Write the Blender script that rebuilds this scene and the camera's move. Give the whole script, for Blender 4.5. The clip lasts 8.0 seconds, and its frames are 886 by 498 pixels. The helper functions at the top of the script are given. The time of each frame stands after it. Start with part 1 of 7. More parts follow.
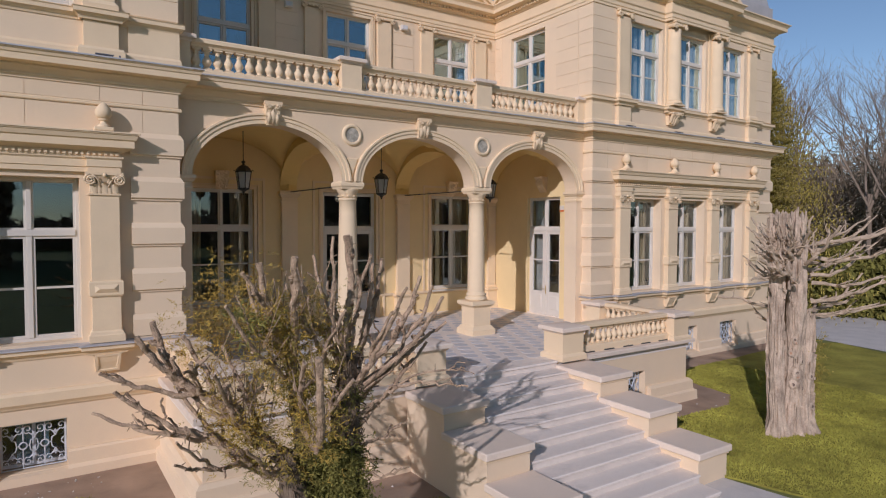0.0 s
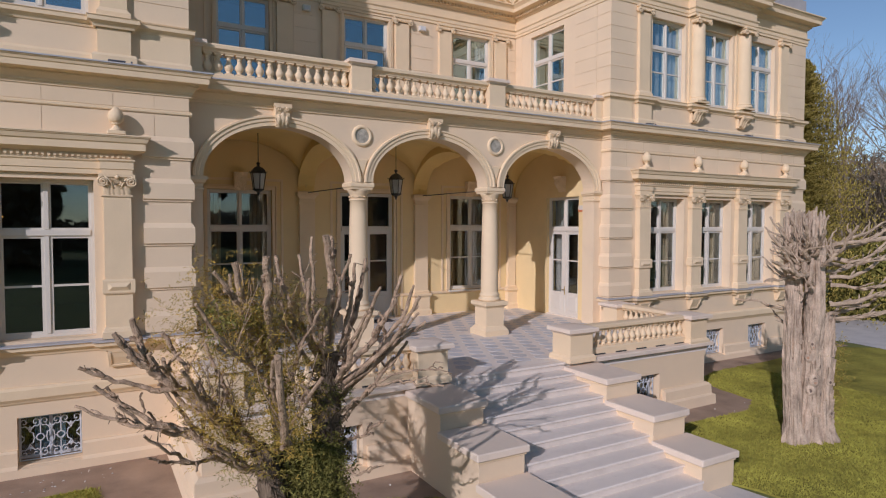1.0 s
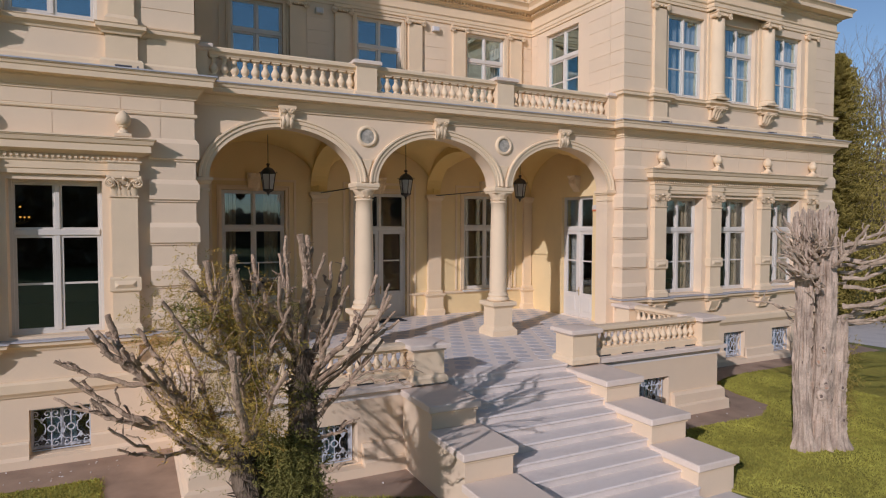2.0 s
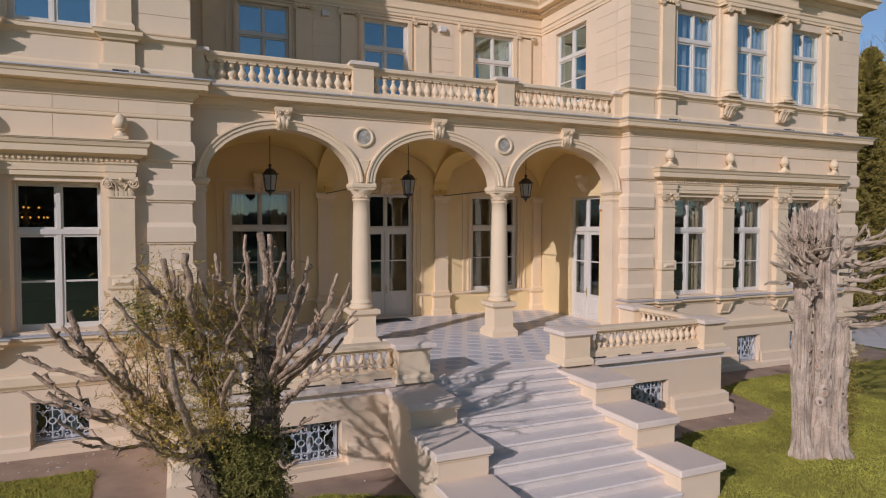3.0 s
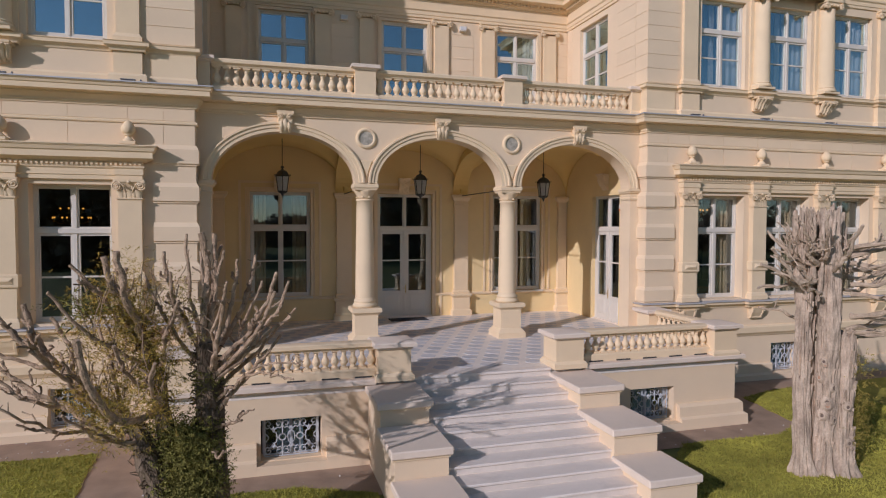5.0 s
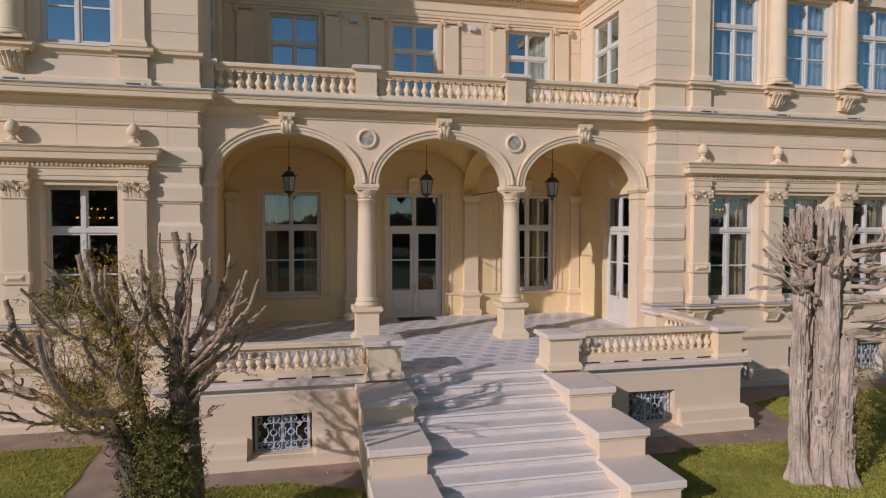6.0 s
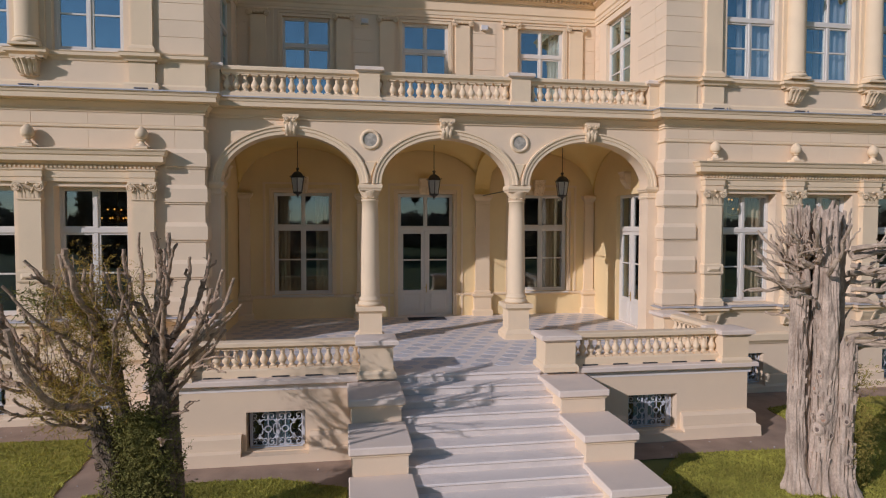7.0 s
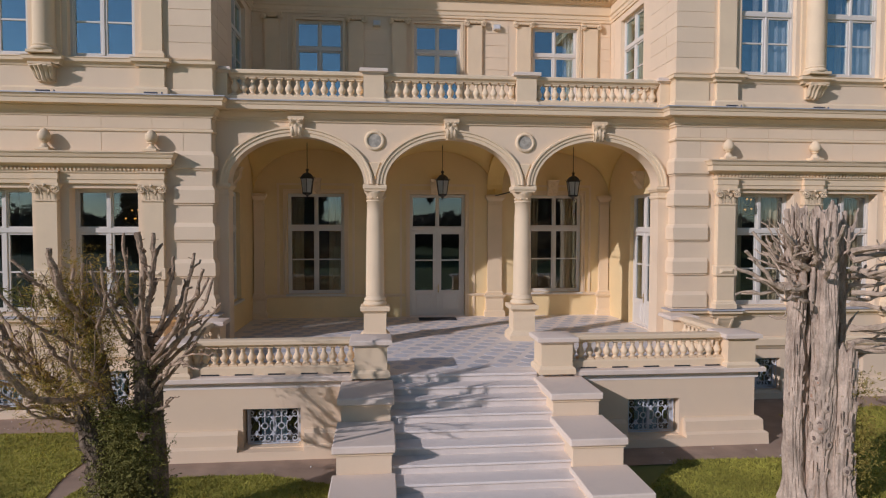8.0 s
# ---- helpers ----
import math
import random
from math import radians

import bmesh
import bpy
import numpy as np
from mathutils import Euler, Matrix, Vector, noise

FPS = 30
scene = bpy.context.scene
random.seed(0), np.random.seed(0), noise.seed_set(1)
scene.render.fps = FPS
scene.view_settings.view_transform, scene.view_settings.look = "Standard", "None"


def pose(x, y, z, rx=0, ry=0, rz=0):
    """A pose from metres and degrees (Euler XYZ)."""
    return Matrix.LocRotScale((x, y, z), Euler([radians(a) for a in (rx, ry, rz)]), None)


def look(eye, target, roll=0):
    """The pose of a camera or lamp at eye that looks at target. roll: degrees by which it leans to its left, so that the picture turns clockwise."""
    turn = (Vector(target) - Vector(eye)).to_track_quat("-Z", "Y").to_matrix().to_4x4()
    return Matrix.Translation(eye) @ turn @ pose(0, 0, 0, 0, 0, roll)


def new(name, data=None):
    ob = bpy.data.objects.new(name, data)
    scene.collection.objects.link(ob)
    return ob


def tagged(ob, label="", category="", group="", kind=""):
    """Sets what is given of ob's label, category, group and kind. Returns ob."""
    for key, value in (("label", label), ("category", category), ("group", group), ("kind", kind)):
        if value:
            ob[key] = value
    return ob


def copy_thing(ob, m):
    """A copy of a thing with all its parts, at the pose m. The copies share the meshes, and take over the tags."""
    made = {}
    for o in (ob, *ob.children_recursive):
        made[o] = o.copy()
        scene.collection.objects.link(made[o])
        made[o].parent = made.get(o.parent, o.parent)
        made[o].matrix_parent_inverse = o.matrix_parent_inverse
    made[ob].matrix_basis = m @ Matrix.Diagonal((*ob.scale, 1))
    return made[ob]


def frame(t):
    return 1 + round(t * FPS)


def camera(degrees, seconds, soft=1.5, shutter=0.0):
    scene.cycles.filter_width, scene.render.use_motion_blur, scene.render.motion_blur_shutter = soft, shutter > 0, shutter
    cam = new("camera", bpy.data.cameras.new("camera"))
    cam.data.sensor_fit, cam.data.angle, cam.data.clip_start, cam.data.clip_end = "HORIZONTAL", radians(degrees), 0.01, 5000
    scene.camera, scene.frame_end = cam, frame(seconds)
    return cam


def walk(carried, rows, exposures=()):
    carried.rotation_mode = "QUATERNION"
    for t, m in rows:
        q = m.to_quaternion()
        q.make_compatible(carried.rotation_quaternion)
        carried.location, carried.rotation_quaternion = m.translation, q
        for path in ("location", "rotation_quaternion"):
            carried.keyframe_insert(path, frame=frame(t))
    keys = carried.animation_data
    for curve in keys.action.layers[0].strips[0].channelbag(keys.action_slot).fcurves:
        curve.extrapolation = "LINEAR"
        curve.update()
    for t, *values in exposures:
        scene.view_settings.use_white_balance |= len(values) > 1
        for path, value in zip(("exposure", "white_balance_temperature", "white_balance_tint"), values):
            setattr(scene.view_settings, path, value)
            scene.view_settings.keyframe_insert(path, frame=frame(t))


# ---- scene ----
cam = camera(71.1, 8.0, soft=1.15)
METRES, EYE, TILT, LEAN, TURN = 7.2, 4.73, 0.0, 0.0, -33.7
ROWS = [
    (0.0, 0.0, 0.0, 0.0, 0.01, -2.36, -0.16),
    (0.5, 0.0543, -0.0001, -0.0006, 1.74, -2.34, -0.16),
    (1.0, 0.1058, 0.0015, -0.0001, 3.74, -2.35, -0.13),
    (1.5, 0.1556, 0.005, -0.0008, 5.47, -2.34, -0.11),
    (3.0, 0.3514, 0.0306, -0.004, 10.46, -2.27, -0.11),
    (3.5, 0.4146, 0.046, -0.004, 12.08, -2.25, -0.12),
    (4.0, 0.4786, 0.0596, -0.004, 13.87, -2.25, -0.11),
    (4.5, 0.5364, 0.0726, -0.0033, 15.53, -2.27, -0.12),
    (6.0, 0.728, 0.1324, -0.0052, 20.88, -2.28, -0.12),
    (6.5, 0.7865, 0.1557, -0.0054, 22.6, -2.26, -0.12),
    (7.0, 0.8476, 0.1823, -0.0053, 24.47, -2.27, -0.11),
    (7.5, 0.9025, 0.2091, -0.0042, 26.2, -2.28, -0.11),
    (8.0, 0.9609, 0.2384, -0.0038, 28.08, -2.27, -0.13),
]
walk(cam, [(t, pose(-8.5, -14.02, EYE, TILT, LEAN, TURN) @ pose(METRES * x, METRES * y, METRES * z, 90 + pitch, roll, yaw)) for t, x, y, z, yaw, pitch, roll in ROWS],
     exposures=[(0.0, -0.17, 6100, 11), (8.0, -0.17, 6100, 11)])

# ---- world, sun ----
SUN_AZ, SUN_UP = radians(56), radians(23)
SUN_WAY = Vector((math.sin(SUN_AZ) * math.cos(SUN_UP), math.cos(SUN_AZ) * math.cos(SUN_UP), -math.sin(SUN_UP)))
world = bpy.data.worlds.new("sky_world")
scene.world = world
world.use_nodes = True
wn, wl = world.node_tree.nodes, world.node_tree.links
sky = wn.new("ShaderNodeTexSky")
sky.sky_type = "NISHITA"
sky.sun_disc = False
sky.sun_elevation = SUN_UP
sky.sun_rotation = math.atan2(-SUN_WAY.x, -SUN_WAY.y)
sky.air_density, sky.dust_density, sky.ozone_density = 0.8, 0.05, 1.2
wl.new(sky.outputs["Color"], wn["Background"].inputs["Color"])
wn["Background"].inputs["Strength"].default_value = 0.103
sun_data = bpy.data.lights.new("sun", "SUN")
sun_data.energy, sun_data.angle, sun_data.color = 3.2, radians(0.55), (0.97, 0.897, 1.0)
sun = new("sun", sun_data)
sun.matrix_world = look((-30, -30, 25), Vector((-30, -30, 25)) + SUN_WAY)


# ---- materials ----
def shade(name, base, rough=0.8, metal=0.0, var=0.12, scale=1.5, fine=40.0, bump=0.15, stain=None, stain_amount=0.0, rand=0.0, island=0.0, spec=0.4, depth=0.01, stretch=1.0):
    """A surface with broad and fine variation, optional stains and per-piece variation."""
    mat = bpy.data.materials.new(name)
    mat.use_nodes = True
    n, l = mat.node_tree.nodes, mat.node_tree.links
    p = n["Principled BSDF"]
    p.inputs["Metallic"].default_value = metal
    p.inputs["Specular IOR Level"].default_value = spec
    tc = n.new("ShaderNodeTexCoord")
    geo = n.new("ShaderNodeNewGeometry")
    broad = n.new("ShaderNodeTexNoise")
    broad.inputs["Scale"].default_value, broad.inputs["Detail"].default_value = scale, 5
    small = n.new("ShaderNodeTexNoise")
    small.inputs["Scale"].default_value, small.inputs["Detail"].default_value = fine, 6
    place = geo.outputs["Position"]
    if stretch != 1.0:
        vm = n.new("ShaderNodeVectorMath")
        vm.operation = "MULTIPLY"
        vm.inputs[1].default_value = (1, 1, stretch)
        l.new(place, vm.inputs[0])
        place = vm.outputs["Vector"]
    for t in (broad, small):
        l.new(place, t.inputs["Vector"])
    mixn = n.new("ShaderNodeMath")
    mixn.operation = "MULTIPLY_ADD"
    l.new(small.outputs["Fac"], mixn.inputs[0])
    mixn.inputs[1].default_value = 0.5
    l.new(broad.outputs["Fac"], mixn.inputs[2])
    ramp = n.new("ShaderNodeMapRange")
    ramp.inputs["From Min"].default_value, ramp.inputs["From Max"].default_value = 0.45, 1.05
    ramp.inputs["To Min"].default_value, ramp.inputs["To Max"].default_value = 1 - var, 1 + var
    l.new(mixn.outputs[0], ramp.inputs["Value"])
    last = ramp.outputs["Result"]
    if rand or island:
        src = n.new("ShaderNodeObjectInfo").outputs["Random"] if rand else geo.outputs["Random Per Island"]
        mr = n.new("ShaderNodeMapRange")
        k = rand or island
        mr.inputs["To Min"].default_value, mr.inputs["To Max"].default_value = 1 - k, 1 + k
        l.new(src, mr.inputs["Value"])
        mm = n.new("ShaderNodeMath")
        mm.operation = "MULTIPLY"
        l.new(last, mm.inputs[0])
        l.new(mr.outputs["Result"], mm.inputs[1])
        last = mm.outputs[0]
    col = n.new("ShaderNodeVectorMath")
    col.operation = "SCALE"
    col.inputs[0].default_value = base
    l.new(last, col.inputs["Scale"])
    out = col.outputs["Vector"]
    if stain:
        st = n.new("ShaderNodeTexNoise")
        st.inputs["Scale"].default_value, st.inputs["Detail"].default_value = scale * 0.7 + 0.4, 8
        st.inputs["Roughness"].default_value = 0.65
        l.new(place, st.inputs["Vector"])
        sr = n.new("ShaderNodeMapRange")
        sr.inputs["From Min"].default_value, sr.inputs["From Max"].default_value = 0.52, 0.72
        sr.inputs["To Max"].default_value = stain_amount
        l.new(st.outputs["Fac"], sr.inputs["Value"])
        mx = n.new("ShaderNodeMixRGB")
        mx.inputs["Color2"].default_value = (*stain, 1)
        l.new(sr.outputs["Result"], mx.inputs["Fac"])
        l.new(out, mx.inputs["Color1"])
        out = mx.outputs["Color"]
    l.new(out, p.inputs["Base Color"])
    rr = n.new("ShaderNodeMapRange")
    rr.inputs["To Min"].default_value, rr.inputs["To Max"].default_value = max(rough - 0.1, 0.02), min(rough + 0.1, 1)
    l.new(small.outputs["Fac"], rr.inputs["Value"])
    l.new(rr.outputs["Result"], p.inputs["Roughness"])
    if bump:
        b = n.new("ShaderNodeBump")
        b.inputs["Strength"].default_value, b.inputs["Distance"].default_value = bump, depth
        l.new(mixn.outputs[0], b.inputs["Height"])
        l.new(b.outputs["Normal"], p.inputs["Normal"])
    return mat


PLASTER = (0.78, 0.60, 0.39)
M_wall = shade("cream_plaster", PLASTER, 0.9, var=0.05, scale=0.8, fine=55, bump=0.12, stain=(0.64, 0.48, 0.34), stain_amount=0.25, spec=0.2)
M_trim = shade("cream_stone_trim", (0.79, 0.605, 0.375), 0.88, var=0.06, scale=1.2, fine=70, bump=0.1, stain=(0.62, 0.47, 0.31), stain_amount=0.2, spec=0.2)
# Porch and vault plaster yellowed to paint in the warm bounced light there.
M_porch = shade("bounce_warmed_porch_plaster", (0.80, 0.60, 0.30), 0.9, var=0.06, scale=0.8, fine=55, bump=0.12, stain=(0.62, 0.45, 0.27), stain_amount=0.25, spec=0.2)
M_vault = shade("bounce_warmed_vault_plaster", (0.80, 0.57, 0.215), 0.9, var=0.06, scale=0.8, fine=55, bump=0.12, spec=0.2)
M_block = shade("cream_ashlar", PLASTER, 0.9, var=0.05, scale=1.0, fine=55, bump=0.12, rand=0.025, spec=0.2)
M_carve = shade("carved_cream_stone", (0.77, 0.585, 0.36), 0.9, var=0.1, scale=6, fine=60, bump=0.35, spec=0.2, depth=0.02)
M_stone = shade("pale_step_stone", (0.79, 0.685, 0.565), 0.75, var=0.07, scale=1.3, fine=50, bump=0.12, stain=(0.45, 0.38, 0.31), stain_amount=0.45, rand=0.03, spec=0.3)
# Risers coloured darker than treads to cancel the stronger sun on their faces.
M_riser = shade("sun_evened_riser_stone", (0.71, 0.615, 0.51), 0.85, var=0.07, scale=2.5, fine=40, bump=0.15, stain=(0.48, 0.40, 0.33), stain_amount=0.35, rand=0.04, spec=0.2)
M_slab = shade("pale_coping_stone", (0.775, 0.63, 0.475), 0.8, var=0.06, scale=1.0, fine=45, bump=0.12, stain=(0.52, 0.43, 0.34), stain_amount=0.3, spec=0.3)
M_floor = shade("white_terrace_stone", (0.80, 0.71, 0.60), 0.6, var=0.06, scale=1.5, fine=40, bump=0.06)
M_tile = shade("grey_hexagon_tile", (0.585, 0.56, 0.53), 0.55, var=0.1, scale=2.0, fine=40, bump=0.06, rand=0.10)
M_white = shade("white_window_paint", (0.67, 0.605, 0.495), 0.45, var=0.03, scale=2, fine=60, bump=0.03)
M_zinc = shade("grey_zinc_flashing", (0.46, 0.43, 0.40), 0.6, metal=0.15, var=0.1, scale=3, fine=30, bump=0.05)
M_iron = shade("dark_wrought_iron", (0.06, 0.056, 0.05), 0.5, metal=0.4, var=0.2, scale=8, fine=60, bump=0.15)
M_grille = shade("pale_grey_painted_iron", (0.55, 0.56, 0.56), 0.5, var=0.12, scale=8, fine=60, bump=0.1)
M_brass = shade("brass", (0.55, 0.40, 0.16), 0.3, metal=1.0, var=0.1, bump=0.05)
# Room surfaces coloured dark so that the interiors read as unlit.
M_room = shade("darkened_room_plaster", (0.16, 0.14, 0.12), 0.9, var=0.1, scale=1, bump=0.1)
M_wood_in = shade("dark_parquet", (0.10, 0.06, 0.035), 0.5, var=0.3, scale=4, bump=0.1)
M_curtain = shade("beige_curtain_cloth", (0.60, 0.46, 0.29), 0.95, var=0.15, scale=3, fine=80, bump=0.1)
M_sheer = shade("white_curtain_cloth", (0.62, 0.60, 0.56), 0.95, var=0.1, scale=3, fine=80, bump=0.1)
# Blue sheet colour stands in for sky reflected in the upper panes.
M_sky_sheet = shade("painted_sky_reflection", (0.030, 0.165, 0.26), 0.8, var=0.12, scale=0.8, fine=90, bump=0.05)
M_mat = shade("dark_coir_mat", (0.03, 0.03, 0.032), 0.95, var=0.2, scale=6, fine=90, bump=0.4)
M_orange = shade("orange_plaque", (0.62, 0.16, 0.04), 0.5, var=0.1, bump=0.05)
M_bark = shade("pale_peeled_bark", (0.50, 0.38, 0.265), 0.95, var=0.4, scale=5, fine=40, bump=0.7, stain=(0.24, 0.16, 0.11), stain_amount=0.6, spec=0.1, depth=0.03, stretch=0.6)
M_bark2 = shade("grey_brown_bark", (0.43, 0.30, 0.19), 0.95, var=0.5, scale=9, fine=60, bump=1.0, stain=(0.18, 0.13, 0.085), stain_amount=0.5, island=0.22, spec=0.1, depth=0.05)
M_branch = shade("grey_brown_branch_wood", (0.53, 0.40, 0.27), 0.95, var=0.35, scale=9, fine=50, bump=0.6, stain=(0.30, 0.21, 0.14), stain_amount=0.45, island=0.2, spec=0.1, depth=0.04)
M_shag = shade("dark_shaggy_bark", (0.20, 0.145, 0.095), 0.95, var=0.5, scale=7, fine=50, bump=1.0, stain=(0.09, 0.07, 0.04), stain_amount=0.6, spec=0.1, depth=0.06, stretch=0.35)
M_cut = shade("sawn_wood_end", (0.42, 0.24, 0.14), 0.9, var=0.2, scale=12, fine=50, bump=0.2)
M_far_bark = shade("far_grey_bark", (0.25, 0.19, 0.135), 0.95, var=0.25, scale=2, fine=12, bump=0.3, spec=0.1)
M_leaf = shade("olive_conifer_leaf", (0.31, 0.235, 0.05), 0.8, var=0.3, scale=2, fine=20, bump=0, island=0.35, spec=0.2)
M_leaf_y = shade("yellowing_conifer_leaf", (0.46, 0.30, 0.06), 0.85, var=0.3, scale=2, fine=20, bump=0, island=0.35, spec=0.2)
M_spruce = shade("olive_spruce_needles", (0.36, 0.28, 0.065), 0.85, var=0.4, scale=0.8, fine=6, bump=0, island=0.4, spec=0.15)
M_ivy = shade("dark_green_yew_leaf", (0.215, 0.19, 0.045), 0.75, var=0.3, scale=2, fine=20, bump=0, island=0.4, spec=0.25)
M_hedge = shade("hedge_leaf", (0.17, 0.155, 0.035), 0.8, var=0.3, scale=1, fine=10, bump=0, island=0.4, spec=0.2)
M_wood_far = shade("far_woodland_leaf", (0.25, 0.19, 0.125), 0.95, var=0.3, scale=0.3, fine=3, bump=0, island=0.4, spec=0.1)
M_grass = shade("short_lawn_grass", (0.30, 0.265, 0.05), 0.9, var=0.45, scale=0.9, fine=16, bump=0.5, stain=(0.22, 0.165, 0.04), stain_amount=0.5, spec=0.15, depth=0.03)
M_blade = shade("grass_blade", (0.345, 0.315, 0.055), 0.85, var=0.6, scale=0.7, fine=5, bump=0, island=0.15, spec=0.2)
M_gravel = shade("brown_gravel", (0.37, 0.26, 0.175), 0.95, var=0.25, scale=1.6, fine=60, bump=0.5, stain=(0.25, 0.175, 0.12), stain_amount=0.5, spec=0.2, depth=0.02)
M_drive = shade("pale_gravel", (0.63, 0.57, 0.49), 0.95, var=0.1, scale=1.2, fine=70, bump=0.4, stain=(0.42, 0.38, 0.33), stain_amount=0.5, spec=0.2, depth=0.02)
M_field = shade("far_grass", (0.16, 0.165, 0.04), 0.95, var=0.3, scale=0.1, fine=2, bump=0.2)


def glass_mat(name, gloss_least, tint, sheen=(1, 1, 1)):
    """Clear pane: see-through, with mirror gloss by Fresnel."""
    mat = bpy.data.materials.new(name)
    mat.use_nodes = True
    n, l = mat.node_tree.nodes, mat.node_tree.links
    n.remove(n["Principled BSDF"])
    clear, gloss, mix, lw, power, fr = (n.new(k) for k in ("ShaderNodeBsdfTransparent", "ShaderNodeBsdfGlossy", "ShaderNodeMixShader", "ShaderNodeLayerWeight", "ShaderNodeMath", "ShaderNodeMath"))
    clear.inputs["Color"].default_value = (*tint, 1)
    gloss.inputs["Roughness"].default_value = 0.0
    gloss.inputs["Color"].default_value = (*sheen, 1)
    lw.inputs["Blend"].default_value = 0.5
    power.operation, fr.operation = "POWER", "MULTIPLY_ADD"
    power.inputs[1].default_value = 5.0
    l.new(lw.outputs["Facing"], power.inputs[0])
    l.new(power.outputs[0], fr.inputs[0])
    fr.inputs[1].default_value, fr.inputs[2].default_value = 1 - gloss_least, gloss_least
    bumpn, noi = n.new("ShaderNodeBump"), n.new("ShaderNodeTexNoise")
    noi.inputs["Scale"].default_value = 1.3
    bumpn.inputs["Strength"].default_value, bumpn.inputs["Distance"].default_value = 0.05, 0.02
    l.new(noi.outputs["Fac"], bumpn.inputs["Height"])
    l.new(bumpn.outputs["Normal"], gloss.inputs["Normal"])
    l.new(fr.outputs[0], mix.inputs["Fac"])
    l.new(clear.outputs[0], mix.inputs[1])
    l.new(gloss.outputs[0], mix.inputs[2])
    l.new(mix.outputs[0], n["Material Output"].inputs["Surface"])
    return mat


M_glass = glass_mat("window_glass", 0.105, (0.86, 0.87, 0.85), (0.80, 0.92, 1.0))
# Upper panes: raised, tinted gloss puts the reflected sky's colour into the glass.
M_glass_up = glass_mat("sky_tinted_glass", 0.27, (0.92, 0.94, 0.94), (0.74, 0.96, 1.0))
M_lantern_glass = shade("frosted_lantern_glass", (0.70, 0.68, 0.60), 0.3, var=0.1, scale=8, fine=40, bump=0.05)
M_frost = shade("roundel_glass", (0.42, 0.37, 0.28), 0.35, var=0.5, scale=9, fine=30, bump=0.2)
M_bulb = bpy.data.materials.new("warm_bulb")
M_bulb.use_nodes = True
M_bulb.node_tree.nodes["Principled BSDF"].inputs["Emission Color"].default_value = (1.0, 0.42, 0.06, 1)
M_bulb.node_tree.nodes["Principled BSDF"].inputs["Emission Strength"].default_value = 1.3


# ---- mesh helpers ----
def part(name, bm, material, parent=None, label="", smooth=False):
    """One bmesh as one mesh object, under a thing or a part."""
    me = bpy.data.meshes.new(name)
    if smooth:
        for f in bm.faces:
            f.smooth = True
    bm.to_mesh(me)
    bm.free()
    me.materials.append(material)
    return child(name, me, parent, label)


def child(name, me, parent=None, label="", m=None):
    ob = new(name, me)
    if parent:
        ob.parent = parent
    if m is not None:
        ob.matrix_basis = m
    if label:
        ob["label"] = label
    return ob


def empty(name, m=None, label="", category="", group="", kind=""):
    ob = new(name)
    ob.empty_display_size = 0.1
    if m is not None:
        ob.matrix_basis = m
    return tagged(ob, label, category, group, kind)


def add_box(bm, x0, x1, y0, y1, z0, z1, bevel=0.0):
    v = [bm.verts.new(p) for p in ((x0, y0, z0), (x1, y0, z0), (x1, y1, z0), (x0, y1, z0), (x0, y0, z1), (x1, y0, z1), (x1, y1, z1), (x0, y1, z1))]
    fs = [bm.faces.new([v[i] for i in q]) for q in ((3, 2, 1, 0), (4, 5, 6, 7), (0, 1, 5, 4), (1, 2, 6, 5), (2, 3, 7, 6), (3, 0, 4, 7))]
    if bevel:
        es = list({e for f in fs for e in f.edges})
        bmesh.ops.bevel(bm, geom=es, offset=bevel, segments=1, affect="EDGES")


def box(x0, x1, y0, y1, z0, z1, bevel=0.0):
    bm = bmesh.new()
    add_box(bm, min(x0, x1), max(x0, x1), min(y0, y1), max(y0, y1), z0, z1, bevel)
    return bm


def add_sweep(bm, path, profile, closed=False):
    """A profile of (out, z) carried along a plan path with mitred corners; out is to the right of the way."""
    n = len(path)
    rings = []
    for i, (x, y) in enumerate(path):
        p = Vector((x, y))
        a = (p - Vector(path[i - 1])).normalized() if (i > 0 or closed) else None
        b = (Vector(path[(i + 1) % n]) - p).normalized() if (i < n - 1 or closed) else None
        na = Vector((a.y, -a.x)) if a else None
        nb = Vector((b.y, -b.x)) if b else None
        if na and nb:
            m = (na + nb)
            m = m / max(m.dot(na), 0.2)
        else:
            m = na or nb
        rings.append([bm.verts.new((x + m.x * o, y + m.y * o, z)) for o, z in profile])
    for i in range(n if closed else n - 1):
        r, s = rings[i], rings[(i + 1) % n]
        for j in range(len(profile) - 1):
            bm.faces.new((r[j], s[j], s[j + 1], r[j + 1]))
    if not closed:
        bm.faces.new(rings[0])
        bm.faces.new(list(reversed(rings[-1])))
    return bm


def sweep(path, profile, closed=False):
    return add_sweep(bmesh.new(), path, profile, closed)


def add_lathe(bm, profile, seg=16, cx=0.0, cy=0.0, half=False, square=None):
    """Turned form from (radius, z) rows."""
    rings = []
    for r, z in profile:
        ring = []
        for k in range(seg):
            a = 2 * math.pi * (k + 0.5) / seg
            ring.append(bm.verts.new((cx + r * math.cos(a), cy + r * math.sin(a), z)))
        rings.append(ring)
    for a, b in zip(rings, rings[1:]):
        for k in range(seg):
            bm.faces.new((a[k], a[(k + 1) % seg], b[(k + 1) % seg], b[k]))
    bm.faces.new(list(reversed(rings[0])))
    bm.faces.new(rings[-1])
    return bm


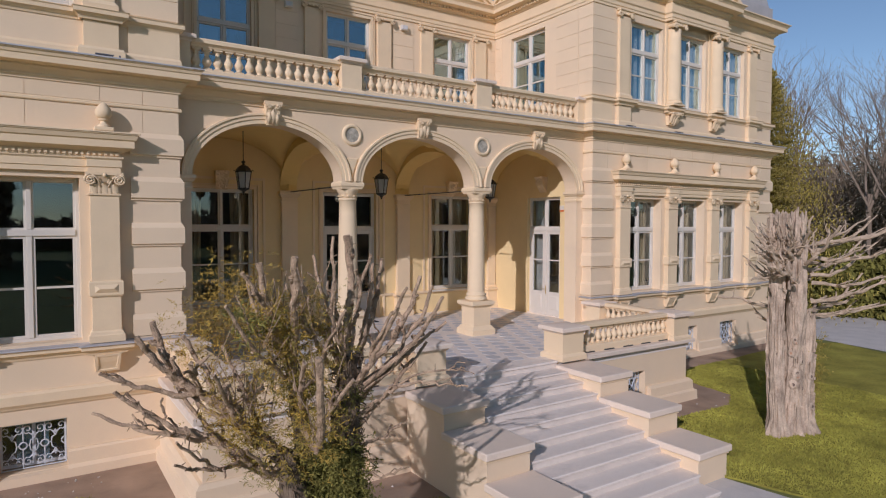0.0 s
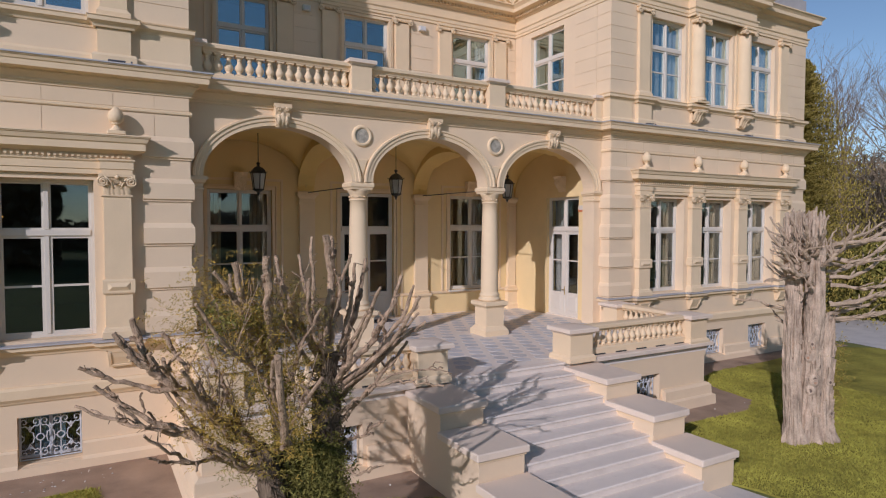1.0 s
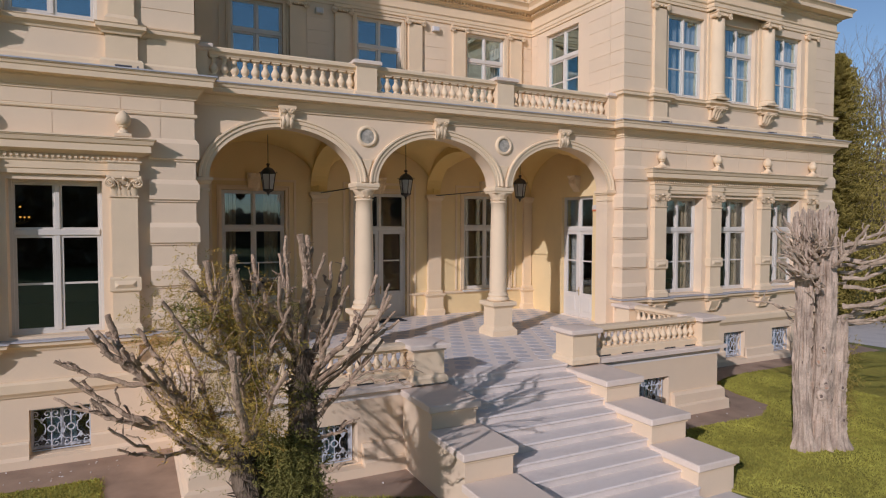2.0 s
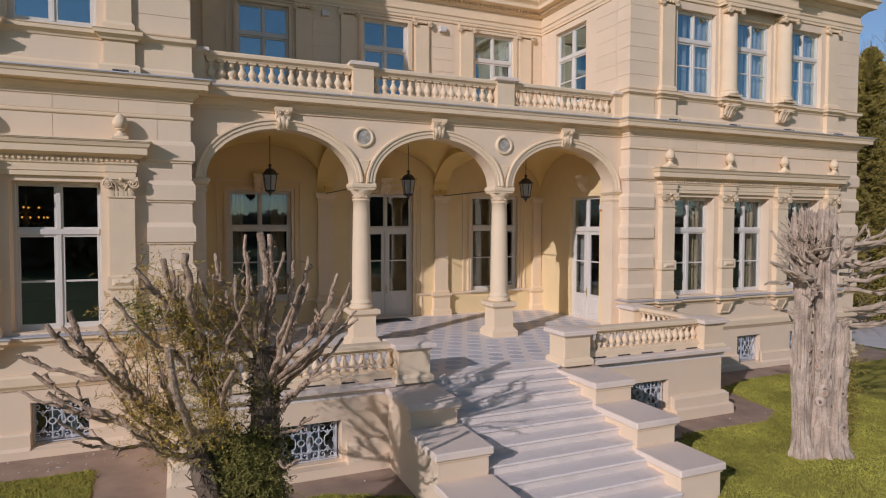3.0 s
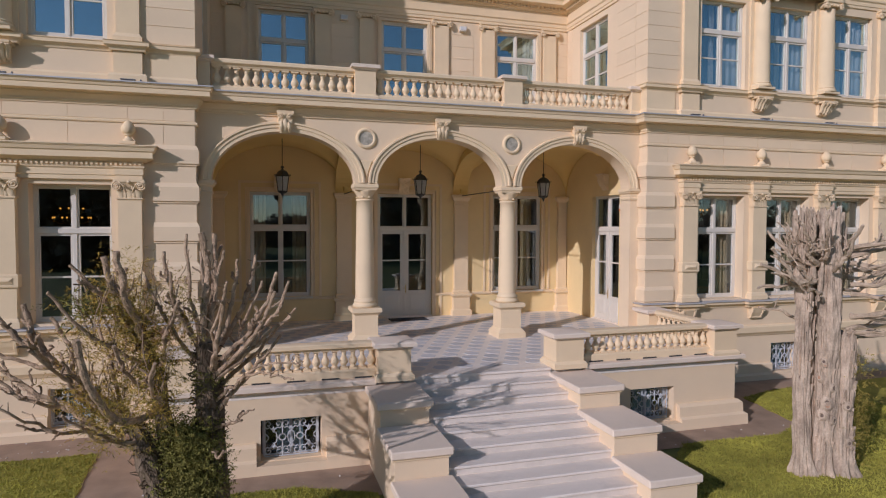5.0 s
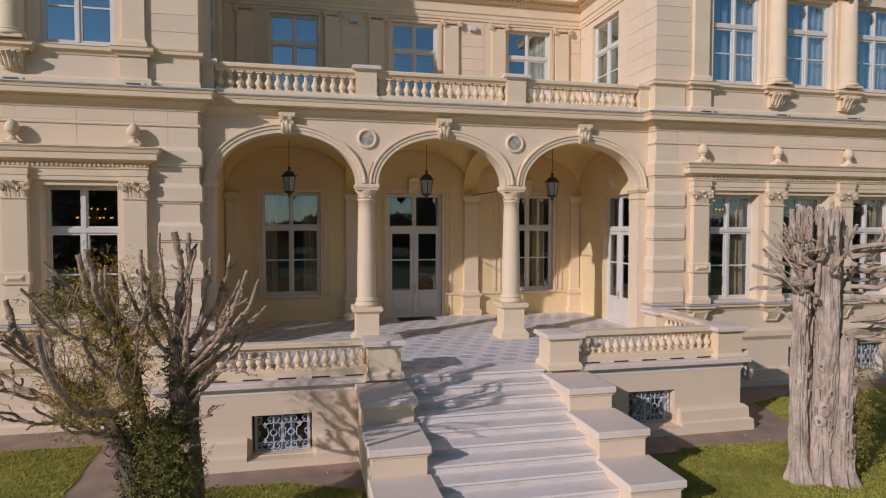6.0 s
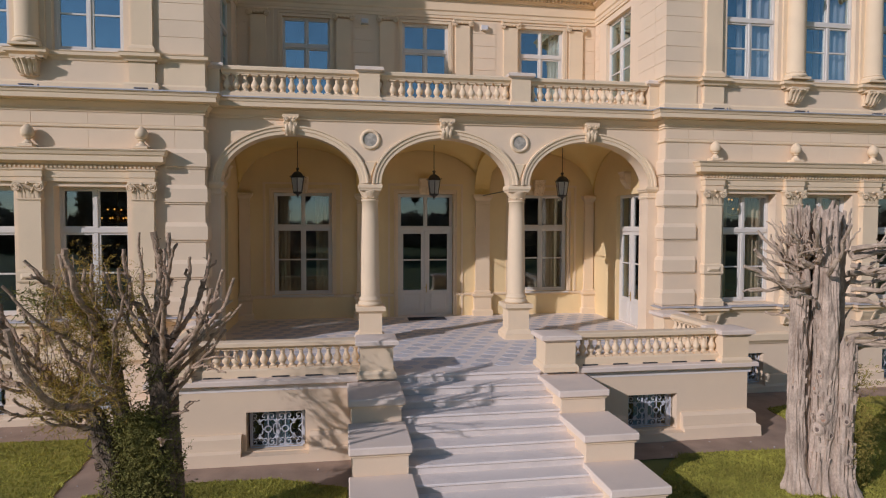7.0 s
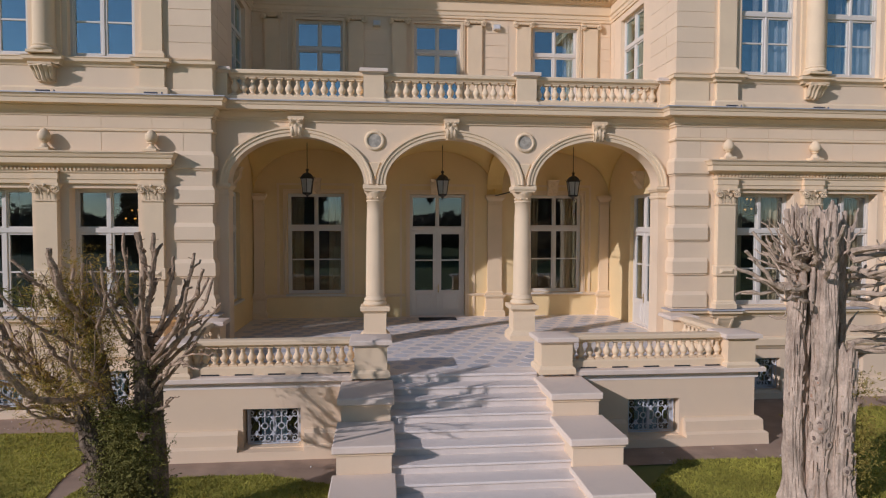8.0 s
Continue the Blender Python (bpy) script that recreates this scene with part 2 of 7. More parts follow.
def add_tube(bm, pts, radii, seg=6, flat=1.0, cap=True):
    """A bent round bar through points."""
    rings, up = [], Vector((0.13, 0.21, 0.97))
    pts = [Vector(p) for p in pts]
    for i, p in enumerate(pts):
        d = (pts[min(i + 1, len(pts) - 1)] - pts[max(i - 1, 0)]).normalized()
        s = d.cross(up)
        if s.length < 0.05:
            s = d.cross(Vector((1, 0, 0)))
        s.normalize()
        t = s.cross(d)
        r = radii[i] if isinstance(radii, (list, tuple)) else radii
        rings.append([bm.verts.new(p + (s * math.cos(2 * math.pi * k / seg) + t * flat * math.sin(2 * math.pi * k / seg)) * r) for k in range(seg)])
    for a, b in zip(rings, rings[1:]):
        for k in range(seg):
            bm.faces.new((a[k], a[(k + 1) % seg], b[(k + 1) % seg], b[k]))
    if cap:
        bm.faces.new(list(reversed(rings[0])))
        bm.faces.new(rings[-1])
    return bm


def wall_panel(u0, u1, z0, z1, y0, y1, holes):
    """A wall along x from y0 (front) to y1 with rectangular openings (u0, u1, z0, z1) going through."""
    us = sorted({u0, u1, *[h[0] for h in holes], *[h[1] for h in holes]})
    zs = sorted({z0, z1, *[h[2] for h in holes], *[h[3] for h in holes]})
    full = {}
    for i in range(len(us) - 1):
        for j in range(len(zs) - 1):
            cu, cz = (us[i] + us[i + 1]) / 2, (zs[j] + zs[j + 1]) / 2
            full[i, j] = not any(h[0] < cu < h[1] and h[2] < cz < h[3] for h in holes)
    bm = bmesh.new()
    vert = {}

    def v(i, j, k):
        if (i, j, k) not in vert:
            vert[i, j, k] = bm.verts.new((us[i], (y0, y1)[k], zs[j]))
        return vert[i, j, k]

    for (i, j), ok in full.items():
        if not ok:
            continue
        bm.faces.new((v(i, j, 0), v(i + 1, j, 0), v(i + 1, j + 1, 0), v(i, j + 1, 0)))
        bm.faces.new((v(i, j + 1, 1), v(i + 1, j + 1, 1), v(i + 1, j, 1), v(i, j, 1)))
        for di, dj, a, b in ((-1, 0, (i, j), (i, j + 1)), (1, 0, (i + 1, j + 1), (i + 1, j)), (0, -1, (i + 1, j), (i, j)), (0, 1, (i, j + 1), (i + 1, j + 1))):
            if not full.get((i + di, j + dj), False):
                bm.faces.new((v(*a, 0), v(*b, 0), v(*b, 1), v(*a, 1)))
    return bm


def turned_side(bm, x_out, sign):
    """Turn a wall built along x (front at y0 = 0, running +y into the wall) into one along y whose outer face is at x_out and looks along sign * x."""
    for vv in bm.verts:
        u, d, z = vv.co
        vv.co = (x_out - sign * d, u, z)
    bmesh.ops.recalc_face_normals(bm, faces=bm.faces)
    return bm


def structure(name, bm, material, label, category):
    return tagged(part(name, bm, material), label, category, kind="structure")

# ---- plan numbers ----
GROUND, TERRACE, BALCONY, ROOF = 0.0, 1.62, 7.80, 12.75
CORNER, WING_END, BAY = 5.95, 16.1, 3.95
WING_Y, UPPER_Y, ARCH_Y, BACK_Y = -0.62, -0.58, -0.25, 4.20
WIN_X = (8.51, 10.95, 13.39)
PIL_X = (7.31, 9.75, 12.19, 14.63)


def sided(s, path):
    """A plan path given for the right wing, mirrored and reversed for the left one."""
    return path if s > 0 else [(-x, y) for x, y in reversed(path)]


def ellipse(a, b, cx, cz, n):
    return [(cx + a * math.cos(math.pi * (1 - i / n)), cz + b * math.sin(math.pi * (1 - i / n))) for i in range(n + 1)]


# ---- ground ----
def flat_sheet(pts, z, step=None):
    bm = bmesh.new()
    bm.faces.new([bm.verts.new((x, y, z)) for x, y in pts])
    bmesh.ops.triangulate(bm, faces=bm.faces)
    return bm


def ground_sheet():
    bm = bmesh.new()
    n, size = 60, 900.0
    rows = []
    for i in range(n + 1):
        row = []
        for j in range(n + 1):
            u, w = 2 * i / n - 1, 2 * j / n - 1
            x, y = size * u * abs(u) ** 1.5, size * w * abs(w) ** 1.5
            far = max(0.0, math.hypot(x, y) - 60)
            row.append(bm.verts.new((x, y, -0.02 + min(0.35 * noise.noise((x * 0.02, y * 0.02, 0)), 0.3) * min(far / 40, 1))))
        rows.append(row)
    for i in range(n):
        for j in range(n):
            bm.faces.new((rows[i][j], rows[i + 1][j], rows[i + 1][j + 1], rows[i][j + 1]))
    return bm


structure("ground", ground_sheet(), M_field, "far grassy ground running out to the horizon", "ground")
structure("gravel_strip", flat_sheet([(-17.6, -1.75), (-7.9, -2.1), (-8.7, -9.3), (-6.8, -9.2), (-6.9, -5.3), (-2.4, -5.4), (-2.4, -3.6), (-2.4, 0), (2.2, 0), (2.2, -4.9), (7.7, -4.9), (8.4, -2.0), (17.9, -1.5), (18.5, 2), (-18, 2)], 0.0),
          M_gravel, "brown gravel strip along the foot of the house", "gravel")
structure("drive", flat_sheet([(-2.7, -7.1), (2.15, -7.1), (2.4, -8.8), (3.4, -13), (9, -19), (19, -14), (17.9, -4.6), (18.6, -1.4), (18.2, 3), (24, 14), (30, 14), (27, -2), (28, -16), (12, -24), (2, -19), (-4, -13.5), (-4.2, -9.6), (-2.9, -8.4)], -0.004),
          M_drive, "pale gravel drive in front of the steps", "drive")


def lawn_mesh(pts, seed):
    """A slightly domed sheet of turf with a soft, uneven edge."""
    bm = bmesh.new()
    f = bm.faces.new([bm.verts.new((x, y, 0.0)) for x, y in pts])
    bmesh.ops.subdivide_edges(bm, edges=bm.edges, cuts=14)
    bmesh.ops.triangulate(bm, faces=bm.faces)
    for v in bm.verts:
        x, y = v.co.x, v.co.y
        v.co.x += 0.07 * noise.noise((x * 2.3, y * 2.3, seed))
        v.co.y += 0.07 * noise.noise((x * 2.3, y * 2.3, seed + 5))
        v.co.z = 0.02
    edge = bmesh.ops.extrude_face_region(bm, geom=bm.faces[:])
    for g in edge["geom"]:
        if isinstance(g, bmesh.types.BMVert):
            g.co.z = -0.03
    bmesh.ops.recalc_face_normals(bm, faces=bm.faces)
    return bm


def swell(x, y):
    """The lawn rises gently towards the pale trunk."""
    return 0.20 * math.exp(-((x - 5.5) ** 2 + (y + 7.05) ** 2) / 1.05)


LAWN_R = [(2.25, -7.4), (3.0, -5.9), (4.1, -4.75), (6.6, -4.85), (7.6, -4.3), (8.0, -2.2), (9.5, -1.75), (17.2, -1.45), (18.3, -2.4), (17.3, -4.6), (14.0, -9.5), (8.8, -14.0), (3.6, -12.2), (2.7, -9.0)]
LAWN_L1 = [(-17.5, -1.85), (-7.75, -1.95), (-7.62, -4.9), (-7.5, -6.0), (-8.5, -9), (-17.5, -9.5)]
LAWN_L2 = [(-7.1, -5.0), (-5.6, -4.7), (-3.9, -4.75), (-2.65, -5.35), (-2.75, -8.2), (-5.0, -9.3), (-7.5, -8.6), (-7.3, -6.4)]
for pts, sd, words in ((LAWN_R, 1, "sunlit green lawn round the pale tree trunk"), (LAWN_L1, 2, "green lawn beside the gravel strip"), (LAWN_L2, 3, "green lawn in front of the terrace wall")):
    structure("lawn", lawn_mesh(pts, sd), M_grass, words, "lawn")


def inside(pts, x, y):
    hit = False
    for (x0, y0), (x1, y1) in zip(pts, pts[1:] + pts[:1]):
        if (y0 > y) != (y1 > y) and x < (x1 - x0) * (y - y0) / (y1 - y0) + x0:
            hit = not hit
    return hit


def grass_tufts(pts, count, seed, zone):
    rnd = random.Random(seed)
    verts, faces = [], []
    x0, x1, y0, y1 = zone
    while count:
        x, y = rnd.uniform(x0, x1), rnd.uniform(y0, y1)
        if not inside(pts, x, y):
            continue
        count -= 1
        for _ in range(3):
            a, h, w = rnd.uniform(0, 6.28), rnd.uniform(0.015, 0.05), rnd.uniform(0.006, 0.013)
            px, py = x + rnd.uniform(-0.04, 0.04), y + rnd.uniform(-0.04, 0.04)
            lx, ly = rnd.uniform(-0.04, 0.04), rnd.uniform(-0.04, 0.04)
            k = len(verts)
            up = swell(px, py)
            verts += [(px - w * math.cos(a), py - w * math.sin(a), up + 0.015), (px + w * math.cos(a), py + w * math.sin(a), up + 0.015), (px + lx, py + ly, up + 0.02 + h)]
            faces.append((k, k + 1, k + 2))
    me = bpy.data.meshes.new("grass")
    me.from_pydata(verts, [], faces)
    me.materials.append(M_blade)
    return me


bm = bmesh.new()
rings = [[bm.verts.new((5.5 + 0.085 * i * math.cos(math.pi * k / 24), -7.05 + 0.085 * i * math.sin(math.pi * k / 24), 0.014 + swell(5.5 + 0.085 * i, -7.05) - (0.03 if i == 22 else 0))) for k in range(48)] for i in range(1, 23)]
for p, q in zip(rings, rings[1:]):
    for k in range(48):
        bm.faces.new((p[k], q[k], q[(k + 1) % 48], p[(k + 1) % 48]))
bm.faces.new(rings[0])
structure("lawn_swell", bm, M_grass, "low grassy swell of the lawn at the foot of the trunk", "lawn")
for pts, cnt, sd, zone in ((LAWN_R, 42000, 4, (2, 11, -12, -1.5)), (LAWN_L1, 16000, 5, (-13, -7, -8, -1.8)), (LAWN_L2, 14000, 6, (-7.6, -2, -8.8, -4.6))):
    tagged(new("grass", grass_tufts(pts, cnt, sd, zone)), "short green grass blades on the lawn", "grass", kind="stuff")

# ---- walls of the house ----
basement = [(x - 0.52, x + 0.52, 0.19, 1.09) for x in WIN_X]
low_wins = [(x - 0.8, x + 0.8, 2.52, 5.56) for x in WIN_X]
up_wins = [(x - 0.775, x + 0.775, 8.72, 11.25) for x in WIN_X]


def flip(holes, s):
    return holes if s > 0 else [(-b, -a, c, d) for a, b, c, d in holes]


walls = {}
for s, side in ((1, "right"), (-1, "left")):
    u0, u1 = (CORNER, WING_END) if s > 0 else (-WING_END, -CORNER)
    walls[s] = structure("wall_" + side + "_wing", wall_panel(u0, u1, 0, BALCONY, WING_Y, WING_Y + 0.45, flip(low_wins + basement, s)), M_wall, "cream plastered ground-floor wall of a projecting wing", "wall")
    walls[s, "up"] = structure("wall_" + side + "_wing_upper", wall_panel(u0, u1, BALCONY, ROOF, UPPER_Y, UPPER_Y + 0.42, flip(up_wins, s)), M_wall, "cream plastered upper-floor wall of a projecting wing", "wall")
    low = [(0.75, 2.35, 1.62 if s > 0 else 2.5, 5.62)]
    bm = wall_panel(WING_Y + 0.45, BACK_Y, 0, BALCONY, 0, 0.4, low)
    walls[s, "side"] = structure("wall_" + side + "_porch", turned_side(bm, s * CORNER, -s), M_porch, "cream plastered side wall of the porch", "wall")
    bm = wall_panel(UPPER_Y + 0.42, BACK_Y, BALCONY, ROOF, 0, 0.4, [(1.55, 3.3, 8.75, 11.3)])
    walls[s, "side_up"] = structure("wall_" + side + "_balcony", turned_side(bm, s * CORNER, -s), M_wall, "cream plastered side wall above the balcony", "wall")
    bm = wall_panel(WING_Y + 0.45, 12.0, 0, ROOF, 0, 0.4, [])
    structure("wall_" + side + "_end", turned_side(bm, s * WING_END, s), M_wall, "plain cream end wall of the wing", "wall")
back_low = [(-4.86, -3.02, 2.41, 5.71), (-0.875, 0.985, 1.62, 5.71), (3.14, 4.98, 2.41, 5.71)]
back_up = [(-4.55, -3.05, 8.6, 11.3), (-0.73, 0.81, 8.6, 11.3), (3.24, 4.78, 8.6, 11.3)]
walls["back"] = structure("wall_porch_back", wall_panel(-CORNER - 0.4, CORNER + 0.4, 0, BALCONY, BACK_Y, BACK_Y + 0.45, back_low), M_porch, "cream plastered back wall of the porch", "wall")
walls["back_up"] = structure("wall_balcony_back", wall_panel(-CORNER - 0.4, CORNER + 0.4, BALCONY, ROOF, BACK_Y, BACK_Y + 0.45, back_up), M_wall, "cream plastered wall behind the balcony", "wall")
structure("wall_rear", box(-WING_END, WING_END, 12.0, 12.4, 0, ROOF), M_wall, "plain cream rear wall of the house", "wall")
# inner floors, ceilings and cross walls keep the rooms dim
for s, side in ((1, "right"), (-1, "left")):
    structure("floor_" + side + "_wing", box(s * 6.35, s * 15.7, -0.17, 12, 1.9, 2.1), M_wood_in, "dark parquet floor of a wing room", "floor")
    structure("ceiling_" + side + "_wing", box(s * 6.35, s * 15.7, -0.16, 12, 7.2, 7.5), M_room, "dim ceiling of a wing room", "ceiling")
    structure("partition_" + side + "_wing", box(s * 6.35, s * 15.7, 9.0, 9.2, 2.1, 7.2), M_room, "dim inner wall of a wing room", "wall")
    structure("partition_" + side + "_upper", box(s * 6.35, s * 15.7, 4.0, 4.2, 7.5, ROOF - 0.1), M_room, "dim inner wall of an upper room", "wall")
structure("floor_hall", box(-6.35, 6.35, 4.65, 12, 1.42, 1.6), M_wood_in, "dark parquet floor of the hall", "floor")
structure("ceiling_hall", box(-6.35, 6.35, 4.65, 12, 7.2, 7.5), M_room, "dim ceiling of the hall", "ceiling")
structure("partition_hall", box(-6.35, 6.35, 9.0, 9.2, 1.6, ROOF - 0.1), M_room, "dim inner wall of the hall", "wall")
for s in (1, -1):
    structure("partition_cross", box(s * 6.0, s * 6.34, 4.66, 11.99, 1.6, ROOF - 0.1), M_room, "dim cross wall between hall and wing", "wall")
roof = bmesh.new()
add_box(roof, -WING_END - 0.1, -CORNER + 0.1, -0.5, 12.2, ROOF, ROOF + 0.5)
add_box(roof, CORNER - 0.1, WING_END + 0.1, -0.5, 12.2, ROOF, ROOF + 0.5)
add_box(roof, -CORNER + 0.1, CORNER - 0.1, BACK_Y, 12.2, ROOF, ROOF + 0.5)
structure("roof", roof, M_zinc, "flat grey metal roof behind the cornice", "roof")

# ---- arcade ----
SPRING, RISE, HALF = 5.74, 1.21, 1.71


def arch_low(x):
    for cx in (-BAY, 0.0, BAY):
        if abs(x - cx) < HALF:
            return SPRING + RISE * math.sqrt(1 - ((x - cx) / HALF) ** 2)
    return SPRING


def arcade_mesh():
    xs = {-CORNER, CORNER}
    for cx in (-BAY, 0.0, BAY):
        for i in range(41):
            xs.add(round(cx - HALF * math.cos(math.pi * i / 40), 4))
    xs = sorted(xs)
    bm = bmesh.new()
    prof = []
    for x in xs:
        z = arch_low(x)
        prof.append([bm.verts.new((x, y, zz)) for y, zz in ((ARCH_Y, z), (ARCH_Y, 7.79), (-ARCH_Y, 7.79), (-ARCH_Y, z))])
    for a, b in zip(prof, prof[1:]):
        for k in range(4):
            bm.faces.new((a[k], b[k], b[(k + 1) % 4], a[(k + 1) % 4]))
    return bm


walls["arcade"] = structure("wall_arcade", arcade_mesh(), M_wall, "cream plastered arcade wall with three round arches", "wall")


def ring_sweep(cx, rows, n=40):
    """Mouldings that follow an arch: rows of (offset from the edge, y)."""
    bm = bmesh.new()
    rings = []
    for i in range(n + 1):
        t = math.pi * (1 - i / n)
        rings.append([bm.verts.new((cx + (HALF + o) * math.cos(t), y, SPRING + (RISE + o) * math.sin(t))) for o, y in rows])
    for a, b in zip(rings, rings[1:]):
        for j in range(len(rows) - 1):
            bm.faces.new((a[j], b[j], b[j + 1], a[j + 1]))
    bm.faces.new(rings[0])
    bm.faces.new(list(reversed(rings[-1])))
    return bm


for cx in (-BAY, 0, BAY):
    part("archivolt", ring_sweep(cx, [(0.0, -0.2), (-0.012, -0.29), (0.075, -0.29), (0.085, -0.315), (0.15, -0.315), (0.17, -0.345), (0.21, -0.345), (0.225, -0.2)]), M_trim, walls["arcade"])
for s in (-1, 1):
    # end piers with imposts
    x0, x1 = s * (BAY + HALF), s * CORNER
    part("pier", box(x0, x1, ARCH_Y, -ARCH_Y, TERRACE, SPRING + 0.02), M_wall, walls["arcade"])
    imp = sweep(sided(s, [(BAY + HALF, 0.25), (BAY + HALF, ARCH_Y), (CORNER - 0.02, ARCH_Y)]), [(0, 5.42), (0.03, 5.42), (0.03, 5.47), (0.008, 5.49), (0.008, 5.58), (0.05, 5.61), (0.07, 5.66), (0.09, 5.66), (0.09, 5.735), (0, 5.735)])
    part("impost", imp, M_trim, walls["arcade"])
for x in (-BAY / 2, BAY / 2):
    bm = bmesh.new()
    tri = [(x, 5.90), (x + 0.13, 6.28), (x - 0.13, 6.28)]
    front = [bm.verts.new((a, ARCH_Y - 0.04, b)) for a, b in tri]
    back = [bm.verts.new((x + (a - x) * 1.3, ARCH_Y + 0.01, 6.15 + (b - 6.15) * 1.25)) for a, b in tri]
    bm.faces.new(front)
    for i in range(3):
        bm.faces.new((front[i], back[i], back[(i + 1) % 3], front[(i + 1) % 3]))
    part("spandrel_panel", bm, M_trim, walls["arcade"])
    ring = bmesh.new()
    rows = [(0.172, 0.0), (0.178, -0.04), (0.195, -0.058), (0.232, -0.058), (0.258, -0.035), (0.268, 0.01)]
    rings = [[ring.verts.new((x + r * math.cos(2 * math.pi * k / 36), ARCH_Y + y, 6.86 + r * math.sin(2 * math.pi * k / 36))) for r, y in rows] for k in range(36)]
    for k in range(36):
        for j in range(5):
            ring.faces.new((rings[k][j], rings[(k + 1) % 36][j], rings[(k + 1) % 36][j + 1], rings[k][j + 1]))
    ro = empty("roundel", pose(0, 0, 0), "round cream moulding with a mottled glass disc", "roundel", "roundels between the arches")
    part("ring", ring, M_trim, ro, smooth=True)
    disc = bmesh.new()
    bmesh.ops.create_cone(disc, cap_ends=True, segments=32, radius1=0.178, radius2=0.178, depth=0.03, matrix=pose(x, ARCH_Y - 0.01, 6.86, 90))
    part("disc", disc, M_frost, ro, "mottled grey glass disc")


def keystone():
    ob = empty("keystone", None, "carved cream keystone with acanthus leaf", "keystone", "keystones of the arches")
    bm = bmesh.new()
    rows = [(0.13, -0.30, 6.90), (0.15, -0.36, 7.02), (0.165, -0.40, 7.22), (0.18, -0.44, 7.34), (0.2, -0.44, 7.36), (0.2, -0.44, 7.42)]
    rings = [[bm.verts.new(p) for p in ((-w, -0.2, z), (-w, y, z), (w, y, z), (w, -0.2, z))] for w, y, z in rows]
    for a, b in zip(rings, rings[1:]):
        for k in range(4):
            bm.faces.new((a[k], a[(k + 1) % 4], b[(k + 1) % 4], b[k]))
    bm.faces.new(rings[0])
    bm.faces.new(rings[-1])
    bmesh.ops.subdivide_edges(bm, edges=bm.edges, cuts=5, use_grid_fill=True)
    for v in bm.verts:
        if v.co.z < 7.35:
            v.co.y += 0.035 * noise.noise(v.co * 14) - 0.015
            v.co.x *= 1 + 0.10 * noise.noise(v.co * 11)
    part("block", bm, M_carve, ob)
    for sx in (-1, 1):
        bm = bmesh.new()
        pts = [(sx * (0.10 + 0.055 * (1 - t / 14) * math.cos(t * 0.62)), -0.45 - 0.004 * t * 0.3, 7.29 + 0.055 * (1 - t / 14) * math.sin(t * 0.62)) for t in range(13)]
        add_tube(bm, pts, 0.02, 6)
        part("scroll", bm, M_carve, ob, smooth=True)
    for k, (dx, w, top) in enumerate(((0, 0.075, 7.24), (-0.09, 0.05, 7.16), (0.09, 0.05, 7.16))):
        bm = bmesh.new()
        rows = []
        for i in range(7):
            t = i / 6
            ww = w * math.sin(math.pi * (0.15 + 0.75 * t))
            z = 6.93 + (top - 6.93) * t
            y = -0.37 - 0.06 * t - 0.045 * math.sin(3.1 * t)
            rows.append([bm.verts.new((dx - ww, y + 0.03, z)), bm.verts.new((dx, y - 0.012, z)), bm.verts.new((dx + ww, y + 0.03, z))])
        for a, b in zip(rows, rows[1:]):
            for j in (0, 1):
                bm.faces.new((a[j], a[j + 1], b[j + 1], b[j]))
        part("leaf", bm, M_carve, ob, smooth=True)
    return ob


ks = keystone()
for cx in (-BAY, BAY):
    copy_thing(ks, pose(cx, 0, 0))


def pediment(w, h, m):
    """A triangular gable with raking mouldings over a sunk field; front at y = 0, foot at z = 0."""
    bm = bmesh.new()
    for d0, d1, k0, k1 in ((-0.44, 0.1, 1.06, 0.90), (-0.34, 0.1, 0.90, 0.80), (-0.10, 0.1, 0.80, 0.0)):
        outer = [(-w / 2 * k0, 0.0), (0.0, h * k0), (w / 2 * k0, 0.0)]
        inner = [(-w / 2 * k1, 0.0), (0.0, h * k1), (w / 2 * k1, 0.0)]
        rings = [[bm.verts.new((x, y, z)) for x, z in pts] for pts, y in ((outer, d1), (outer, d0), (inner, d0), (inner, d1))]
        for a, b in zip(rings, rings[1:]):
            for k in range(2):
                bm.faces.new((a[k], a[k + 1], b[k + 1], b[k]))
    bmesh.ops.recalc_face_normals(bm, faces=bm.faces)
    bm.transform(m)
    return bm


# ---- cornices and courses ----
outline = [(-WING_END, 5), (-WING_END, WING_Y), (-CORNER, WING_Y), (-CORNER, ARCH_Y), (CORNER, ARCH_Y), (CORNER, WING_Y), (WING_END, WING_Y), (WING_END, 5)]
main_cornice = [(-0.05, 7.30), (0.035, 7.30), (0.035, 7.345), (0.06, 7.36), (0.06, 7.40), (0.12, 7.47), (0.16, 7.50), (0.16, 7.535), (0.34, 7.55), (0.34, 7.66), (0.36, 7.67), (0.38, 7.73), (0.40, 7.735), (0.40, 7.765), (-0.05, 7.81)]
structure("cornice", sweep(outline, main_cornice), M_trim, "moulded cream main cornice between the storeys", "cornice")
structure("cornice_flashing", sweep(outline, [(0.0, 7.822), (0.0, 7.812), (0.405, 7.770), (0.412, 7.752), (0.418, 7.752), (0.414, 7.780)]), M_zinc, "thin grey zinc flashing on the cornice", "flashing")
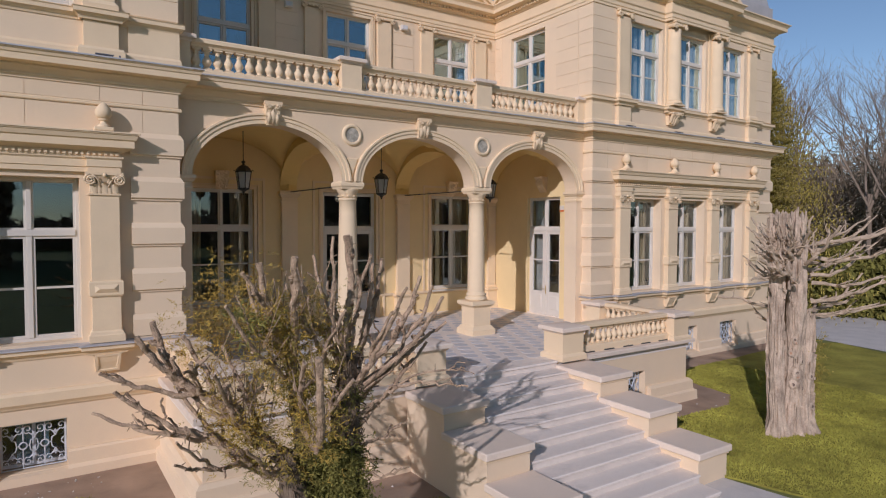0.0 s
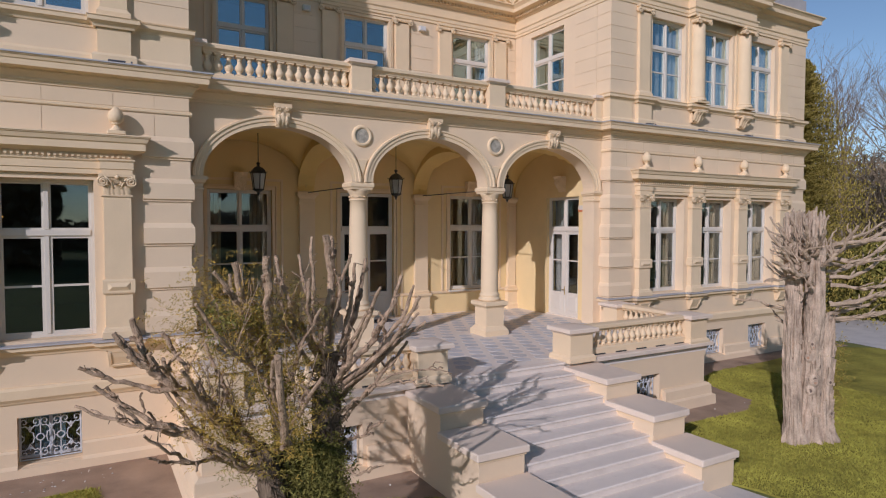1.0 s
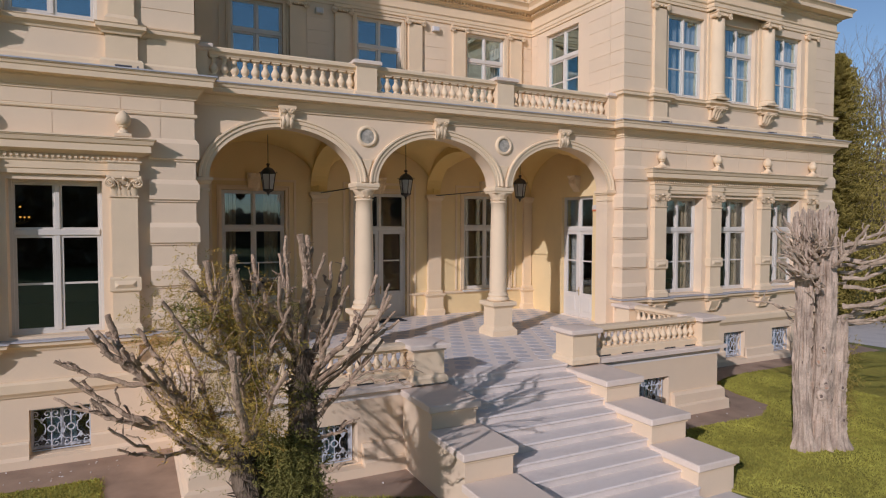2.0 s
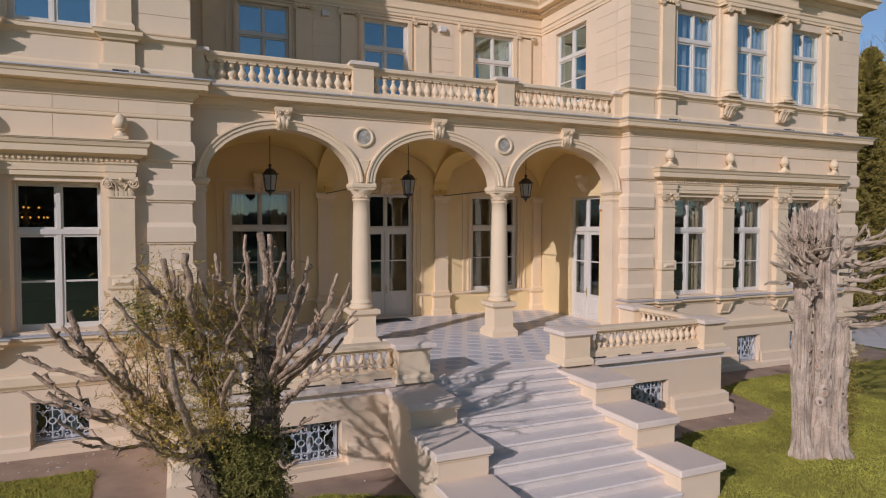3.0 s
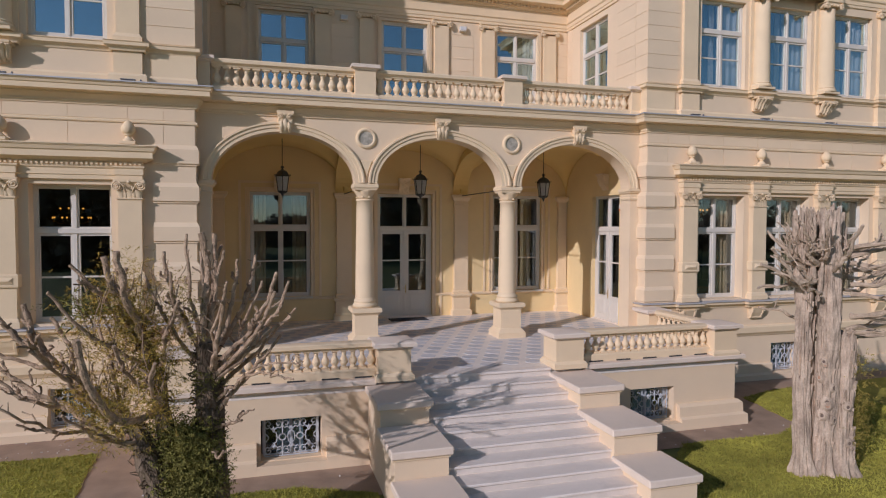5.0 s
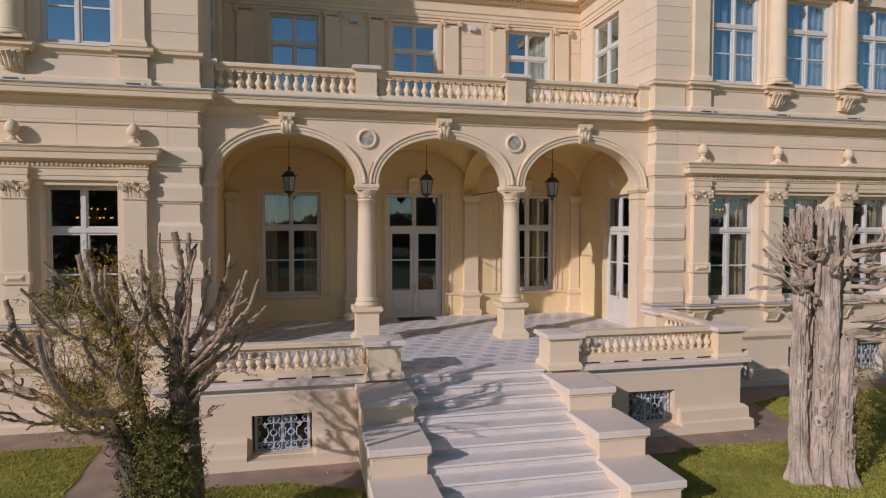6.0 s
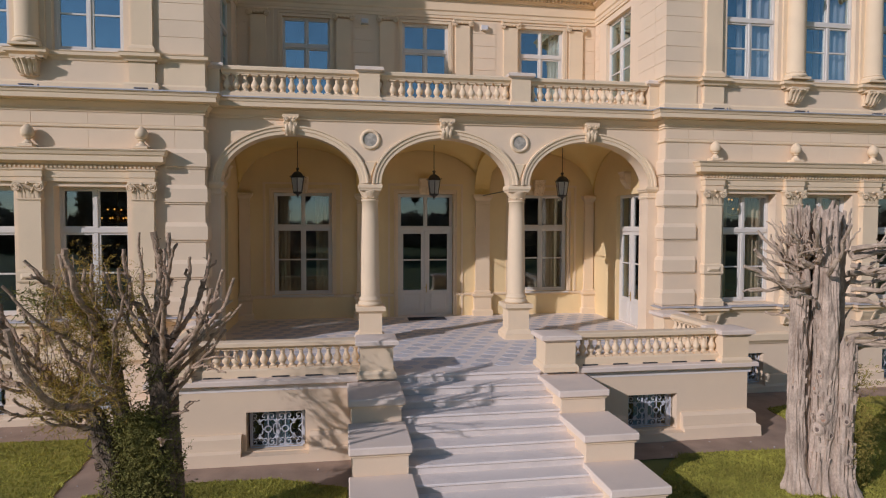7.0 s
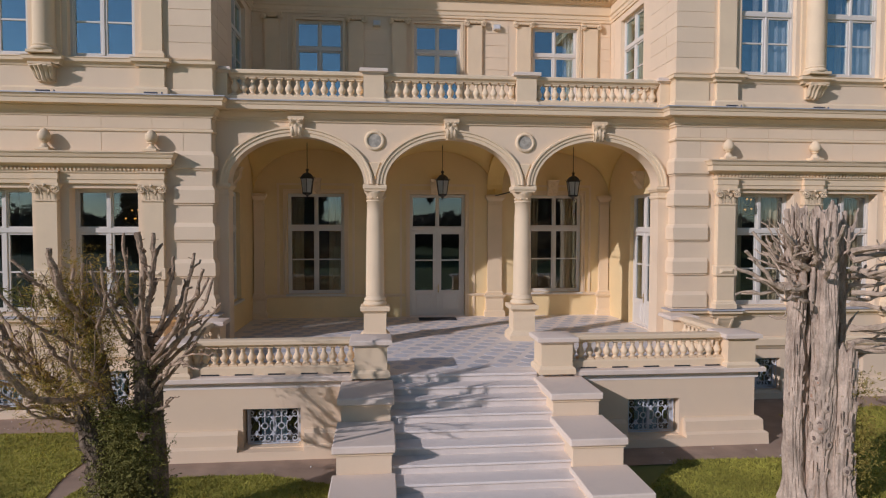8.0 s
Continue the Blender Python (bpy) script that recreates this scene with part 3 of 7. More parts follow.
for s, side in ((1, "right"), (-1, "left")):
    wing_path = sided(s, [(CORNER, ARCH_Y - 0.01), (CORNER, WING_Y), (WING_END, WING_Y), (WING_END, 5)])
    structure("frieze_course_" + side, sweep(wing_path, [(-0.02, 6.93), (0.03, 6.93), (0.045, 6.95), (0.045, 6.99), (0.02, 7.01), (-0.02, 7.01)]), M_trim, "thin cream moulded string course", "course")
    # plinth, string and sill courses
    p0 = sided(s, [(CORNER + 0.08, WING_Y), (WING_END, WING_Y), (WING_END, 5)])
    plinth = empty("plinth_" + side, None, "cream battered plinth of the wing", "plinth", kind="structure")
    cuts = [CORNER + 0.08] + [e for x in WIN_X for e in (x - 0.52, x + 0.52)] + [WING_END]
    for k, (xa, xb) in enumerate(zip(cuts, cuts[1:])):
        way = [(xa, WING_Y), (xb, WING_Y)] + ([(WING_END, 5)] if k == len(cuts) - 2 else [])
        prof = [(-0.02, 0), (0.14, 0), (0.14, 0.155), (-0.02, 0.185)] if k % 2 else [(-0.02, 0), (0.14, 0), (0.14, 0.16), (0.08, 0.22), (0.08, 0.46), (0.05, 0.5), (-0.02, 0.5)]
        part("base_course", sweep(sided(s, way), prof), M_wall, plinth)
    structure("string_course_" + side, sweep(p0, [(-0.02, 1.36), (0.03, 1.36), (0.05, 1.40), (0.10, 1.46), (0.10, 1.62), (0.06, 1.67), (-0.02, 1.68)]), M_trim, "cream moulded string course above the basement", "course")
    res = []
    for px in PIL_X:
        res += [(px - 0.31, WING_Y), (px - 0.31, WING_Y - 0.16), (px + 0.31, WING_Y - 0.16), (px + 0.31, WING_Y)]
    sill_path = sided(s, [(CORNER, ARCH_Y - 0.01), (CORNER, WING_Y), *res, (WING_END, WING_Y), (WING_END, 5)])
    structure("sill_course_" + side, sweep(sill_path, [(-0.02, 2.24), (0.02, 2.24), (0.04, 2.29), (0.10, 2.34), (0.13, 2.35), (0.13, 2.42), (0.15, 2.44), (-0.02, 2.47)]), M_trim, "cream moulded sill course", "course")
    structure("sill_flashing_" + side, sweep(sill_path, [(-0.02, 2.484), (-0.02, 2.474), (0.155, 2.444), (0.165, 2.43), (0.17, 2.43), (0.162, 2.452)]), M_zinc, "grey zinc strip on the sill course", "flashing")
    # entablature on the pilasters
    e0, e1 = PIL_X[0] - 0.34, PIL_X[-1] + 0.34
    res = []
    for px in PIL_X:
        res += [(px - 0.27, WING_Y - 0.08), (px - 0.27, WING_Y - 0.19), (px + 0.27, WING_Y - 0.19), (px + 0.27, WING_Y - 0.08)]
    arch_path = sided(s, [(e0 + 0.07, WING_Y), *res[1:-1], (e1 - 0.07, WING_Y)])
    structure("architrave_" + side, sweep(arch_path, [(-0.1, 5.67), (0.0, 5.67), (0.0, 5.76), (0.02, 5.77), (0.02, 5.90), (0.05, 5.93), (0.05, 5.96), (-0.1, 5.96)]), M_trim, "cream architrave over the windows", "architrave")
    ent = sided(s, [(e0, WING_Y), (e0, WING_Y - 0.16), (e1, WING_Y - 0.16), (e1, WING_Y)])
    structure("window_cornice_" + side, sweep(ent, [(-0.14, 6.06), (0.0, 6.06), (0.02, 6.08), (0.15, 6.13), (0.16, 6.13), (0.16, 6.26), (0.19, 6.28), (0.22, 6.36), (0.24, 6.37), (0.24, 6.40), (-0.14, 6.43)]), M_trim, "projecting cream cornice over the windows", "cornice")
    structure("window_cornice_flashing_" + side, sweep(ent, [(-0.15, 6.442), (-0.15, 6.434), (0.245, 6.404), (0.252, 6.39), (0.258, 6.39), (0.252, 6.412)]), M_trim, "thin cream capping on the window cornice", "flashing")
    # dentils, in one mesh
    bm = bmesh.new()
    x = e0 + 0.1
    while x < e1 - 0.1:
        xa, xb = sorted((s * x, s * (x + 0.05)))
        add_box(bm, xa, xb, WING_Y - 0.175, WING_Y - 0.02, 5.985, 6.05)
        x += 0.095
    tagged(part("dentils", bm, M_trim, walls[s]), kind="stuff")
    part("dentil_band", box(s * (e0 + 0.06), s * (e1 - 0.06), WING_Y - 0.14, WING_Y, 5.955, 6.065), M_trim, walls[s])
    # quoins: proud blocks with a chamfered top
    for z in (2.50, 3.40, 4.30, 5.20, 6.05):
        for (xa, xb) in ((CORNER, 6.85), (WING_END - 0.9, WING_END)):
            zt = z + 0.40
            pth = sided(s, [(xa, 0.0 if xa == CORNER else WING_Y), (xa, WING_Y), (xb, WING_Y)]) if xa == CORNER else sided(s, [(xa, WING_Y), (xb, WING_Y), (xb, 0.4)])
            if xa == CORNER:
                pth = sided(s, [(xa, ARCH_Y), (xa, WING_Y), (xb, WING_Y)])
            part("quoin", sweep(pth, [(-0.02, z - 0.035), (0.03, z - 0.035), (0.03, z - 0.005), (0.045, z), (0.068, z + 0.015), (0.068, zt - 0.07), (0.012, zt + 0.03), (-0.02, zt + 0.03)]), M_block, walls[s])
    # raised ashlar panels in the frieze zone
    xs = [CORNER + 0.012, 6.62, 7.35, 8.53, 9.75, 10.97, 12.19, 13.41, 14.63, 15.4, WING_END - 0.012]
    for xa, xb in zip(xs, xs[1:]):
        part("ashlar_block", box(s * (xa + 0.004), s * (xb - 0.004), WING_Y - 0.012, WING_Y, 6.46, 6.92), M_block, walls[s])
        part("ashlar_block", box(s * (xa + 0.004), s * (xb - 0.004), WING_Y - 0.012, WING_Y, 7.02, 7.30), M_block, walls[s])
    # upper storey: pedestal zone, sill course, entablature, top cornice
    res = []
    for px in PIL_X:
        res += [(px - 0.33, UPPER_Y), (px - 0.33, UPPER_Y - 0.16), (px + 0.33, UPPER_Y - 0.16), (px + 0.33, UPPER_Y)]
    up_path = sided(s, [(CORNER, BACK_Y - 0.01), (CORNER, UPPER_Y), *res, (WING_END, UPPER_Y), (WING_END, 5)])
    structure("upper_sill_course_" + side, sweep(up_path, [(-0.02, 8.48), (0.02, 8.48), (0.04, 8.53), (0.09, 8.57), (0.12, 8.58), (0.12, 8.65), (0.14, 8.67), (-0.02, 8.70)]), M_trim, "cream moulded sill course of the upper floor", "course")
    base_path = sided(s, [(CORNER, ARCH_Y), (CORNER, UPPER_Y), *[p for i, p in enumerate(res) if i < 4 or i >= 12], (WING_END, UPPER_Y), (WING_END, 5)])
    structure("upper_plinth_" + side, sweep(base_path, [(-0.02, 7.79), (0.06, 7.79), (0.06, 7.94), (0.03, 7.99), (-0.02, 7.99)]), M_trim, "cream plinth of the upper floor", "plinth")
    top_path = sided(s, [(CORNER, BACK_Y), (CORNER, UPPER_Y), (PIL_X[1] - 0.36, UPPER_Y), (PIL_X[1] - 0.36, UPPER_Y - 0.28), (PIL_X[2] + 0.36, UPPER_Y - 0.28), (PIL_X[2] + 0.36, UPPER_Y), (WING_END, UPPER_Y), (WING_END, 5)])
    structure("upper_architrave_" + side, sweep(top_path, [(-0.02, 11.50), (0.04, 11.50), (0.04, 11.58), (0.06, 11.59), (0.06, 11.70), (0.10, 11.74), (0.10, 11.78), (0.03, 11.80), (0.03, 12.10), (-0.02, 12.10)]), M_trim, "cream architrave of the upper floor", "architrave")
    structure("top_cornice_" + side, sweep(top_path, [(-0.02, 12.09), (0.06, 12.09), (0.10, 12.15), (0.14, 12.16), (0.14, 12.24), (0.38, 12.28), (0.38, 12.40), (0.46, 12.50), (0.48, 12.50), (0.48, 12.54), (-0.02, 12.60)]), M_trim, "deep cream cornice under the roof", "cornice")
    bm = bmesh.new()
    y = 0.0
    while y < BACK_Y - 0.3:
        xa, xb = sorted((s * (CORNER - 0.20), s * (CORNER - 0.1)))
        add_box(bm, xa, xb, y, y + 0.07, 12.16, 12.26)
        y += 0.13
    tagged(part("dentils", bm, M_trim, walls[s, "side_up"]), kind="stuff")
    part("pediment", pediment(3.5, 0.95, pose(s * 10.95, UPPER_Y - 0.28, 12.56)), M_trim, walls[s, "up"])
    part("pediment", pediment(3.0, 0.85, pose(s * CORNER, 2.425, 12.56, 0, 0, -90 * s)), M_trim, walls[s, "side_up"])
    # pedestal dies of the pilasters and consoles under the columns
    for i, px in enumerate(PIL_X):
        if i in (0, 3):
            part("pedestal_die", box(s * (px - 0.29), s * (px + 0.29), UPPER_Y - 0.13, UPPER_Y, 7.98, 8.485), M_trim, walls[s, "up"])
    for (xa, xb) in ((CORNER, 6.85),):
        part("pedestal_die", sweep(sided(s, [(xa, ARCH_Y), (xa, UPPER_Y), (xb, UPPER_Y)]), [(-0.02, 7.98), (0.03, 7.98), (0.03, 8.485), (-0.02, 8.485)]), M_trim, walls[s, "up"])
    # upper corner ashlar with open joints
    zz = 8.72
    while zz < 11.3:
        h = 0.40
        part("ashlar_block", sweep(sided(s, [(CORNER, -0.0), (CORNER, UPPER_Y), (6.98, UPPER_Y)]), [(-0.01, zz + 0.004), (0.008, zz + 0.004), (0.012, zz + 0.008), (0.012, zz + h - 0.008), (0.008, zz + h - 0.004), (-0.01, zz + h - 0.004)]), M_block, walls[s, "up"])
        part("ashlar_block", box(s * 14.96, s * (WING_END - 0.01), UPPER_Y - 0.012, UPPER_Y, zz + 0.004, zz + h - 0.004), M_block, walls[s, "up"])
        for ya, yb in ((0.01, 1.0), (3.85, 4.18)):
            part("ashlar_block", box(s * (CORNER - 0.012), s * CORNER, ya, yb, zz + 0.004, zz + h - 0.004), M_block, walls[s, "side_up"])
        zz += h
# balcony back entablature and joints
part("pediment", pediment(3.2, 0.9, pose(4.01, BACK_Y, 12.56)), M_trim, walls["back_up"])
part("pediment", pediment(3.2, 0.9, pose(-3.8, BACK_Y, 12.56)), M_trim, walls["back_up"])
bk = [(-CORNER, BACK_Y), (CORNER, BACK_Y)]
structure("back_architrave", sweep(bk, [(-0.02, 11.50), (0.04, 11.50), (0.04, 11.58), (0.06, 11.59), (0.06, 11.70), (0.10, 11.74), (0.10, 11.78), (0.03, 11.80), (0.03, 12.10), (-0.02, 12.10)]), M_trim, "cream architrave above the balcony windows", "architrave")
structure("back_top_cornice", sweep(bk, [(-0.02, 12.09), (0.06, 12.09), (0.10, 12.15), (0.14, 12.16), (0.14, 12.24), (0.38, 12.28), (0.38, 12.40), (0.46, 12.50), (0.48, 12.50), (0.48, 12.54), (-0.02, 12.60)]), M_trim, "deep cream cornice under the roof", "cornice")
bm = bmesh.new()
x = -5.7
while x < 5.7:
    add_box(bm, x, x + 0.07, BACK_Y - 0.20, BACK_Y - 0.1, 12.16, 12.26)
    x += 0.13
tagged(part("dentils", bm, M_trim, walls["back_up"]), kind="stuff")
zz = 7.85
while zz < 11.3:
    for xa, xb in ((-5.93, -5.62), (-2.32, -1.62), (-2.32 + 0.71, -1.58), (1.62, 2.42), (5.5, 5.92)):
        if xb - xa > 0.1:
            part("ashlar_block", box(xa, xb, BACK_Y - 0.012, BACK_Y, zz + 0.006, zz + 0.394), M_block, walls["back_up"])
    zz += 0.40

# ---- porch ----
structure("balcony_floor", box(-CORNER + 0.002, CORNER - 0.002, 0.26, BACK_Y - 0.002, 7.62, 7.79), M_slab, "pale stone balcony floor over the porch", "floor")


def vault_mesh():
    bm = bmesh.new()
    n = 22
    for cx in (-BAY, 0.0, BAY):
        a, b = BAY / 2, (BACK_Y - 0.25) / 2
        grid = []
        for i in range(n + 1):
            row = []
            for j in range(n + 1):
                u, v = 1.02 * math.sin(math.pi * (i / n - 0.5)), 1.02 * math.sin(math.pi * (j / n - 0.5))
                zu = math.sqrt(max(0, 1 - u * u))
                zv = math.sqrt(max(0, 1 - v * v))
                z = 5.72 + 1.42 * max(zu, zv)
                x = cx + a * min(max(u, -1), 1)
                row.append(bm.verts.new((math.copysign(5.965, x) if abs(x) > 5.9 else x, 0.25 + b + b * min(max(v, -1), 1), z)))
            grid.append(row)
        for i in range(n):
            for j in range(n):
                bm.faces.new((grid[i][j], grid[i][j + 1], grid[i + 1][j + 1], grid[i + 1][j]))
    return bm


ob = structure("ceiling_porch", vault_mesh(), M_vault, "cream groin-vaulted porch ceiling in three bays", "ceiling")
for p in ob.data.polygons:
    p.use_smooth = True
for x in (-BAY / 2, BAY / 2):
    bm = bmesh.new()
    rings = []
    b = (BACK_Y - 0.25) / 2
    for i in range(25):
        t = math.pi * (1 - i / 24)
        yy, zz = 0.25 + b + b * math.cos(t), math.sin(t)
        rings.append([bm.verts.new((x + dx, yy, 5.72 + (1.20 + up) * zz)) for dx, up in ((-0.26, 0.3), (-0.26, 0.0), (0.26, 0.0), (0.26, 0.3))])
    for p, q in zip(rings, rings[1:]):
        for j in range(3):
            bm.faces.new((p[j], q[j], q[j + 1], p[j + 1]))
    part("transverse_arch", bm, M_vault, walls["back"], smooth=False)


def column():
    ob = empty("column", None, "round cream stone column on a square pedestal", "column", "columns of the arcade")
    sq = lambda h: [(-h, -h), (h, -h), (h, h), (-h, h)]
    part("pedestal", sweep(sq(0.29), [(-0.29, TERRACE), (0.10, TERRACE), (0.10, 1.76), (0.07, 1.80), (0.02, 1.86), (0.0, 1.88), (0.0, 2.38), (0.03, 2.42), (0.07, 2.45), (0.09, 2.46), (0.09, 2.55), (0.06, 2.57), (-0.29, 2.58)], True), M_trim, ob)
    bm = bmesh.new()
    add_lathe(bm, [(0.30, 2.575), (0.315, 2.60), (0.315, 2.635), (0.30, 2.66), (0.275, 2.675), (0.265, 2.70), (0.285, 2.715), (0.285, 2.745), (0.265, 2.765), (0.25, 2.79), (0.245, 2.82)], 28)
    part("base", bm, M_trim, ob, smooth=True)
    bm = bmesh.new()
    add_lathe(bm, [(0.245, 2.81)] + [(0.245 - 0.04 * (i / 8) ** 1.6, 2.82 + 2.46 * i / 8) for i in range(9)] + [(0.215, 5.285), (0.23, 5.30), (0.23, 5.325), (0.205, 5.34)], 28)
    part("shaft", bm, M_trim, ob, smooth=True)
    bm = bmesh.new()
    add_lathe(bm, [(0.205, 5.335), (0.205, 5.42), (0.22, 5.44), (0.25, 5.50), (0.275, 5.545), (0.275, 5.57)], 28)
    part("capital", bm, M_carve, ob, "carved capital with rosettes", smooth=True)
    for k in range(8):
        a = math.pi * (k + 0.5) / 4
        bm = bmesh.new()
        bmesh.ops.create_icosphere(bm, subdivisions=1, radius=0.032, matrix=pose(0.215 * math.cos(a), 0.215 * math.sin(a), 5.385) @ Matrix.Diagonal((1, 1, 0.9, 1)))
        part("rosette", bm, M_carve, ob, smooth=True)
    part("abacus", sweep(sq(0.25), [(-0.25, 5.56), (0.02, 5.56), (0.03, 5.60), (0.055, 5.63), (0.055, 5.70), (0.03, 5.739), (-0.25, 5.739)], True), M_trim, ob)
    return ob


col = column()
col.matrix_basis = pose(-BAY / 2, 0, 0)
copy_thing(col, pose(BAY / 2, 0, 0))

# back-wall pilasters, dado and wall strips of the porch
for x, w in ((-BAY / 2, 0.26), (BAY / 2, 0.26), (-5.75, 0.18), (5.75, 0.18)):
    ob = empty("porch_pilaster", pose(x, BACK_Y, 0), "flat cream pilaster against the porch back wall", "pilaster", "pilasters of the porch")
    pth = lambda d, ww: [(-ww, 0.0), (-ww, -d), (ww, -d), (ww, 0.0)]
    part("base", sweep(pth(0.16, w), [(-0.1, TERRACE), (0.08, TERRACE), (0.08, 1.78), (0.03, 1.84), (0.03, 2.22), (0.06, 2.26), (0.09, 2.30), (0.09, 2.36), (-0.1, 2.37)]), M_trim, ob)
    part("shaft", sweep(pth(0.13, w - 0.02), [(-0.1, 2.365), (0.04, 2.365), (0.04, 2.43), (0.0, 2.47), (0.0, 5.32), (-0.1, 5.32)]), M_trim, ob)
    part("capital", sweep(pth(0.13, w - 0.02), [(-0.1, 5.315), (0.02, 5.315), (0.02, 5.36), (0.0, 5.37), (0.0, 5.48), (0.04, 5.53), (0.07, 5.58), (0.09, 5.59), (0.09, 5.68), (-0.1, 5.70)]), M_trim, ob)
structure("dado_rail", sweep([(-CORNER, BACK_Y), (-1.02, BACK_Y)], [(-0.01, 2.30), (0.03, 2.30), (0.05, 2.34), (0.05, 2.38), (-0.01, 2.40)]), M_trim, "thin cream dado rail on the porch wall", "rail")
structure("dado_rail_right", sweep([(1.04, BACK_Y), (CORNER, BACK_Y)], [(-0.01, 2.30), (0.03, 2.30), (0.05, 2.34), (0.05, 2.38), (-0.01, 2.40)]), M_trim, "thin cream dado rail on the porch wall", "rail")
for x in (-BAY / 2, BAY / 2):
    bm = bmesh.new()
    add_tube(bm, [(x, 0.25, 5.66), (x, 4.1, 5.66)], 0.014, 6)
    structure("tie_rod", bm, M_iron, "thin dark iron tie rod across the porch", "tie rod")


def surround(cx, x_half, z0, z1, y, parent, fm=None, foot=None):
    """Stepped plaster band round an opening."""
    bm = bmesh.new()
    for o, d in ((0.0, 0.035), (0.10, 0.055), (0.26, 0.03)):
        o2 = {0.0: 0.085, 0.10: 0.13, 0.26: 0.33}[o]
        xa, xb = cx - x_half - o2, cx + x_half + o2
        ia, ib = cx - x_half - o, cx + x_half + o
        zz0 = z0 if foot is None else foot
        for q in (((xa, ia), (zz0, z1 + o2)), ((ib, xb), (zz0, z1 + o2)), ((ia, ib), (z1 + o, z1 + o2))):
            add_box(bm, q[0][0], q[0][1], y - d, y + 0.005, q[1][0], q[1][1])
    if fm:
        bm.transform(fm)
    return part("surround", bm, M_trim, parent)


for a, b, c, d in back_low:
    surround((a + b) / 2, (b - a) / 2, c, d, BACK_Y, walls["back"], foot=TERRACE if c < 2 else None)
for a, b, c, d in back_up:
    surround((a + b) / 2, (b - a) / 2, c, d, BACK_Y, walls["back_up"])


def console(w, h, d):
    """A scrolled bracket with its back at y = 0 and its top at z = 0."""
    bm = bmesh.new()
    rows = []
    for i in range(13):
        t = i / 12
        rows.append((-d * (1 - t) ** 0.8 - 0.03 + 0.025 * math.sin(t * 9), -h * t))
    rings = [[bm.verts.new((sx * w * (1 - 0.15 * i / 12), yy, z)) for sx, yy in ((-1, 0.01), (-1, y), (-0.6, y - 0.012), (-0.2, y), (0.2, y), (0.6, y - 0.012), (1, y), (1, 0.01))] for i, (y, z) in enumerate(rows)]
    for p, q in zip(rings, rings[1:]):
        for k in range(8):
            bm.faces.new((p[k], p[(k + 1) % 8], q[(k + 1) % 8], q[k]))
    bm.faces.new(rings[0])
    bm.faces.new(rings[-1])
    bmesh.ops.subdivide_edges(bm, edges=bm.edges, cuts=1, use_grid_fill=True)
    for v in bm.verts:
        if v.co.y < -0.02:
            v.co.y += 0.022 * noise.noise(v.co * 22)
    return bm


for cx in (-BAY, 0, BAY):
    part("window_console", console(0.19, 0.52, 0.24), M_carve, walls["back"]).matrix_basis = pose(cx, BACK_Y, 6.2)


for sx in (1, -1):
    part("window_console", console(0.19, 0.52, 0.24), M_carve, walls[sx, "side"]).matrix_basis = pose(sx * CORNER, 1.55, 6.3, 0, 0, -90 * sx)


# ---- capitals and pilasters ----
def spiral(cx, cz, r, y, sx, turns=2.1, n=20):
    return [(cx + sx * r * (1 - 0.82 * i / n) * math.cos(math.pi / 2 - turns * 2 * math.pi * i / n), y - 0.012 * i / n, cz + r * (1 - 0.82 * i / n) * math.sin(math.pi / 2 - turns * 2 * math.pi * i / n)) for i in range(n + 1)]


def leaf_mesh(w, h, curl):
    bm = bmesh.new()
    rows = []
    for i in range(6):
        t = i / 5
        ww = w * (0.6 + 0.5 * math.sin(math.pi * t * 0.9)) * (1 - 0.45 * t)
        y = -curl * t ** 2.2 - 0.01
        z = h * (t - 0.18 * max(0, t - 0.75) * 4)
        rows.append([bm.verts.new((-ww, y + 0.02, z)), bm.verts.new((-ww * 0.5, y - 0.008, z)), bm.verts.new((0, y + 0.006, z)), bm.verts.new((ww * 0.5, y - 0.008, z)), bm.verts.new((ww, y + 0.02, z))])
    for a, b in zip(rows, rows[1:]):
        for j in range(4):
            bm.faces.new((a[j], a[j + 1], b[j + 1], b[j]))
    return bm


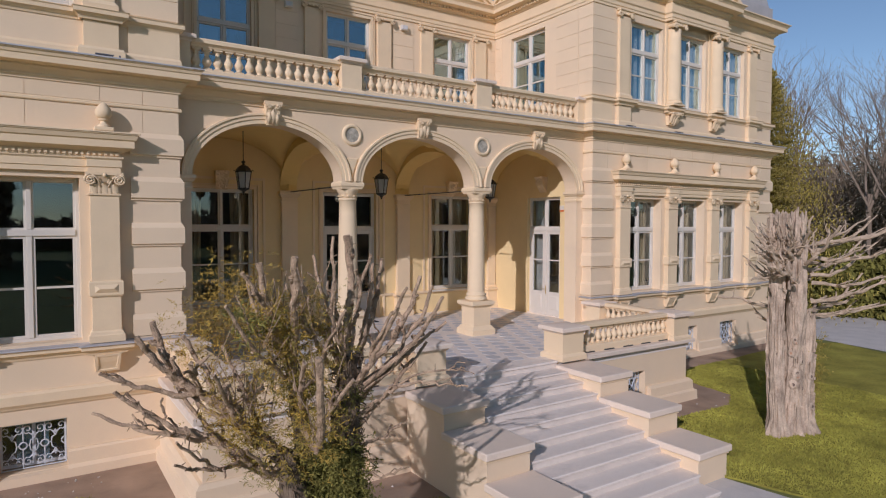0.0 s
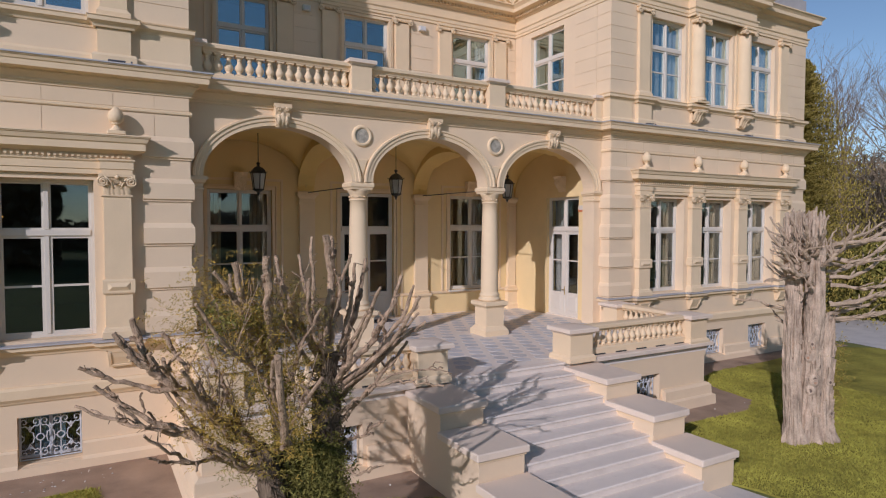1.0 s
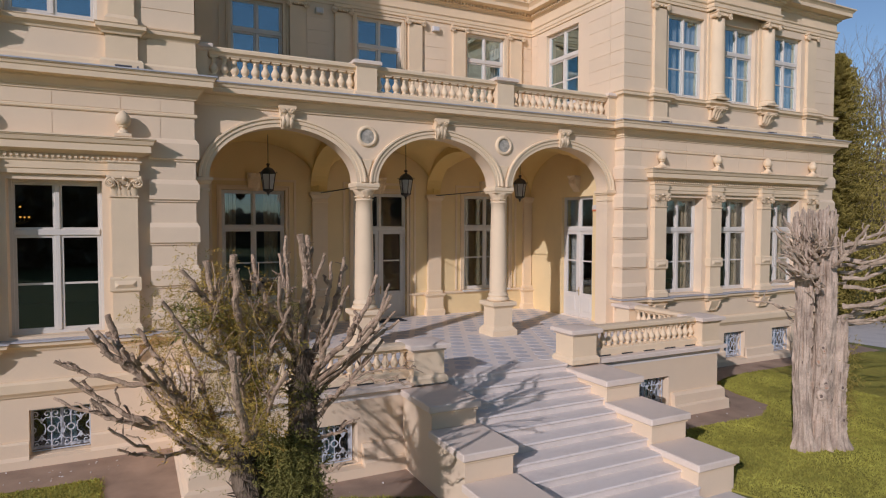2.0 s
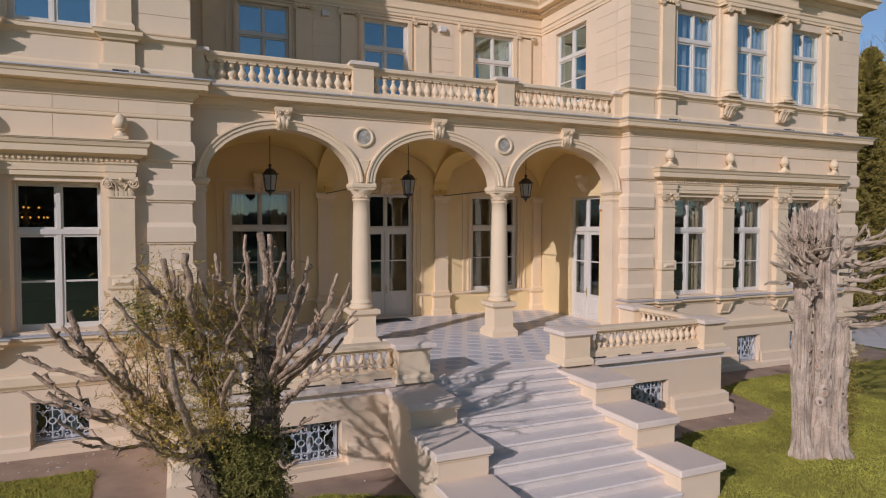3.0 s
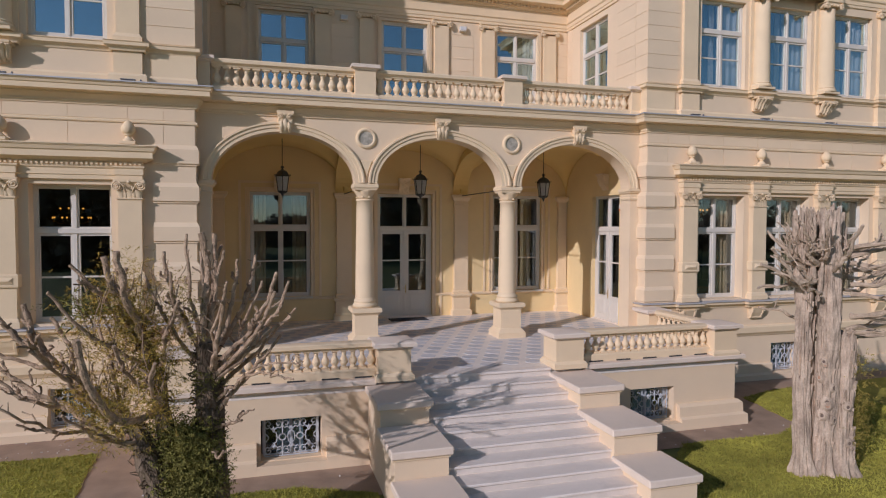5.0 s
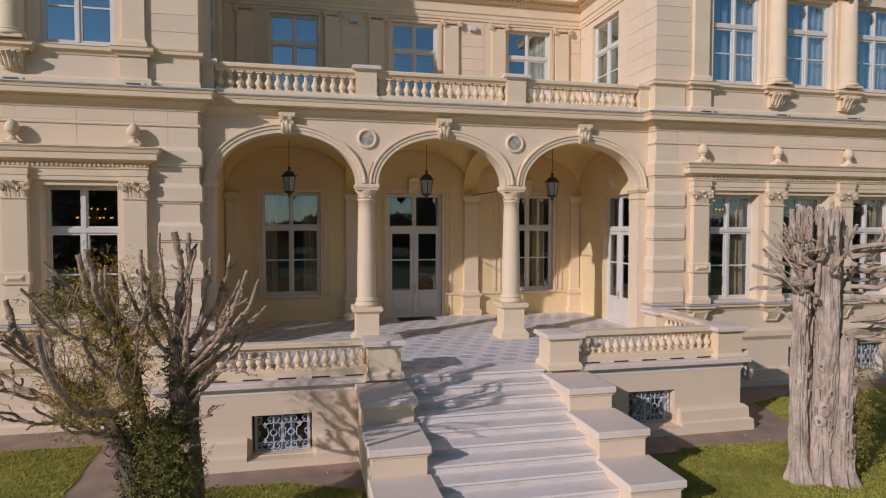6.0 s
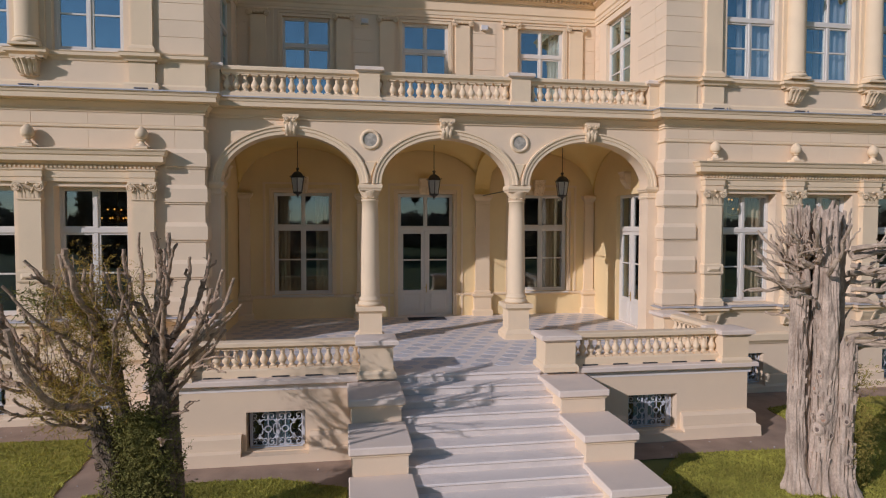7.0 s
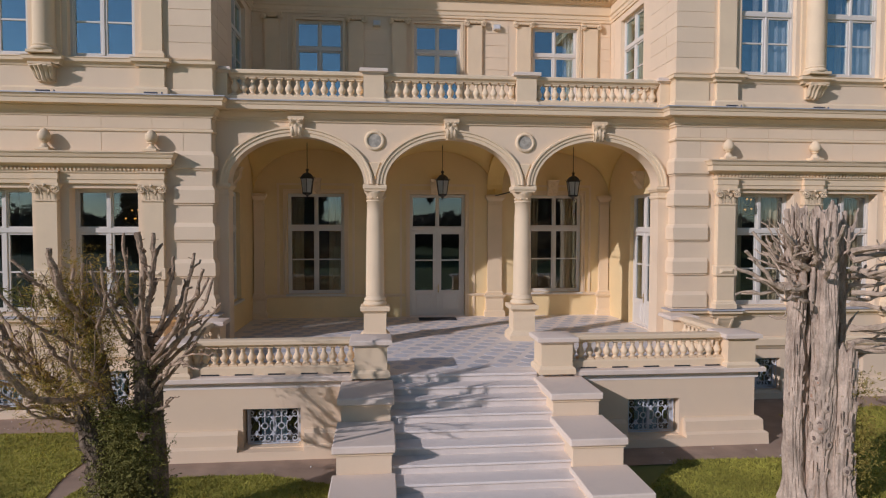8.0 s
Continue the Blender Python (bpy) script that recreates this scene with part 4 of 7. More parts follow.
def capital_parts(parent, w, z0, h, y):
    """Leafy capital between z0 and z0 + h in front of y, w wide at the bell."""
    cap = part("capital", sweep([(-w / 2, 0.0), (-w / 2, y), (w / 2, y), (w / 2, 0.0)], [(-0.1, z0), (0.03, z0), (0.03, z0 + 0.03), (0.0, z0 + 0.035), (0.005, z0 + h * 0.6), (0.05, z0 + h * 0.82), (0.06, z0 + h * 0.85), (0.075, z0 + h * 0.87), (0.075, z0 + h), (-0.1, z0 + h)]), M_carve, parent, "carved leafy capital with scrolls")
    for sx in (-1, 1):
        bm = bmesh.new()
        add_tube(bm, spiral(sx * (w / 2 + 0.0), z0 + h * 0.66, h * 0.24, y - 0.06, sx), 0.020, 6)
        add_tube(bm, [(sx * w * 0.12, y - 0.02, z0 + h * 0.35), (sx * w * 0.25, y - 0.05, z0 + h * 0.68), (sx * w * 0.45, y - 0.06, z0 + h * 0.9)], 0.018, 6)
        part("volute", bm, M_carve, cap, smooth=True)
    for dx, ww, hh, cu in ((-0.36, 0.085, 0.5, 0.05), (0.36, 0.085, 0.5, 0.05), (0.0, 0.10, 0.55, 0.06), (-0.18, 0.06, 0.78, 0.08), (0.18, 0.06, 0.78, 0.08)):
        bm = leaf_mesh(ww, h * hh, cu)
        bm.transform(Matrix.Translation((dx * w, y, z0 + 0.03)))
        part("leaf", bm, M_carve, cap, smooth=True)
    bm = bmesh.new()
    bmesh.ops.create_icosphere(bm, subdivisions=1, radius=0.045, matrix=pose(0, y - 0.075, z0 + h * 0.86))
    part("rosette", bm, M_carve, cap, smooth=True)


def pilaster():
    ob = empty("pilaster", None, "cream wing pilaster with a leafy carved capital", "pilaster", "pilasters between the wing windows")
    y = -0.17
    pth = [(-0.24, 0.0), (-0.24, y), (0.24, y), (0.24, 0.0)]
    part("base", sweep(pth, [(-0.1, 2.475), (0.06, 2.475), (0.06, 2.60), (0.04, 2.62), (0.03, 2.66), (0.0, 2.69), (-0.1, 2.69)]), M_trim, ob)
    part("shaft", sweep(pth, [(-0.1, 2.685), (0.0, 2.685), (0.0, 3.36), (0.0, 5.245), (-0.1, 5.245)]), M_trim, ob)
    bm = sweep(pth, [(-0.1, 3.34), (0.03, 3.34), (0.045, 3.37), (0.045, 3.60), (0.03, 3.63), (-0.1, 3.63)])
    ring = [bm.verts.new(p) for p in ((-0.2, y - 0.046, 3.41), (0.2, y - 0.046, 3.41), (0.2, y - 0.046, 3.56), (-0.2, y - 0.046, 3.56))]
    tip = [bm.verts.new(p) for p in ((-0.12, y - 0.095, 3.485), (0.12, y - 0.095, 3.485))]
    for q in ((ring[0], ring[1], tip[1], tip[0]), (ring[2], ring[3], tip[0], tip[1])):
        bm.faces.new(q)
    bm.faces.new((ring[1], ring[2], tip[1]))
    bm.faces.new((ring[3], ring[0], tip[0]))
    part("panel_block", bm, M_trim, ob)
    capital_parts(ob, 0.48, 5.24, 0.432, y)
    return ob


def finial():
    ob = empty("finial", None, "cream acorn-shaped stone finial on a small base", "finial", "finials on the window cornices")
    bm = bmesh.new()
    add_box(bm, -0.16, 0.16, -0.14, 0.14, 6.43, 6.50, 0.008)
    add_lathe(bm, [(0.12, 6.50), (0.115, 6.53), (0.07, 6.57), (0.055, 6.60), (0.06, 6.62), (0.09, 6.635), (0.09, 6.66)], 14)
    part("base", bm, M_trim, ob)
    bm = bmesh.new()
    add_lathe(bm, [(0.085, 6.655), (0.125, 6.69), (0.145, 6.74), (0.142, 6.80), (0.115, 6.87), (0.075, 6.92), (0.04, 6.95), (0.012, 6.965)], 16)
    for v in bm.verts:
        k = 1 + 0.06 * math.sin(v.co.z * 110) * math.cos(8 * math.atan2(v.co.y, v.co.x))
        v.co.x *= k
        v.co.y *= k
    part("acorn", bm, M_carve, ob, smooth=True)
    return ob


def ionic(parent, w, z0, y, round_shaft):
    cap = part("capital", sweep([(-w / 2, 0.0), (-w / 2, y), (w / 2, y), (w / 2, 0.0)], [(-0.1, z0 + 0.06), (0.02, z0 + 0.06), (0.04, z0 + 0.1), (0.04, z0 + 0.16), (0.075, z0 + 0.18), (0.075, z0 + 0.23), (-0.1, z0 + 0.24)]), M_carve, parent, "carved capital with two scrolls")
    for sx in (-1, 1):
        bm = bmesh.new()
        add_tube(bm, spiral(sx * (w / 2 + 0.03), z0 + 0.06, 0.095, y - 0.05, sx), 0.024, 6)
        add_tube(bm, [(sx * (w / 2 + 0.03), y + 0.1, z0 + 0.06), (sx * (w / 2 + 0.03), y - 0.05, z0 + 0.06)], 0.05, 10)
        part("volute", bm, M_carve, cap, smooth=True)
    for k in range(3):
        bm = bmesh.new()
        bmesh.ops.create_icosphere(bm, subdivisions=1, radius=0.038, matrix=pose((k - 1) * w * 0.27, y - 0.045, z0 + 0.08))
        part("egg", bm, M_carve, cap, smooth=True)


def upper_pilaster():
    ob = empty("upper_pilaster", None, "flat cream pilaster with a scrolled capital", "pilaster", "pilasters of the upper floor")
    pth = [(-0.235, 0.0), (-0.235, -0.1), (0.235, -0.1), (0.235, 0.0)]
    part("base", sweep(pth, [(-0.08, 8.70), (0.06, 8.70), (0.06, 8.80), (0.03, 8.84), (0.0, 8.88), (-0.08, 8.88)]), M_trim, ob)
    part("shaft", sweep(pth, [(-0.08, 8.875), (0.0, 8.875), (0.0, 11.28), (-0.08, 11.28)]), M_trim, ob)
    ionic(ob, 0.46, 11.26, -0.1, False)
    return ob


def upper_column():
    ob = empty("upper_column", None, "round cream half-column with a scrolled capital", "column", "half-columns of the upper floor")
    part("backing", box(-0.34, 0.34, -0.06, 0.0, 8.70, 11.5), M_trim, ob)
    bm = bmesh.new()
    add_box(bm, -0.3, 0.3, -0.38, -0.02, 8.70, 8.77, 0.006)
    add_lathe(bm, [(0.29, 8.77), (0.30, 8.79), (0.30, 8.82), (0.27, 8.85), (0.26, 8.87), (0.275, 8.89), (0.25, 8.92)], 24, 0, -0.12)
    part("base", bm, M_trim, ob)
    bm = bmesh.new()
    add_lathe(bm, [(0.245, 8.91)] + [(0.245 - 0.03 * (i / 6) ** 1.5, 8.92 + 2.35 * i / 6) for i in range(7)], 24, 0, -0.12)
    part("shaft", bm, M_trim, ob, smooth=True)
    ionic(ob, 0.46, 11.26, -0.34, True)
    return ob


def leaf_bracket():
    """A bracket of curled upright leaf lobes under a half-column, top at z = 0."""
    bm = bmesh.new()
    add_box(bm, -0.27, 0.27, -0.36, 0.01, -0.055, 0.0, 0.008)
    add_box(bm, -0.20, 0.20, -0.10, 0.01, -0.40, -0.05)
    for k in range(-2, 3):
        d, h = 0.31 - 0.02 * abs(k), 0.36 - 0.035 * abs(k)
        pts = [(0.105 * k * (1 - 0.22 * t), -d * (1 - t) ** 0.75 - 0.06 + 0.03 * math.sin(5 * t), -0.05 - h * t) for t in (i / 8 for i in range(9))]
        add_tube(bm, pts, [0.060, 0.062, 0.060, 0.058, 0.056, 0.054, 0.052, 0.054, 0.030], 8)
    return bm


def sill_block():
    """A tapering plain bracket with a sunk panel, top at z = 0, back at y = 0."""
    bm = bmesh.new()
    rows = ((0.22, -0.215, 0.0), (0.22, -0.20, -0.07), (0.215, -0.165, -0.16), (0.205, -0.115, -0.25), (0.20, -0.075, -0.34))
    rings = [[bm.verts.new(p) for p in ((-w, 0.02, z), (-w, y, z), (w, y, z), (w, 0.02, z))] for w, y, z in rows]
    front = []
    for a, b in zip(rings, rings[1:]):
        for k in range(3):
            f = bm.faces.new((a[k], b[k], b[k + 1], a[k + 1]))
            if k == 1:
                front.append(f)
    bm.faces.new(rings[0])
    bm.faces.new(rings[-1])
    bmesh.ops.recalc_face_normals(bm, faces=bm.faces)
    bmesh.ops.inset_region(bm, faces=front, thickness=0.05, depth=0.0)
    bmesh.ops.inset_region(bm, faces=front, thickness=0.012, depth=-0.018)
    return bm


pil, fin, upil, ucol = pilaster(), finial(), upper_pilaster(), upper_column()
first = {}
for s in (1, -1):
    for i, px in enumerate(PIL_X):
        for kind, m in ((pil, pose(s * px, WING_Y, 0)), (fin, pose(s * px, WING_Y - 0.18, 0)), (upil if i in (0, 3) else ucol, pose(s * px, UPPER_Y, 0))):
            if kind in first:
                copy_thing(kind, m)
            else:
                kind.matrix_basis = m
                first[kind] = True
        br = part("sill_console", sill_block(), M_trim, walls[s])
        br.matrix_basis = pose(s * px, WING_Y - 0.02, 2.24)
        if i in (1, 2):
            br = part("column_console", leaf_bracket(), M_carve, walls[s, "up"], smooth=False)
            br.matrix_basis = pose(s * px, UPPER_Y, 8.485)
for x in (-5.28, -2.62, -1.22, 1.28, 2.92, 5.22):
    copy_thing(upil, pose(x, BACK_Y, 0))


# ---- windows and doors ----
count = {"window": 0, "door": 0}


def joinery(kind, m, w, h, tz, bars, label, panel=0.0, sill=True, stile=0.07, glass=None, mull=0.045):
    """A casement window or glazed door, front at y = 0, foot at z = 0, transom at tz."""
    count[kind] += 1
    ob = empty(kind + "_" + str(count[kind]), m, label, kind, kind="structure")
    hw = w / 2
    glass = glass or M_glass

    def bar(name, x0, x1, z0, z1, y0, y1, lab="", par=ob, mat=M_white, bev=0.008):
        return part(name, box(x0, x1, y0, y1, z0, z1, bev), mat, par, lab)

    fr = bmesh.new()
    for q in ((-hw, -hw + stile, 0, h), (hw - stile, hw, 0, h), (-hw + stile, hw - stile, h - stile, h), (-hw + stile, hw - stile, 0, stile)):
        add_box(fr, q[0], q[1], 0, 0.11, q[2], q[3], 0.008)
    part(kind + "_frame", fr, M_white, ob)
    bar("transom", -hw + stile, hw - stile, tz - 0.06, tz + 0.06, -0.025, 0.1)
    for sx in (-1, 1):
        xa, xb = sorted((sx * mull, sx * (hw - stile)))
        z0, z1 = tz + 0.06, h - stile
        # upper sash and its pane
        sash = bmesh.new()
        for q in ((xa, xa + 0.035, z0, z1), (xb - 0.035, xb, z0, z1), (xa + 0.035, xb - 0.035, z1 - 0.035, z1), (xa + 0.035, xb - 0.035, z0, z0 + 0.035)):
            add_box(sash, q[0], q[1], 0.02, 0.075, q[2], q[3])
        sh = part("sash", sash, M_white, ob)
        part("pane", box(xa + 0.03, xb - 0.03, 0.05, 0.056, z0 + 0.03, z1 - 0.03), glass, sh, "clear glass pane")
        # lower leaf
        z0, z1 = stile, tz - 0.06
        leaf = bmesh.new()
        sw = 0.05 if not panel else 0.11
        for q in ((xa, xa + sw, z0, z1), (xb - sw, xb, z0, z1), (xa + sw, xb - sw, z1 - sw, z1), (xa + sw, xb - sw, z0, z0 + sw + panel)):
            add_box(leaf, q[0], q[1], 0.01, 0.075, q[2], q[3], 0.004)
        lf = part("leaf", leaf, M_white, ob)
        if panel:
            part("raised_panel", box(xa + 0.16, xb - 0.16, -0.012, 0.012, z0 + 0.14, z0 + panel - 0.02, 0.01), M_white, lf)
            part("raised_panel", box(xa + 0.13, xb - 0.13, -0.001, 0.012, z0 + 0.11, z0 + panel + 0.01, 0.004), M_white, lf)
        zs = [z0 + sw + panel, *bars, z1 - sw]
        for z in bars:
            part("glazing_bar", box(xa + sw, xb - sw, 0.02, 0.07, z - 0.02, z + 0.02), M_white, lf)
        for za, zb in zip(zs, zs[1:]):
            part("pane", box(xa + sw - 0.005, xb - sw + 0.005, 0.045, 0.051, za, zb), glass, lf, "clear glass pane")
    bar("mullion", -mull, mull, tz + 0.06, h - stile, -0.012, 0.09)
    bar("meeting_stile", -mull, mull, stile, tz - 0.06, -0.015, 0.085)
    if panel:
        hd = bmesh.new()
        add_box(hd, 0.02, 0.05, -0.03, -0.012, panel + 0.1, panel + 0.38, 0.004)
        add_tube(hd, [(0.035, -0.03, panel + 0.27), (0.035, -0.07, panel + 0.27), (-0.06, -0.075, panel + 0.27)], 0.011, 8)
        part("handle", hd, M_brass, ob, "brass lever handle")
        part("threshold", box(-hw - 0.02, hw + 0.02, -0.1, 0.1, -0.03, 0.02, 0.006), M_stone, ob)
    if sill:
        part("sill", box(-hw - 0.06, hw + 0.06, -0.22, 0.02, -0.06, 0.0, 0.012), M_white, ob, "white painted sill")
    return ob


IN = 0.31
for s in (1, -1):
    for x in WIN_X:
        joinery("window", pose(s * x, WING_Y + IN, 2.515), 1.62, 3.055, 2.02, (0.995,), "tall white-framed casement window of the wing")
        joinery("window", pose(s * x, UPPER_Y + 0.14, 8.715), 1.56, 2.545, 1.64, (0.88,), "white-framed upper casement window with reflected-sky tint put into its panes", sill=False, glass=M_glass_up, stile=0.075, mull=0.032)
    joinery("window", pose(s * (CORNER + 0.12), 2.425, 8.74, 0, 0, -90 * s), 1.77, 2.57, 1.64, (0.85,), "white-framed casement window beside the balcony", glass=M_glass_up)
joinery("window", pose(-CORNER - 0.12, 1.55, 2.49, 0, 0, 90), 1.62, 3.14, 2.10, (1.06,), "tall white-framed casement window in the porch side wall")
joinery("door", pose(CORNER + 0.12, 1.55, 1.63, 0, 0, -90), 1.62, 4.0, 2.915, (1.87,), "tall white glazed double door at the porch side", panel=0.62, sill=False)
joinery("window", pose(-3.94, BACK_Y + 0.1, 2.405), 1.83, 3.30, 2.185, (1.135,), "tall white-framed porch window", mull=0.03)
joinery("window", pose(4.06, BACK_Y + 0.1, 2.405), 1.83, 3.30, 2.185, (1.135,), "tall white-framed porch window with curtains inside", mull=0.03)
joinery("door", pose(0.055, BACK_Y + 0.1, 1.63), 1.85, 4.07, 2.915, (1.87,), "tall white glazed double door under the middle arch", mull=0.03, panel=0.675, sill=False)
for x in (-3.8, 0.04, 4.01):
    joinery("window", pose(x, BACK_Y + 0.1, 8.59), 1.56, 2.72, 1.81, (0.9,), "white-framed upper window behind the balcony", sill=False, glass=M_glass_up, stile=0.075, mull=0.032)

# ---- terrace, steps ----
PX = 6.35
tl = [(-PX, ARCH_Y), (-PX, -3.85), (-2.45, -3.85), (-2.45, -4.0), (2.25, -4.0), (2.25, -3.85), (PX, -3.85), (PX, ARCH_Y)]
floor_bm = bmesh.new()
add_box(floor_bm, -CORNER + 0.004, CORNER - 0.004, -0.62, BACK_Y, 1.40, TERRACE)
add_box(floor_bm, -PX, PX, -3.79, -0.62, 1.40, TERRACE)
terrace = structure("terrace_floor", floor_bm, M_floor, "pale terrace floor with inlaid grey hexagon tiles", "floor")
for s in (1, -1):
    xa = 2.2 if s > 0 else 2.4
    pth = sided(s, [(xa, -3.78), (PX - 0.07, -3.78), (PX - 0.07, WING_Y)])
    holes = [(3.44, 4.58, 0.2, 0.98)]
    pw = structure("podium_wall_" + ("right" if s > 0 else "left"), wall_panel(min(s * xa, s * (PX - 0.07)), max(s * xa, s * (PX - 0.07)), 0, 1.6, -3.78, -3.4, flip(holes, s)), M_wall, "cream plastered terrace wall with a barred basement window", "wall")
    part("side", box(s * (PX - 0.42), s * (PX - 0.07), -3.4, WING_Y - 0.002, 0, 1.6), M_wall, pw)
    for seg in ([(xa, -3.78), (3.36, -3.78)], [(4.66, -3.78), (PX - 0.07, -3.78), (PX - 0.07, WING_Y)]):
        part("plinth", sweep(sided(s, seg), [(-0.02, 0), (0.22, 0), (0.21, 0.24), (0.14, 0.28), (0.13, 0.50), (0.06, 0.56), (-0.02, 0.57)]), M_wall, pw)
    part("plinth", sweep(sided(s, [(3.36, -3.78), (4.66, -3.78)]), [(-0.02, 0), (0.22, 0), (0.21, 0.17), (-0.02, 0.18)]), M_wall, pw)
    part("coping", sweep(pth, [(-0.4, 1.50), (0.04, 1.50), (0.06, 1.53), (0.15, 1.555), (0.16, 1.555), (0.16, 1.635), (0.13, 1.655), (-0.4, 1.66)]), M_slab, pw)
steps = empty("steps", None, "broad pale stone steps up to the terrace", "steps", kind="structure")
RISE_Z, GOING = 0.1535, 0.404
for i in range(0, 11):
    z, y = TERRACE - RISE_Z * i, -3.83 - GOING * i
    if i:
        part("tread", box(-1.66, 1.43, y - 0.024, y + GOING + 0.03, z - 0.045, z, 0.010), M_stone, steps)
    part("riser", box(-1.655, 1.425, y + 0.006, y + 0.2, z - 0.156, z - 0.043), M_riser, steps, "stained stone riser, coloured darker to offset the sun on it")
part("nosing", box(-1.66, 1.43, -3.855, -3.62, TERRACE - 0.05, TERRACE + 0.003, 0.008), M_stone, steps, "pale stone edge of the landing")
for s, x0, x1 in ((1, 1.42, 2.30), (-1, -2.54, -1.64)):
    st = empty("stair_cheek", None, "stepped cream stair cheek with pale coping slabs", "stair cheek", "cheeks of the steps", kind="structure")
    for ya, yb, zt in ((-5.13, -3.86, 1.535), (-6.36, -5.13, 1.10), (-7.44, -6.36, 0.62)):
        part("pier", box(x0, x1, yb, ya, -0.02, zt - 0.125), M_wall, st)
        part("coping", box(x0 - 0.07, x1 + 0.07, ya - 0.07, yb + 0.0, zt - 0.13, zt, 0.018), M_slab, st, "pale coping slab")
        part("moulding", box(x0 - 0.025, x1 + 0.025, ya - 0.025, yb, zt - 0.17, zt - 0.128), M_trim, st)


# ---- balustrades ----
def baluster_mesh(h, r, name):
    bm = bmesh.new()
    q = 0.9 * r
    add_box(bm, -q, q, -q, q, 0, 0.09 * h)
    add_lathe(bm, [(k * r, t * h) for k, t in ((0.62, 0.09), (0.8, 0.11), (0.62, 0.14), (0.50, 0.17), (0.72, 0.24), (0.96, 0.33), (1.0, 0.40), (0.90, 0.48), (0.66, 0.57), (0.47, 0.66), (0.42, 0.74), (0.60, 0.78), (0.45, 0.81), (0.62, 0.87), (0.8, 0.91))], 12)
    add_box(bm, -q, q, -q, q, 0.91 * h, h)
    me = bpy.data.meshes.new(name)
    for f in bm.faces:
        f.smooth = len(f.verts) == 4 and abs(f.normal.z) < 0.98 and f.calc_area() < 0.004
    bm.to_mesh(me)
    bm.free()
    me.materials.append(M_trim)
    return me


BAL_T, BAL_B = baluster_mesh(0.40, 0.086, "terrace_baluster"), baluster_mesh(0.46, 0.098, "balcony_baluster")


def balustrade(name, a, b, z0, zb0, mesh, h, ztop, n, width, label, group, base_prof, rail_prof):
    """A run of balusters from plan point a to b between a base and a rail."""
    a, b = Vector(a), Vector(b)
    ob = empty(name, None, label, "balustrade", group)
    d = (b - a).normalized()
    nrm = Vector((d.y, -d.x))
    both = lambda prof: [(o, z) for o, z in prof] + [(-o, z) for o, z in reversed(prof)]
    part("base", sweep([tuple(a), tuple(b)], both(base_prof)), M_trim, ob)
    part("rail", sweep([tuple(a), tuple(b)], both(rail_prof)), M_trim, ob)
    ang = math.atan2(d.y, d.x)
    for i in range(n):
        p = a + (b - a) * ((i + 0.5) / n)
        child("baluster", mesh, ob, m=Matrix.Translation((p.x, p.y, zb0)) @ Matrix.Rotation(ang, 4, "Z"))
    return ob


def pedestal(name, x, y, w, d, z0, z1, label, group):
    ob = empty(name, None, label, "pedestal", group)
    pth = [(x - w / 2, y - d / 2), (x + w / 2, y - d / 2), (x + w / 2, y + d / 2), (x - w / 2, y + d / 2)]
    m = -min(w, d) / 2
    part("die", sweep(pth, [(m, z0), (0.06, z0), (0.06, z0 + 0.10), (0.03, z0 + 0.14), (0, z0 + 0.16), (0, z1 - 0.15), (m, z1 - 0.15)], True), M_trim, ob)
    part("cap", sweep(pth, [(m, z1 - 0.155), (0.02, z1 - 0.155), (0.04, z1 - 0.12), (0.09, z1 - 0.10), (0.10, z1 - 0.10), (0.10, z1 - 0.03), (0.08, z1 - 0.01), (-0.02, z1 + 0.005), (m, z1 + 0.03)], True), M_slab, ob, "pale coping cap")
    return ob


tb = [(0.0, 1.655), (0.15, 1.655), (0.15, 1.80), (0.12, 1.83), (0.0, 1.83)]
tr = [(0.0, 2.225), (0.10, 2.225), (0.11, 2.25), (0.16, 2.27), (0.16, 2.34), (0.13, 2.36), (0.0, 2.37)]
for s, xi in ((1, 1.83), (-1, 2.02)):
    pedestal("terrace_pedestal", s * xi, -3.62, 0.66, 0.62, 1.6, 2.38, "cream square pedestal at the head of the steps", "terrace pedestals")
    pedestal("terrace_pedestal", s * 5.92, -3.56, 0.62, 0.62, 1.6, 2.38, "cream square pedestal at the terrace corner", "terrace pedestals")
    pedestal("terrace_pedestal", s * 5.92, -0.98, 0.55, 0.56, 1.6, 2.38, "cream square pedestal against the wing", "terrace pedestals")
    xa, xb = sorted((s * (xi + 0.33), s * 5.61))
    ob = balustrade("terrace_balustrade", (xa, -3.58), (xb, -3.58), 1.655, 1.828, BAL_T, 0.4, 2.37, 18, 0.3, "cream stone balustrade along the terrace edge", "terrace balustrades", tb, tr)
    for i in range(5):
        xx = xa + (xb - xa) * (i + 0.6) / 5
        part("drain_slot", box(xx - 0.17, xx + 0.17, -3.75, -3.72, 1.66, 1.685), M_iron, ob, "dark drain slot")
    balustrade("terrace_balustrade", (s * 5.92, -3.25), (s * 5.92, -1.26), 1.655, 1.828, BAL_T, 0.4, 2.37, 10, 0.3, "cream stone balustrade at the terrace side", "terrace balustrades", tb, tr)
bb = [(0.0, 7.79), (0.17, 7.79), (0.17, 7.93), (0.12, 7.97), (0.0, 7.97)]
br_ = [(0.0, 8.42), (0.10, 8.42), (0.12, 8.46), (0.18, 8.50), (0.18, 8.57), (0.15, 8.60), (0.0, 8.61)]
